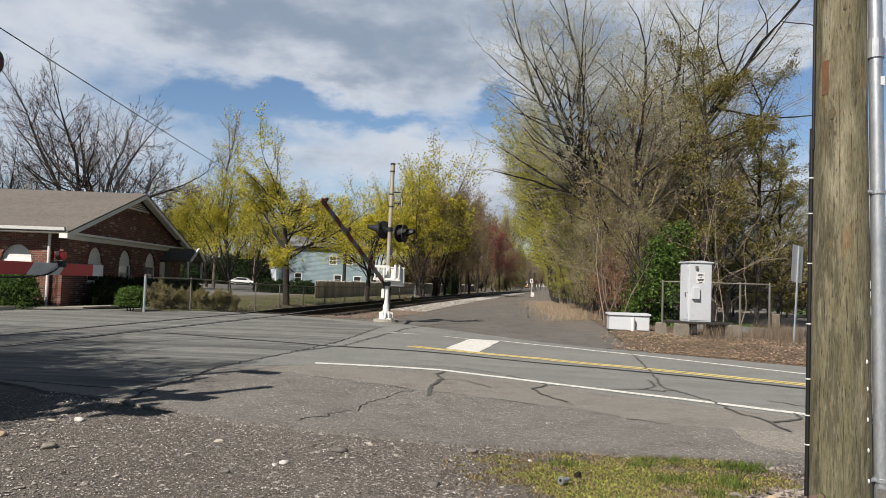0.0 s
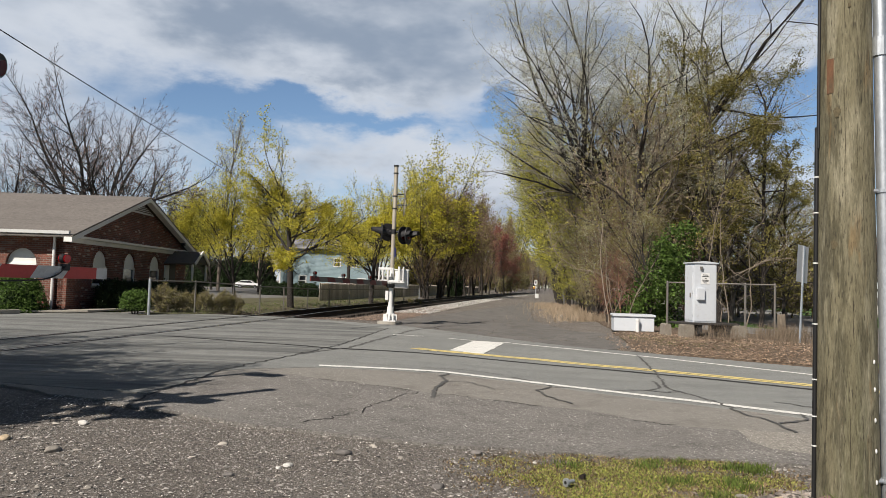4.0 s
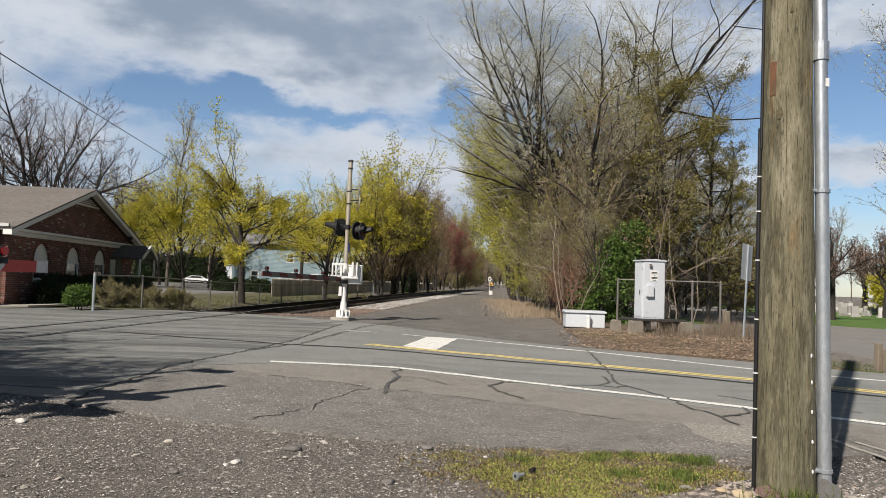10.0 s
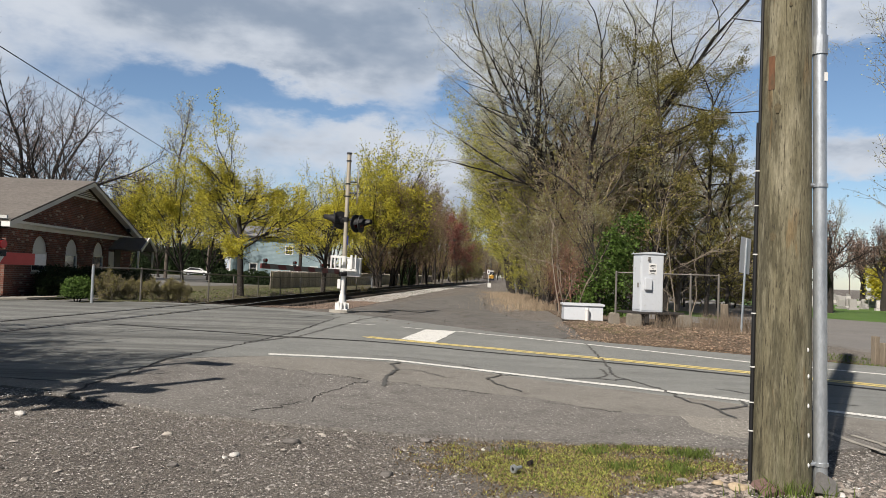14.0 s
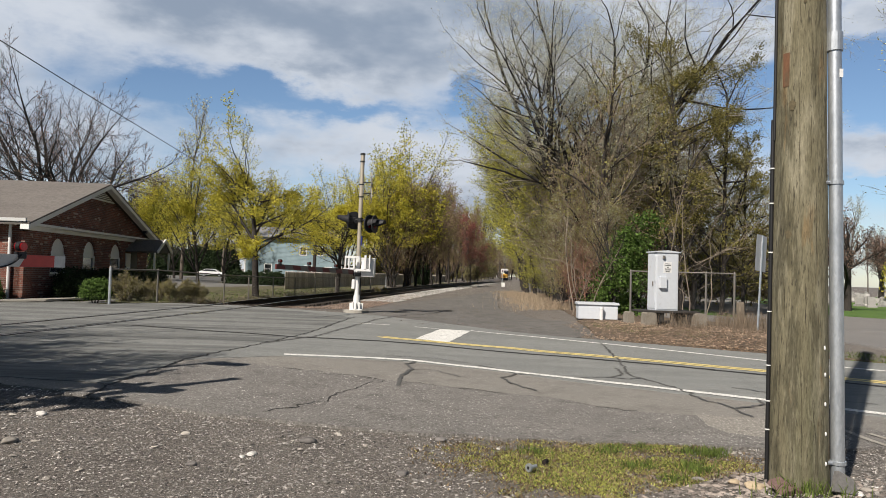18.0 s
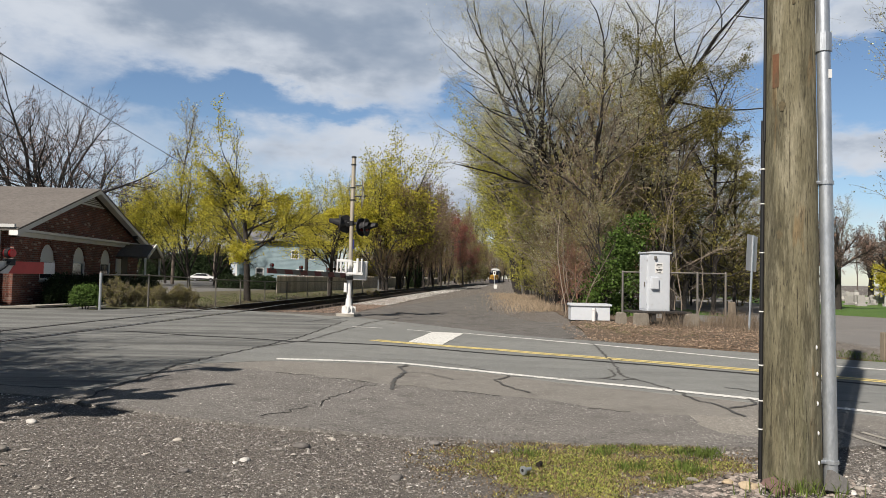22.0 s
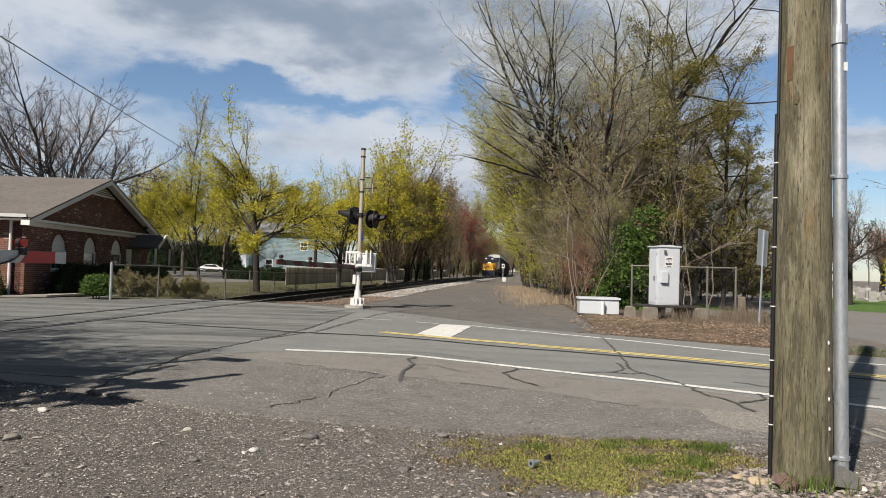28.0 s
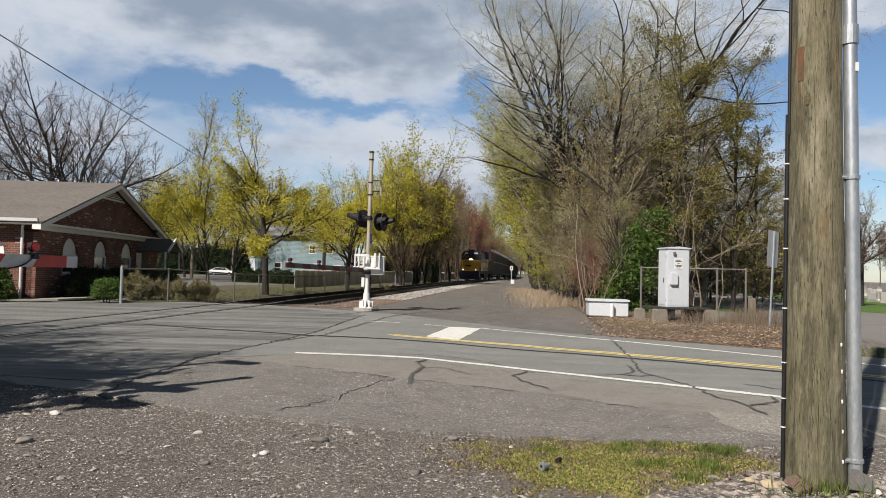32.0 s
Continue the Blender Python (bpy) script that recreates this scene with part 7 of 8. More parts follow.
    copy_thing(dark, pose(-9.7, 2.0, 0, 0, 0, 160) @ Matrix.Diagonal((0.48, 0.48, 0.48, 1)))
    copy_thing(dark, pose(-10.6, 3.2, 0, 0, 0, 250) @ Matrix.Diagonal((0.48, 0.48, 0.44, 1)))
    thin = tree("bare_tree", pose(-14.4, 3.0, 0), "unseen thin budding tree added to dapple the crossing's near corner", "tree", 133, 11, 0.2, MAPLE, BARK, ((1.5, 0.06, 0.3, LEAF_OLIVE, None),), first=0.8, least=0.012)
    for x, y, turn, s in ((-9.6, 3.9, 40, 0.62), (-8.4, 4.6, 160, 0.56), (-11.2, 5.0, 280, 0.66), (-10.2, 2.6, 90, 0.8)):
        copy_thing(thin, pose(x, y, 0, 0, 0, turn) @ Matrix.Diagonal((s, s, s, 1)))


build_right()


# ---- hedges and low bushes ----
def bush(name, m, label, seed, sx_, sy_, h, lm, n=1400, leaf=0.035, lumps=0.22):
    rng = random.Random(seed)
    ob = thing(name, m, label, "bush")
    tips = []
    for _ in range(n):
        a, u = rng.uniform(0, math.tau), rng.random()
        el = math.asin(u)
        k = 1 + lumps * noise.noise((math.cos(a) * 1.7 + seed, math.sin(a) * 1.7, u * 2.0)) + 0.06 * rng.gauss(0, 1)
        tips.append(Vector((sx_ * k * math.cos(el) ** 0.5 * math.cos(a), sy_ * k * math.cos(el) ** 0.5 * math.sin(a), 0.05 + h * k * u)))
    leaf_cloud("foliage", tips, 5, leaf, 0.05, lm, ob, rng)
    # solid dark core stands in for the shaded inside of the bush
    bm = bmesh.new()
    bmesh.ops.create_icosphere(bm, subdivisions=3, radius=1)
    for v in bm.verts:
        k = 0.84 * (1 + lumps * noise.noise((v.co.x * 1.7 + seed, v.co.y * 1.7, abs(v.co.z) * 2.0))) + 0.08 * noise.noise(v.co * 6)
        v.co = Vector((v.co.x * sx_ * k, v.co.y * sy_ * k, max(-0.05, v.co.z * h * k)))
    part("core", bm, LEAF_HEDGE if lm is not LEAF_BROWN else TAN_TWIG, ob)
    return ob


def hall_at(x, y, turn=0.0):
    return HALL @ pose(x, y, 0.02, 0, 0, turn)


bush("hedge", hall_at(0.8, 2.9), "clipped dark green hedge against the brick gable wall", 1, 0.6, 1.7, 1.05, LEAF_HEDGE, 1800)
bush("hedge", hall_at(0.9, 6.6), "clipped dark green hedge against the brick gable wall", 2, 0.7, 2.6, 1.05, LEAF_HEDGE, 1800)
bush("hedge", hall_at(0.9, 10.4), "clipped dark green hedge against the brick gable wall", 3, 0.7, 2.0, 0.95, LEAF_HEDGE, 1400)
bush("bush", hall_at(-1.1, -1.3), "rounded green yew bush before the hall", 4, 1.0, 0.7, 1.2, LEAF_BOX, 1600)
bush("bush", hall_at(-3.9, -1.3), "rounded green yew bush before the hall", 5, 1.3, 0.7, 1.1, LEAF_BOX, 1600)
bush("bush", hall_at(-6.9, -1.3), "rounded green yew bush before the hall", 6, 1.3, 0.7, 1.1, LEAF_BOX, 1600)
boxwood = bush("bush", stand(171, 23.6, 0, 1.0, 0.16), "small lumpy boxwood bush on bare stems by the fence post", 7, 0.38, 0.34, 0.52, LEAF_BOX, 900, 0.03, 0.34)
for dx in (-0.1, 0.02, 0.13):
    part("stem", rod((dx * 0.5, 0, -0.22), (dx * 1.6, 0.02, 0.16), 0.025, 0.018, 7), DARK_BARK, boxwood)
for i, (px, d, s1, h) in enumerate(((322, 125, 3.0, 4.6), (360, 126, 3.2, 5.2), (290, 124, 2.6, 4.2), (398, 125, 2.6, 4.4))):
    bush("hedge", stand(px, d), "tall dark green evergreen hedge across the parking area", 10 + i, s1, 1.6, h, LEAF_HEDGE, 1500, 0.16)
bush("bush", stand(478, 60), "low dark bush before the blue house", 15, 1.3, 0.8, 1.0, LEAF_HEDGE, 900, 0.07)
bush("bush", stand(433, 62), "low dark bush before the blue house", 16, 1.5, 0.8, 1.0, LEAF_HEDGE, 900, 0.07)
bush("bush", stand(748, 88), "dark evergreen bush among the track-side trees", 17, 0.9, 0.9, 3.0, LEAF_HEDGE, 900, 0.07)
small = tree("brushy_shrub", stand(232, 25.2, 0), "low twiggy grey-brown shrub along the fence", "shrub", 141, 1.3, 0.02, BRUSH, GREY_TWIG, ((0.5, 0.02, 0.05, LEAF_BROWN, None), (0.6, 0.02, 0.05, LEAF_OLIVE, None)), "fence shrubs", first=0.7)
r5 = random.Random(77)
for i in range(18):
    copy_thing(small, stand(212 + i * 9 + r5.uniform(-5, 5), 24.9 + i * 0.12 + r5.uniform(0.0, 0.9), r5.uniform(0, 360), r5.uniform(0.5, 0.8)))
for i in range(3):
    copy_thing(small, stand(640 + i * 22 + r5.uniform(-9, 9), 44 + i * 2.4, r5.uniform(0, 360), r5.uniform(0.35, 0.6) * (1 + 0.1 * i)))


# ---- stones, grass, litter near the camera ----
def in_gravel():
    while True:
        x, y = random.uniform(-6.2, 5.5), random.uniform(3.2, 8.0)
        edge = 7.25 + 0.25 * noise.noise((x * 0.8, 0, 0)) - 0.42 * smooth01(-3, 0, x) + 0.1 * smooth01(0.8, 3, x)
        if y < edge + random.uniform(-0.3, 0.25) and not (0.35 < x < 2.35 and 4.9 < y < 6.7 and random.random() < 0.85):
            return x, y


heap_stuff("gravel", 38000, in_gravel, lambda: 0.004 + 0.011 * random.random() ** 2.2, CHIP, "mixed grey gravel chips over the roadside earth", "gravel", 0.55, -0.026)
heap_stuff("stones", 3000, in_gravel, lambda: 0.009 + 0.022 * random.random() ** 2.2, CHIP, "loose grey stones in the roadside gravel", "gravel", 0.32, -0.024)
heap_stuff("white_grit", 3200, in_gravel, lambda: random.uniform(0.004, 0.009), mat("white_grit", (0.62, 0.6, 0.57), 0.85, island=0.35), "white quartz grit among the gravel", "grit", 0.5, -0.02)
heap_stuff("shards", 260, in_gravel, lambda: 0.014 + 0.03 * random.random() ** 2, STONE, "pale flat stone shards in the roadside gravel", "gravel", 0.3, -0.02)
def on_apron():
    while True:
        x, y = random.uniform(-4.5, 8), random.uniform(6.8, 11.2)
        if x * ROAD_N.x + y * ROAD_N.y < 9.6 and y > 7.0 + 0.3 * abs(noise.noise((x, y, 0))):
            return x, y


heap_stuff("grit", 11000, on_apron, lambda: 0.006 + 0.009 * random.random() ** 2, mat("pale_grit", (0.6, 0.58, 0.55), 0.9, island=0.6), "pale loose grit on the worn asphalt shoulder", "grit", 0.6, -0.01)
POLE_STONE = mat("brown_flat_stone", (0.24, 0.205, 0.18), 0.9, grain=0.25, island=0.6)
heap_stuff("pole_stones", 1700, lambda: (2.3 + random.gauss(0, 0.7), 5.0 + random.gauss(0, 0.45)), lambda: 0.012 + 0.04 * random.random() ** 2, POLE_STONE, "brown and grey flat stones round the utility pole", "gravel", 0.35, -0.03)


def pebble(px_m, size, material, label, seed, squash=0.55):
    x, y = px_m
    bm = bmesh.new()
    bmesh.ops.create_icosphere(bm, subdivisions=3, radius=1)
    for v in bm.verts:
        k = 1 + 0.28 * noise.noise(v.co * 1.3 + Vector((seed, 0, 0))) + 0.07 * noise.noise(v.co * 4 + Vector((seed, 3, 0)))
        v.co = Vector((v.co.x * k * size, v.co.y * k * size * 0.75, v.co.z * k * size * squash))
    ob = new("stone", mesh_of("stone", bm, material, smooth=True))
    ob.matrix_basis = pose(x, y, ground_z(x, y) - 0.03 + size * squash * 0.55, 0, 0, seed * 47)
    return tagged(ob, label, "stone", "roadside stones")


WHITE_STONE = mat("white_quartz_stone", (0.6, 0.58, 0.55), 0.8, spots=((9, 0.45, 0.7, (0.42, 0.4, 0.37), 0.7),), grain=0.15, bump=0.004)
TAN_STONE = mat("tan_stone", (0.44, 0.35, 0.24), 0.85, spots=((9, 0.45, 0.7, (0.3, 0.24, 0.17), 0.7),), grain=0.15, bump=0.004)
for i, (x, y, s, m_, lb) in enumerate(((-1.42, 5.48, 0.055, WHITE_STONE, "white quartz stone on the gravel"), (-1.47, 5.4, 0.035, WHITE_STONE, "small white stone on the gravel"), (0.03, 6.36, 0.065, GREY_STONE, "rounded grey stone on the gravel"), (-1.08, 5.98, 0.075, GREY_STONE, "flat grey stone on the gravel"),
                                   (-3.2, 5.35, 0.07, STONE, "flat pale grey stone on the gravel"), (-3.75, 5.6, 0.06, TAN_STONE, "rounded tan stone on the gravel"), (-3.5, 6.3, 0.07, WHITE_STONE, "flat white stone on the gravel"), (-2.1, 5.95, 0.04, STONE, "small pale stone on the gravel"),
                                   (-0.25, 5.25, 0.06, GREY_STONE, "brownish grey stone on the gravel"), (0.53, 6.2, 0.03, WHITE_STONE, "small white stone in the grass"), (2.2, 4.95, 0.075, TAN_STONE, "beige rounded stone beside the pole"), (2.12, 5.1, 0.05, TAN_STONE, "ochre stone beside the pole"),
                                   (2.85, 4.82, 0.05, WHITE_STONE, "pale stone beside the conduit"), (2.98, 4.95, 0.045, STONE, "pale stone beside the conduit"), (1.9, 5.2, 0.05, STONE, "flat stone beside the pole"), (-1.75, 5.1, 0.045, GREY_STONE, "grey stone on the gravel"), (-0.6, 6.0, 0.035, STONE, "small stone on the gravel"))):
    pebble((x, y), s * (0.75 if m_ is WHITE_STONE else 0.9), m_, lb, i + 1, 0.42)
slab = new("slate_slab", mesh_of("slate_slab", prism(((-0.11, 0), (0.12, 0.01), (0.1, 0.03), (-0.02, 0.055), (-0.1, 0.03)), -0.08, 0.07), mat("maroon_slate", (0.15, 0.095, 0.085), 0.85, grain=0.25)))
slab.matrix_basis = pose(2.38, 4.86, ground_z(2.38, 4.86) - 0.02, 18, 6, 20)
tagged(slab, "dark maroon slab of slate leaning at the pole's foot", "stone")
slab2 = new("slate_slab", mesh_of("slate_slab", prism(((-0.1, 0), (0.1, 0.0), (0.06, 0.1), (-0.05, 0.14)), -0.02, 0.02), mat("grey_slate", (0.14, 0.135, 0.13), 0.85, grain=0.25)))
slab2.matrix_basis = pose(2.74, 4.8, ground_z(2.74, 4.8) - 0.02, -20, 10, 10)
tagged(slab2, "grey slab of slate leaning at the conduit's foot", "stone")
# lost steel fittings in the grass
bolt = thing("steel_bolt", pose(0.71, 5.45, ground_z(0.71, 5.45) + 0.02, 0, 0, 35) @ Matrix.Diagonal((0.72, 0.72, 0.72, 1)), "grey steel pipe fitting lying in the grass", "pipe fitting")
bm = add_rod(bmesh.new(), (0, 0, 0), (0.09, 0, 0.005), 0.022, 0.02, 14)
part("shank", bm, GALV, bolt)
part("flange", rod((-0.025, 0, 0), (0.0, 0, 0), 0.045, 0.045, 18), GALV, bolt)
part("bore", rod((-0.027, 0, 0), (-0.0255, 0, 0), 0.018, 0.018, 14), BLACK, bolt)
nut = thing("rusty_nut", pose(0.86, 5.7, ground_z(0.86, 5.7) - 0.005, 20, 0, 60) @ Matrix.Diagonal((0.7, 0.7, 0.7, 1)), "small rusty steel fitting in the grass", "pipe fitting")
part("nut_body", rod((-0.045, 0, 0.02), (0.045, 0, 0.02), 0.03, 0.026, 6), RAIL, nut)

GRASS = leaf_mat("grass_blades", (0.12, 0.165, 0.035), 0.25, 0.5)
MOSS = leaf_mat("short_yellow_green_turf", (0.38, 0.385, 0.1), 0.2, 0.5)
PALE_GRIT = mat("pale_grit", (0.42, 0.4, 0.37), 0.9, grain=0.2, island=0.6)
DRY_TURF = leaf_mat("brown_turf", (0.2, 0.145, 0.085), 0.2, 0.6)
DRY = leaf_mat("dry_straw", (0.42, 0.33, 0.235), 0.2, 0.4)


def blades(name, count, place, h, w, material, label, category, lean=0.5):
    v, f = [], []
    for _ in range(count):
        x, y = place()
        z = ground_z(x, y) - 0.025
        a = random.uniform(0, math.tau)
        c, s = math.cos(a), math.sin(a)
        hh, ww = h * random.uniform(0.5, 1.3), w * random.uniform(0.7, 1.3)
        lx, ly = random.gauss(0, lean) * hh, random.gauss(0, lean) * hh
        k = len(v)
        v += [(x - c * ww, y - s * ww, z), (x + c * ww, y + s * ww, z), (x + c * ww * 0.7 + lx * 0.4, y + s * ww * 0.7 + ly * 0.4, z + hh * 0.6), (x - c * ww * 0.7 + lx * 0.4, y - s * ww * 0.7 + ly * 0.4, z + hh * 0.6), (x + lx, y + ly, z + hh)]
        f += [(k, k + 1, k + 2, k + 3), (k + 3, k + 2, k + 4)]
    return tagged(raw(name, v, f, material), label, category, kind="stuff")


def turf_place(thresh):
    def place():
        while True:
            x, y = random.uniform(-0.3, 3.0), random.uniform(4.2, 6.95)
            g = 1 - ((x - 1.3) / 1.25) ** 2 - ((y - 5.75 - 0.1 * (x - 1.3)) / 1.0) ** 2
            if g + 0.8 * noise.noise((x * 2.2, y * 2.2, 1.0)) + 0.55 * noise.noise((x * 6, y * 6, 4.0)) > thresh + random.gauss(0, 0.28) and 4.75 + 0.55 * max(0, x - 1.2) < y < 6.75 + 0.25 * (x - 1):
                return x, y
    return place


def clumps(centres, sd):
    def place():
        cx, cy = random.choice(centres)
        return cx + random.gauss(0, sd), cy + random.gauss(0, sd)
    return place


blades("brown_turf", 8000, turf_place(0.1), 0.02, 0.006, DRY_TURF, "short dry brown turf at the patch edge", "grass", 0.8)
blades("green_turf", 2600, turf_place(0.8), 0.02, 0.004, GRASS, "short green grass among the turf", "grass", 0.6)
blades("turf", 30000, turf_place(0.6), 0.011, 0.0036, MOSS, "short patchy yellow-green turf beside the pole", "grass", 1.2)
blades("grass_tufts", 1500, clumps([(random.uniform(0.7, 2.5), random.uniform(5.4, 6.6)) for _ in range(9)] + [(2.35, 6.2), (2.2, 6.25), (1.75, 5.2), (1.85, 6.4), (2.45, 6.3)], 0.07), 0.05, 0.004, GRASS, "green grass tufts in the turf", "grass", 0.4)
blades("pole_weeds", 110, lambda: (2.5 + random.gauss(0, 0.18), 4.76 + random.gauss(0, 0.06)), 0.11, 0.004, GRASS, "thin weeds at the pole's foot", "grass", 0.35)
def verge_spot():
    s = random.uniform(0.0, 9.0)
    return 8.3 + 0.86 * s + random.uniform(-0.15, 0.2), 15.1 - 0.66 * s + random.uniform(-0.7, 0.6)


blades("verge_grass", 5000, lambda: verge_spot(), 0.04, 0.008, GRASS, "green verge grass along the far road edge", "grass")


def straw_place():
    y = 29 + 34 * random.random() ** 1.2
    return track_x(y) + 12.1 - 0.06 * (y - 25) + random.gauss(0, 0.95) + 1.2 * noise.noise((y * 0.5, 0, 0)), y


blades("dry_grass", 11000, straw_place, 0.3, 0.006, DRY, "tall dry straw-coloured grass along the drive", "grass", 0.6)
blades("dry_weeds", 1300, clumps([(9.0, 20.9), (8.4, 21.2), (9.3, 21.8), (8.8, 20.4), (9.5, 21.2), (6.8, 20.0)], 0.3), 0.45, 0.005, TAN_TWIG, "dry brown weed stalks by the fence", "weeds", 0.3)


def bank_place():
    while True:
        s, n = random.uniform(-5, 9.5), 16.75 + 4.6 * random.random() ** 1.5
        p = road_at(n, s)
        if p.x > 3.6 and p.x < 7.6 + 0.3 * (p.y - 15) and random.random() < 0.25 + smooth01(3.6, 6.0, p.x):
            return p.x, p.y


def leaf_bits(name, count, place, size, material, label):
    v, f = [], []
    for _ in range(count):
        x, y = place()
        z = ground_z(x, y) + random.uniform(-0.01, 0.035)
        a = random.uniform(0, math.tau)
        c, s = math.cos(a), math.sin(a)
        L, w = size * random.uniform(0.6, 1.4), size * random.uniform(0.3, 0.7)
        t1, t2 = random.uniform(-0.6, 0.6), random.uniform(-0.5, 0.8)
        k = len(v)
        for u, q in ((-L, 0), (0, -w), (L, 0), (0, w)):
            v.append((x + c * u - s * q, y + s * u + c * q, z + abs(q) * t2 + u * t1 * 0.5))
        f.append((k, k + 1, k + 2)), f.append((k, k + 2, k + 3))
    return tagged(raw(name, v, f, material), label, "leaf litter", kind="stuff")


bank = polygon_sheet("leafy_bank", [road_at(16.72, 6.5), road_at(16.72, 2.5), road_at(16.72, 1.2), (7.9, 15.4), (8.6, 18.4), (9.3, 21.5), (11, 30), (9, 45), (6.5, 45), (5.2, 33), (4.6, 24), (4.2, 21.5), (4.0, 18.6)], LITTER, 0.004, 0.7, 0.12, 5.0)
tagged(bank, "bank of brown soil and fallen leaves beside the road", "bank", kind="structure")
leaf_bits("fallen_leaves", 6500, bank_place, 0.034, mat("dry_brown_leaves", (0.38, 0.28, 0.2), 0.9, island=0.8, spots=((0.8, 0.45, 0.7, (0.18, 0.12, 0.08), 0.7),)), "dry brown fallen leaves on the bank")
leaf_bits("pale_leaves", 1800, bank_place, 0.03, mat("pale_dry_leaves", (0.55, 0.42, 0.31), 0.9, island=0.5), "pale dry fallen leaves on the bank")
blades("bank_straw", 4500, bank_place, 0.05, 0.006, DRY, "pale dry grass lying over the leafy bank", "grass", 1.1)
blades("bank_weeds", 900, clumps([(8.6, 19.6), (8.0, 19.3), (7.4, 19.9), (8.3, 18.6), (7.0, 19.4), (9.0, 20.2), (7.8, 18.4), (6.3, 19.9), (8.9, 18.9)], 0.3), 0.2, 0.004, TAN_TWIG, "clumps of pale dry weeds on the bank", "weeds", 0.5)
blades("bank_grass", 1600, clumps([(5.2, 20.4), (4.6, 20.9), (5.6, 19.6), (4.9, 19.5), (5.0, 18.6), (5.6, 18.2), (6.2, 17.6), (4.5, 19.9), (6.6, 18.8)], 0.24), 0.05, 0.005, GRASS, "sparse green grass on the bank", "grass", 0.6)
heap_stuff("shoulder_grit", 3200, lambda: (lambda xx: (xx, random.uniform(6.95 - 0.12 * xx, 9.2 - 0.45 * xx)))(random.uniform(-2.9, 3.3)), lambda: 0.003 + 0.008 * random.random() ** 2, PALE_GRIT, "pale grit scattered over the dark shoulder", "gravel", 0.5, 0.0)
heap_stuff("drive_stones", 900, lambda: (lambda yy: (random.uniform(-2.6 + 0.1 * (yy - 20), 4.0 + 0.06 * (yy - 20)), yy))(19.5 + 30 * random.random() ** 1.3), lambda: 0.008 + 0.03 * random.random() ** 3, GREY_STONE, "loose grey stones scattered on the drive", "gravel", 0.5, -0.002)
leaf_bits("drive_debris", 500, lambda: (random.uniform(-2, 4), random.uniform(19, 30)), 0.03, TAN_TWIG, "scattered dry bits on the drive")
# verge, cemetery drive and lawn
verge = polygon_sheet("verge", [road_at(16.75, -1.0), road_at(16.75, -40), (48, 3), (48, 14), (24, 15.5), (14, 17.6), (11.3, 18.6)], VERGE, 0.002, 0.9, 0.1, 2.0)
tagged(verge, "rough green verge beside the road", "verge", kind="structure")
cem_drive = polygon_sheet("cemetery_drive", [(7.2, 26.4), (8.7, 24.2), (9.9, 21.5), (9.3, 16.9), (9.6, 15.6), (14, 11.9), (40, -6), (60, 12), (60, 24), (24, 27.6), (18, 29.7), (13, 31), (10.2, 33.5), (7.4, 32.5)], mat("pale_worn_asphalt", (0.2, 0.19, 0.18), 0.95, spots=((0.5, 0.4, 0.7, (0.16, 0.15, 0.145), 0.7),), grain=0.2, grain_scale=60, bump=0.004), 0.009, 0.9, 0.1, 1.0)
lane = polygon_sheet("cemetery_lane", [(12.0, 24), (12.9, 29), (14.5, 44), (18, 65), (29, 118), (39, 118), (26, 60), (19.5, 36), (24, 27.6), (18, 24)], bpy.data.materials["pale_worn_asphalt"], 0.014, 2.0, 0.15, 11.0)
tagged(lane, "pale asphalt lane running back through the cemetery", "drive", kind="structure")
tagged(cem_drive, "pale asphalt drive into the cemetery", "drive", kind="structure")
cem_lawn = polygon_sheet("cemetery_lawn", [(10.4, 33.3), (13.2, 31.3), (18.2, 30.0), (24, 27.9), (60, 24.3), (90, 60), (90, 110), (14, 110), (11, 50)], LAWN, 0.0, 2.0, 0.1, 1.0)
tagged(cem_lawn, "green cemetery lawn", "lawn", kind="structure")
leaf_bits("verge_leaves", 2600, lambda: (lambda yy: (-9.6 + 0.155 * (yy - 25) - 6.5 * random.random() ** 1.5, yy))(random.uniform(25.5, 52)), 0.06, mat("grey_dead_leaves", (0.2, 0.17, 0.12), 0.9, island=0.7), "dead leaves on the grass behind the fence")
blades("fence_grass", 6000, lambda: (lambda yy: (-9.4 + 0.155 * (yy - 25) - 6.0 * random.random() ** 1.3, yy))(random.uniform(25.0, 56)), 0.09, 0.012, GRASS, "rough grass tufts behind the fence", "grass", 0.6)
left_verge = polygon_sheet("fence_verge", [(-11.2, 23.0), (-10.4, 24.9), (-9.0, 25.6), (-8.9, 27.5), (-7.9, 32), (-6.6, 39), (-3.2, 60), (-13, 60), (-16.5, 48), (-17, 37), (-13, 31), (-11.6, 26)], VERGE, 0.012, 0.9, 0.15, 4.0)
tagged(left_verge, "rough grass strip under the chain-link fence", "verge", kind="structure")
lot = polygon_sheet("parking_lot", [(-12.2, 23), (-11.8, 26), (-13.2, 33), (-10.8, 45), (-8.5, 60), (-12, 116), (-48, 118), (-40, 60), (-40, 41), (-13.5, 40.5), (-12.6, 28)], mat("lot_asphalt", (0.16, 0.155, 0.15), 0.95, spots=((0.4, 0.4, 0.7, (0.2, 0.195, 0.19), 0.7),), grain=0.2, grain_scale=40), 0.006, 1.0, 0.08, 6.0)
tagged(lot, "grey asphalt parking area beside the brick hall", "parking lot", kind="structure")
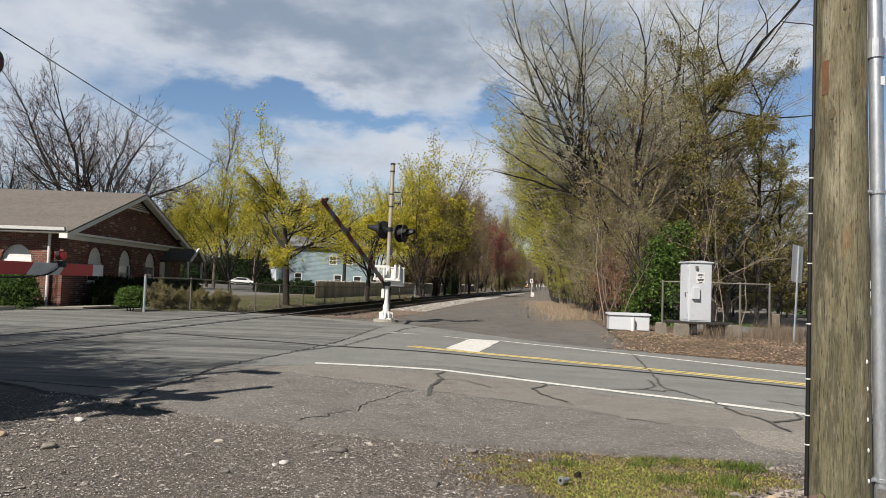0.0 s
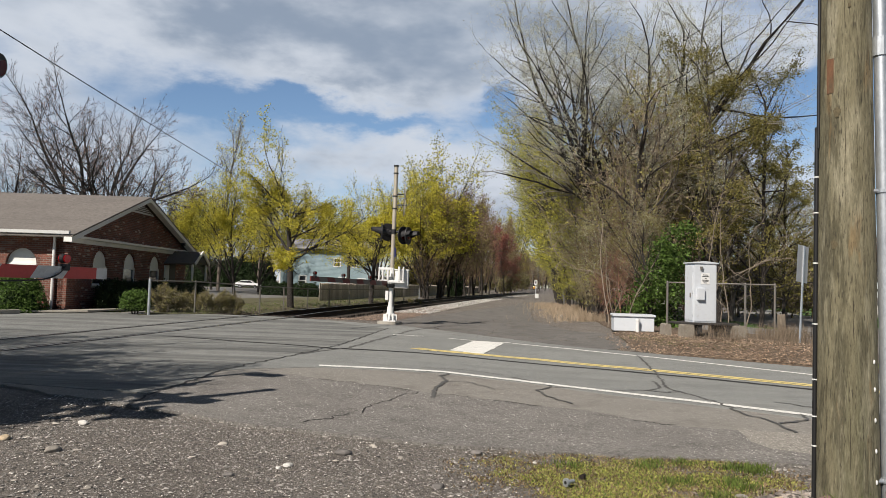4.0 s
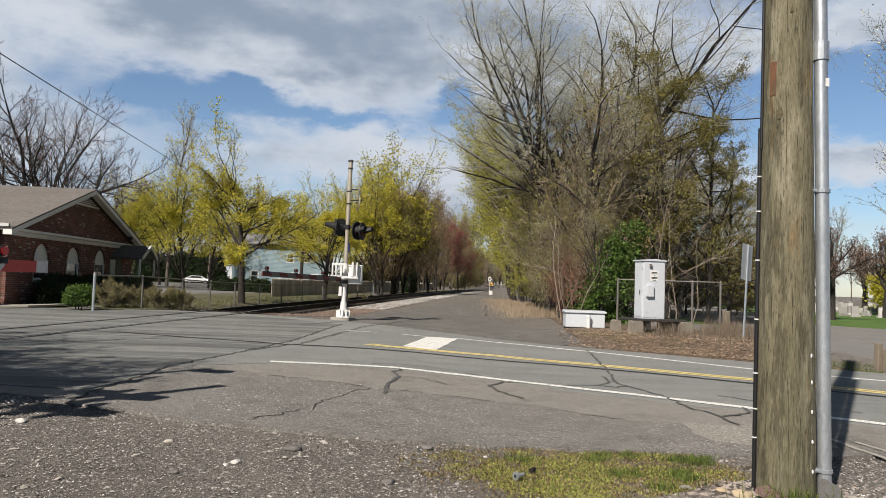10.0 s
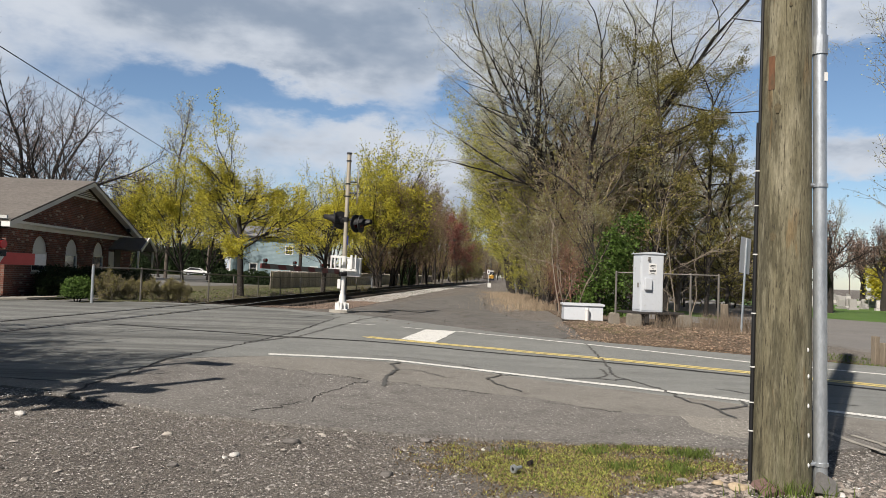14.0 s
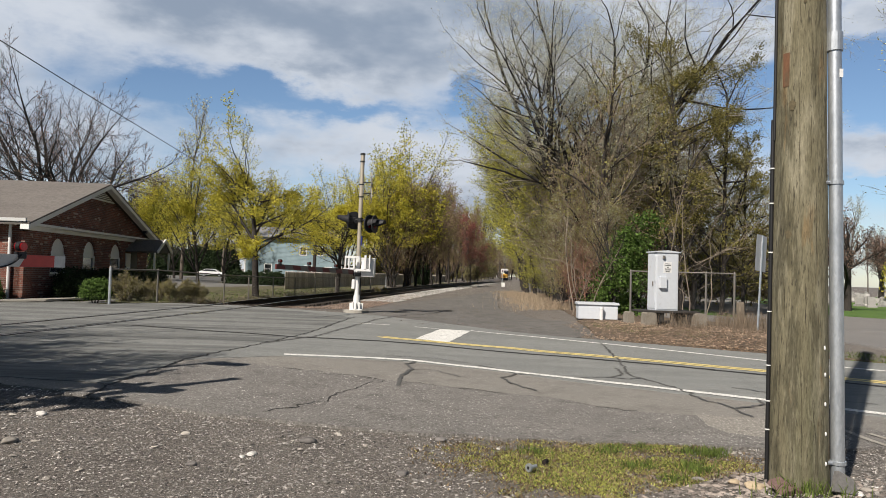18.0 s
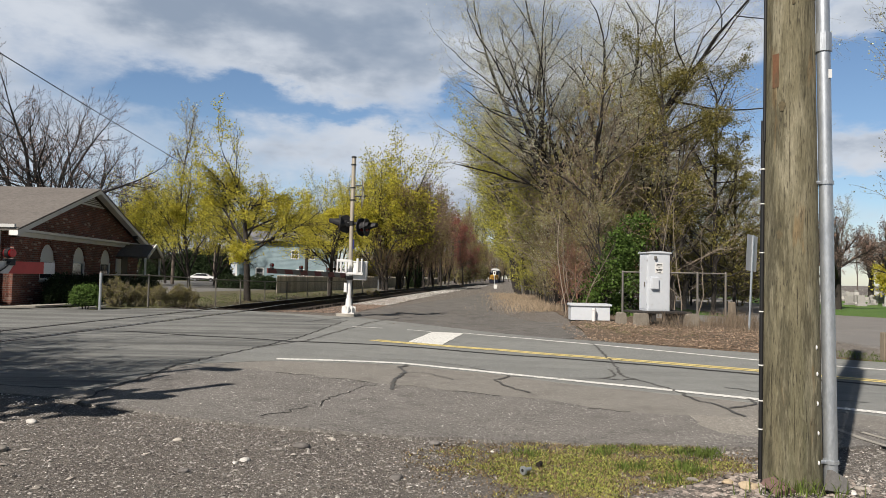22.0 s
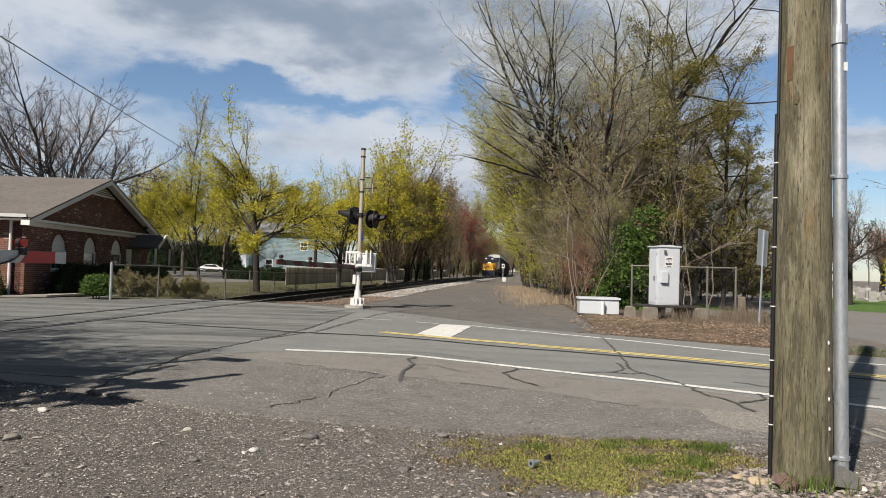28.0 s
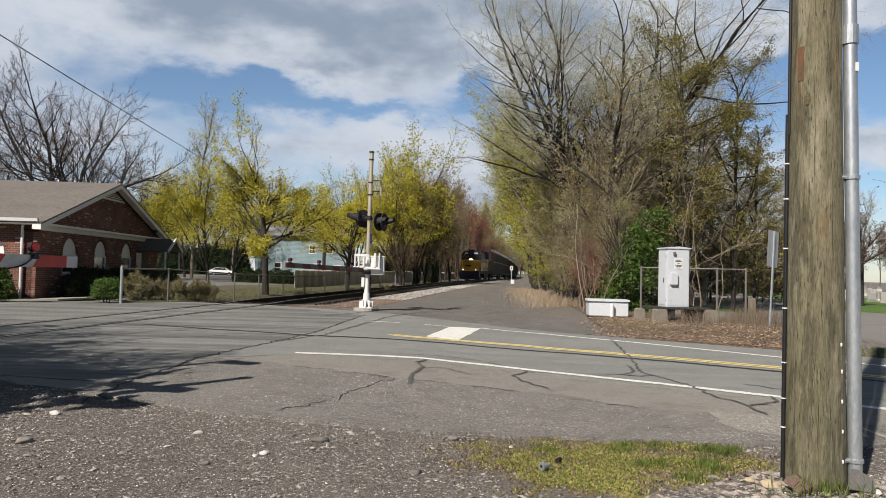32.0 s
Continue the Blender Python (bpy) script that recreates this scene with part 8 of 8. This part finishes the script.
far_green = polygon_sheet("far_lawn", [(-8.2, 60.3), (-3.5, 62), (-1, 85), (4, 120), (-30, 145), (-60, 140), (-60, 118.6), (-11.5, 116.6)], VERGE, 0.0, 3.0, 0.2, 8.0)
tagged(far_green, "rough grass behind the fence", "lawn", kind="structure")

GRANITE = mat("grey_granite", (0.42, 0.4, 0.39), 0.75, spots=((2, 0.45, 0.7, (0.32, 0.3, 0.29), 0.6),), grain=0.2, island=0.4)
rg = random.Random(13)
for i in range(120):
    px, d = 1395 + rg.uniform(0, 330), rg.uniform(52, 105)
    x, y = at_px(px, d)
    g_ = thing("gravestone", pose(x, y, ground_z(x, y) - 0.05, 0, rg.uniform(-3, 3), rg.uniform(-15, 15)), "grey granite gravestone on the cemetery lawn", "gravestone", "gravestones")
    w, h = rg.uniform(0.2, 0.38), rg.uniform(0.45, 0.85)
    part("base", box(-w - 0.08, -0.18, 0, w + 0.08, 0.18, 0.2, 0.01), GRANITE, g_)
    top_ = [(-w, 0.22), (w, 0.22), (w, h)] + ([(w * math.cos(a), h + 0.14 * math.sin(a)) for a in (0.6, 1.2, 1.8, 2.5)] if i % 2 else []) + [(-w, h)]
    part("tablet", prism(top_, -0.1, 0.1), GRANITE, g_)
GREY_WOOD = mat("grey_weathered_wood", (0.2, 0.165, 0.125), 0.9, spots=((4, 0.45, 0.7, (0.12, 0.095, 0.07), 0.7),), grain=0.25, grain_scale=30, stretch=(1, 1, 0.2), bump=0.004)
for k, (x, y) in enumerate(((9.12, 14.3), (9.23, 14.2))):
    gp = thing("guard_post", pose(x, y, ground_z(x, y) - 0.05, 0, 1.5 * k, 10), "short weathered wooden guard post on the verge", "post", "guard posts")
    part("timber", box(-0.055, -0.06, 0, 0.055, 0.06, 0.6 - 0.12 * k, 0.012), GREY_WOOD, gp)
wp = thing("wooden_post", pose(9.45, 22.4, ground_z(9.45, 22.4) - 0.05, 0, -3, 15), "old leaning wooden post by the chain-link fence", "post")
part("timber", box(-0.09, -0.09, 0, 0.09, 0.09, 0.75, 0.025), GREY_WOOD, wp)

# ---- stockade fence along the far side of the track, far pole, wires, parked car ----
PICKET = mat("silvery_pickets", (0.44, 0.4, 0.355), 0.9, spots=((1.5, 0.45, 0.7, (0.28, 0.25, 0.22), 0.7),), grain=0.2, stretch=(1, 1, 0.2), island=0.25)
stockade = thing("stockade_fence", pose(0, 0, 0), "weathered silver-grey wooden stockade fence behind the trees", "fence")
pk = mesh_of("picket", prism(((-0.085, 0), (0.085, 0), (0.085, 1.17), (0, 1.26), (-0.085, 1.17)), -0.012, 0.012), PICKET)
y = 47.0
for i in range(270):
    x = track_x(y) - 5.6
    ob = new("picket", pk)
    ob.parent = stockade
    ob.matrix_basis = pose(x, y, ground_z(x, y) - 0.03 + random.uniform(-0.03, 0.03), 0, random.uniform(-1, 1), 90 - math.degrees(math.atan(track_slope(y))))
    y += 0.185
far_v, far_f = [], []
while y < 132:
    x, k, h = track_x(y) - 5.6, len(far_v), 1.2 + random.uniform(-0.06, 0.06)
    z = ground_z(x, y) - 0.03
    for dx in (-0.012, 0.012):
        far_v += [(x + dx, y - 0.085, z), (x + dx, y + 0.085, z), (x + dx, y + 0.085, z + h - 0.08), (x + dx, y, z + h), (x + dx, y - 0.085, z + h - 0.08)]
    far_f += [tuple(k + q for q in range(5)), tuple(k + 9 - q for q in range(5))] + [(k + q, k + (q + 1) % 5, k + 5 + (q + 1) % 5, k + 5 + q) for q in range(5)]
    y += 0.185
raw("far_pickets", far_v, far_f, PICKET, stockade)["kind"] = "stuff"
for z in (0.3, 0.95):
    pts = [Vector((track_x(yy) - 5.64, yy, ground_z(track_x(yy) - 5.64, yy) + z)) for yy in range(47, 132, 3)]
    bm = bmesh.new()
    for a, b in zip(pts, pts[1:]):
        add_rod(bm, a, b, 0.035, None, 4)
    part("rail_board", bm, PICKET, stockade)
fp = thing("telephone_pole", stand(557, 55, 0, 1.0, -0.2), "dark timber telephone pole behind the fence", "utility pole")
part("shaft", rod((0, 0, 0), (0, 0, 7.4), 0.14, 0.11, 12), DARK_BARK, fp)
wire_ob = bpy.data.curves.new("overhead_wire", "CURVE")
wire_ob.dimensions, wire_ob.bevel_depth = "3D", 0.016
spl = wire_ob.splines.new("NURBS")
pts = [(-12.5 - 0.06 * (yy - 8), yy, 8.35 - 0.014 * (yy - 8) - 0.25 * math.sin((yy - 8) / 60 * math.pi)) for yy in np.linspace(-6, 66, 10)]
spl.points.add(len(pts) - 1)
for i, p in enumerate(pts):
    spl.points[i].co = (*p, 1)
spl.use_endpoint_u = True
wo = new("overhead_wire", wire_ob)
wo.data.materials.append(RUBBER)
tagged(wo, "black overhead wire slung across the sky", "wire", kind="structure")

CAR_WHITE = mat("white_car_paint", (0.75, 0.76, 0.77), 0.25, spec=0.6)
car = thing("parked_car", stand(377, 114, 8, 0.86, 0.03), "white car parked behind the fence", "car")
prof = ((-2.25, 0.35), (2.25, 0.35), (2.28, 0.7), (2.1, 0.88), (1.2, 0.98), (0.6, 1.42), (-1.1, 1.48), (-2.0, 1.05), (-2.28, 0.95))
bm = prism(prof, -0.9, 0.9)
bmesh.ops.bevel(bm, geom=bm.edges[:], offset=0.06, segments=2, affect="EDGES")
part("car_body", bm, CAR_WHITE, car)
part("side_glass", prism(((1.0, 1.0), (0.52, 1.36), (-1.05, 1.42), (-1.8, 1.06)), -0.912, -0.905), GLASS, car)
for x in (-1.4, 1.4):
    wh = part("wheel", rod((x, -0.92, 0.33), (x, -0.7, 0.33), 0.33, None, 20), BLACK, car)
    part("rim", rod((x, -0.93, 0.33), (x, -0.918, 0.33), 0.2, None, 16), GALV, wh)
    part("wheel", rod((x, 0.7, 0.33), (x, 0.92, 0.33), 0.33, None, 20), BLACK, car)


# ---- freight train ----
YELLOW = mat("locomotive_yellow", (0.5, 0.255, 0.02), 0.5, spots=((1.2, 0.5, 0.75, (0.3, 0.16, 0.03), 0.7), (3, 0.55, 0.7, (0.14, 0.09, 0.03), 0.6)), grain=0.08)
NAVY = mat("locomotive_dark_blue", (0.012, 0.016, 0.035), 0.45, grain=0.15)
CHASSIS = mat("sooty_running_gear", (0.025, 0.022, 0.02), 0.85, grain=0.3)
RACK = mat("autorack_brown_grey", (0.12, 0.1, 0.085), 0.75, spots=((0.8, 0.45, 0.7, (0.085, 0.072, 0.062), 0.7), (4, 0.5, 0.7, (0.15, 0.12, 0.09), 0.5)), grain=0.15)
RACK_ROOF = mat("autorack_pale_roof", (0.55, 0.55, 0.54), 0.6, spots=((0.6, 0.45, 0.7, (0.42, 0.41, 0.4), 0.6),), grain=0.1)
HEADLIGHT = mat("lit_headlamp", (1, 0.95, 0.8), 0.3, emit=(1.0, 0.82, 0.5), emit_strength=9)
DITCH_LIGHT = mat("dim_ditch_lamp", (0.8, 0.75, 0.6), 0.3, emit=(1.0, 0.82, 0.55), emit_strength=1.2)


def bogie(parent, y, axles, gap=1.9):
    b = new("bogie")
    b.parent, b.matrix_basis = parent, pose(0, y, 0)
    n = len(axles)
    for sg in (-1, 1):
        part("side_frame", box(sg * 1.0 - 0.08, -gap * (n - 1) / 2 - 0.5, 0.45, sg * 1.0 + 0.08, gap * (n - 1) / 2 + 0.5, 0.8, 0.03), CHASSIS, b)
    for k in range(n):
        yy = (k - (n - 1) / 2) * gap
        bm = rod((-0.82, yy, 0.5), (0.82, yy, 0.5), 0.09, None, 10)
        for sg in (-1, 1):
            add_rod(bm, (sg * 0.7, yy, 0.5), (sg * 0.84, yy, 0.5), 0.5, None, 24)
        part("wheelset", bm, CHASSIS, b)
    return b


def build_locomotive():
    o = thing("locomotive", pose(0, 0, 0), "yellow and dark-blue diesel freight locomotive with lit headlamps", "locomotive")
    part("frame", box(-1.5, 0.6, 1.05, 1.5, 21.6, 1.45, 0.03), CHASSIS, o)
    part("pilot", prism(((-1.4, 0.18), (1.4, 0.18), (1.45, 0.7), (1.5, 1.35), (-1.5, 1.35), (-1.45, 0.7)), 0.25, 0.6), NAVY, o, "dark plough pilot")
    part("coupler", box(-0.16, -0.25, 0.72, 0.16, 0.3, 1.0, 0.03), CHASSIS, o)
    for sg in (-1, 1):
        part("step", box(sg * 1.2 - 0.28, 0.3, 0.35, sg * 1.2 + 0.28, 0.75, 1.1, 0.02), NAVY, o)
        part("handrail", rod((sg * 1.42, 0.35, 1.4), (sg * 1.42, 0.35, 2.45), 0.025, None, 6), YELLOW, o)
    part("front_rail", rod((-1.42, 0.35, 2.4), (1.42, 0.35, 2.4), 0.022, None, 6), YELLOW, o)
    # nose: chamfered, sloping up to the cab windows
    bm = bmesh.new()
    sec = ((0.9, 0.95, 1.45, 2.75), (1.15, 1.12, 1.45, 2.95), (2.4, 1.2, 1.45, 3.15))
    rings = [[bm.verts.new(p) for p in ((-w, y, z0), (w, y, z0), (w, y, z1 - 0.22), (w * 0.8, y, z1), (-w * 0.8, y, z1), (-w, y, z1 - 0.22))] for y, w, z0, z1 in sec]
    for a, b in zip(rings, rings[1:]):
        for i in range(6):
            bm.faces.new((a[i], a[(i + 1) % 6], b[(i + 1) % 6], b[i]))
    bm.faces.new(rings[0][::-1]), bm.faces.new(rings[-1])
    bmesh.ops.recalc_face_normals(bm, faces=bm.faces[:])
    nose = part("nose", bm, YELLOW, o, "yellow chamfered nose")
    part("nose_door", box(0.25, 0.86, 1.5, 0.8, 0.9, 2.6, 0.01), YELLOW, nose)
    part("nose_band", box(-0.7, 0.88, 2.1, 0.2, 0.898, 2.35), NAVY, nose, "dark blue painted mark on the nose")
    cab = part("cab", prism(((-1.52, 1.45), (1.52, 1.45), (1.52, 3.9), (1.15, 4.45), (-1.15, 4.45), (-1.52, 3.9)), 2.4, 5.2), NAVY, o, "dark blue cab with slanted roof")
    part("cab_front", prism(((-1.45, 1.5), (1.45, 1.5), (1.45, 3.1), (-1.45, 3.1)), 2.36, 2.4), YELLOW, cab, "yellow lower cab front")
    for x in (-1.2, -0.55, 0.12, 0.78):
        part("windscreen", box(x, 2.37, 3.25, x + 0.52, 2.398, 3.85, 0.01), GLASS, cab)
    for sg in (-1, 1):
        for y in (2.9, 3.9):
            part("side_window", box(sg * 1.525 - 0.01, y, 3.1, sg * 1.525 + 0.01, y + 0.75, 3.75), GLASS, cab)
        part("number_board", box(sg * 0.75 - 0.25, 2.36, 4.02, sg * 0.75 + 0.25, 2.4, 4.22), WHITE, cab)
        part("cab_side", box(sg * 1.53 - 0.008, 2.45, 1.5, sg * 1.53 + 0.008, 5.1, 2.7), YELLOW, cab)
    part("headlamp_case", box(-0.3, 2.28, 3.0, 0.3, 2.4, 3.3, 0.03), YELLOW, o)
    for sg in (-1, 1):
        part("headlamp", rod((sg * 0.14, 2.24, 3.15), (sg * 0.14, 2.28, 3.15), 0.12, None, 16), HEADLIGHT, o, "lit round headlamp")
        part("ditch_lamp", rod((sg * 0.95, 0.22, 1.62), (sg * 0.95, 0.3, 1.62), 0.1, None, 14), DITCH_LIGHT, o, "dimly lit ditch lamp")
        part("marker", box(sg * 0.95 - 0.12, 0.3, 1.5, sg * 0.95 + 0.12, 0.5, 1.76, 0.02), NAVY, o)
    part("hood", prism(((-0.95, 1.45), (0.95, 1.45), (0.95, 4.2), (0.75, 4.45), (-0.75, 4.45), (-0.95, 4.2)), 5.2, 20.6), NAVY, o, "dark blue engine hood")
    for sg in (-1, 1):
        part("hood_stripe", box(sg * 0.958 - 0.006, 5.4, 2.1, sg * 0.958 + 0.006, 20.4, 2.9), YELLOW, o)
        part("walkway", box(sg * 1.25 - 0.28, 5.2, 1.45, sg * 1.25 + 0.28, 20.6, 1.5), CHASSIS, o)
        part("side_rail", rod((sg * 1.5, 5.2, 2.4), (sg * 1.5, 20.6, 2.4), 0.022, None, 6), YELLOW, o)
        for y in range(6, 21, 3):
            part("stanchion", rod((sg * 1.5, y, 1.45), (sg * 1.5, y, 2.4), 0.02, None, 6), YELLOW, o)
    part("radiator", box(-1.5, 15.8, 3.55, 1.5, 20.2, 4.7, 0.04), NAVY, o)
    part("exhaust", box(-0.4, 10, 4.45, 0.4, 11.2, 4.75, 0.03), CHASSIS, o)
    part("roof_box", box(-0.5, 3.2, 4.45, 0.5, 4.6, 4.72, 0.04), NAVY, o)
    part("fuel_tank", prism(((-1.4, 0.4), (1.4, 0.4), (1.5, 1.05), (-1.5, 1.05)), 8.6, 13.6), CHASSIS, o)
    bogie(o, 4.3, (0, 1, 2)), bogie(o, 17.8, (0, 1, 2))
    return o


def build_rack_car():
    o = thing("autorack_car", pose(0, 0, 0), "tall brown-grey autorack freight car with a pale roof", "freight car", "freight cars")
    part("sill", box(-1.45, 0.5, 0.95, 1.45, 26.9, 1.3, 0.02), CHASSIS, o)
    part("car_body", prism(((-1.52, 1.3), (1.52, 1.3), (1.52, 4.95), (-1.52, 4.95)), 0.6, 26.8), RACK, o)
    part("roof", prism(((-1.52, 4.95), (1.52, 4.95), (1.52, 5.25), (1.3, 5.6), (0.6, 5.76), (-0.6, 5.76), (-1.3, 5.6), (-1.52, 5.25)), 0.55, 26.85), RACK_ROOF, o, "pale corrugated roof")
    for i in range(14):
        y = 0.75 + i * 1.99
        for sg in (-1, 1):
            part("side_post", box(sg * 1.56 - 0.04, y, 1.3, sg * 1.56 + 0.04, y + 0.12, 4.95), RACK, o)
    for sg in (-1, 1):
        part("end_door", box(sg * 0.75 - 0.7, 0.52, 1.35, sg * 0.75 + 0.7, 0.6, 4.9, 0.02), RACK, o)
        part("side_band", box(sg * 1.535 - 0.006, 0.8, 3.2, sg * 1.535 + 0.006, 26.6, 3.36), RACK_ROOF, o)
    part("coupler", box(-0.14, -0.3, 0.75, 0.14, 0.6, 0.98, 0.02), CHASSIS, o)
    bogie(o, 3.2, (0, 1)), bogie(o, 24.2, (0, 1))
    return o


locomotive = build_locomotive()
rack_car = build_rack_car()
rack_cars = [rack_car] + [copy_thing(rack_car, pose(0, 0, 0)) for _ in range(6)]

# whistle board and box beside the far track
wb = thing("trackside_sign", pose(8.0, 95, ground_z(8.0, 95), 0, 0, -6), "white square trackside sign with a black mark on a post", "railway sign")
part("post", box(-0.05, -0.03, -0.1, 0.05, 0.03, 2.35), GALV, wb)
part("plate", box(-0.19, -0.05, 1.75, 0.19, -0.031, 2.3, 0.004), WHITE, wb)
part("mark", box(-0.09, -0.056, 1.88, 0.09, -0.051, 2.18), BLACK, wb, "black mark")
rb_ = thing("relay_box", pose(7.9, 92, ground_z(7.9, 92), 0, 0, 0), "small white relay box on the ground beside the track", "equipment box")
part("box_body", box(-0.22, -0.2, 0, 0.22, 0.2, 0.5, 0.03), WHITE, rb_)
part("lid", box(-0.24, -0.22, 0.5, 0.24, 0.22, 0.55, 0.02), WHITE, rb_)


# ---- all that moves ----
FRONT_END, SPEED = 105.0, 14.3      # where the engine stands at the end, metres a second


def on_track(y):
    return pose(track_x(y), y, track_z(y) + rail_lift(y) + 0.008, 0, 0, -math.degrees(math.atan(track_slope(y))))


def motions():
    """The far gate arm sinks, the train rolls up."""
    base = pose(-0.1, -0.3, 1.29, 0, 0, FAR_ARM_TURN)
    rise = ((0.0, 28.3), (0.3, 23.4), (0.6, 18.4), (0.9, 13.6), (1.3, 8.4), (1.6, 5.3), (1.8, 2.4), (2.0, 0.7), (2.2, 0.1), (2.5, 1.4), (3.0, 0.7), (3.8, 0.7), (4.5, 0.7), (18.0, 0.9), (32.0, 0.9))
    walk(far_arm, [(t, base @ pose(0, 0, 0, 0, -a, 0)) for t, a in rise])
    steps = [0.0] + [2.0 * k for k in range(1, 17)]
    walk(locomotive, [(t, on_track(FRONT_END + SPEED * (32.0 - t))) for t in steps])
    for k, c in enumerate(rack_cars):
        walk(c, [(t, on_track(FRONT_END + SPEED * (32.0 - t) + 22.4 + k * 27.9)) for t in steps])


motions()
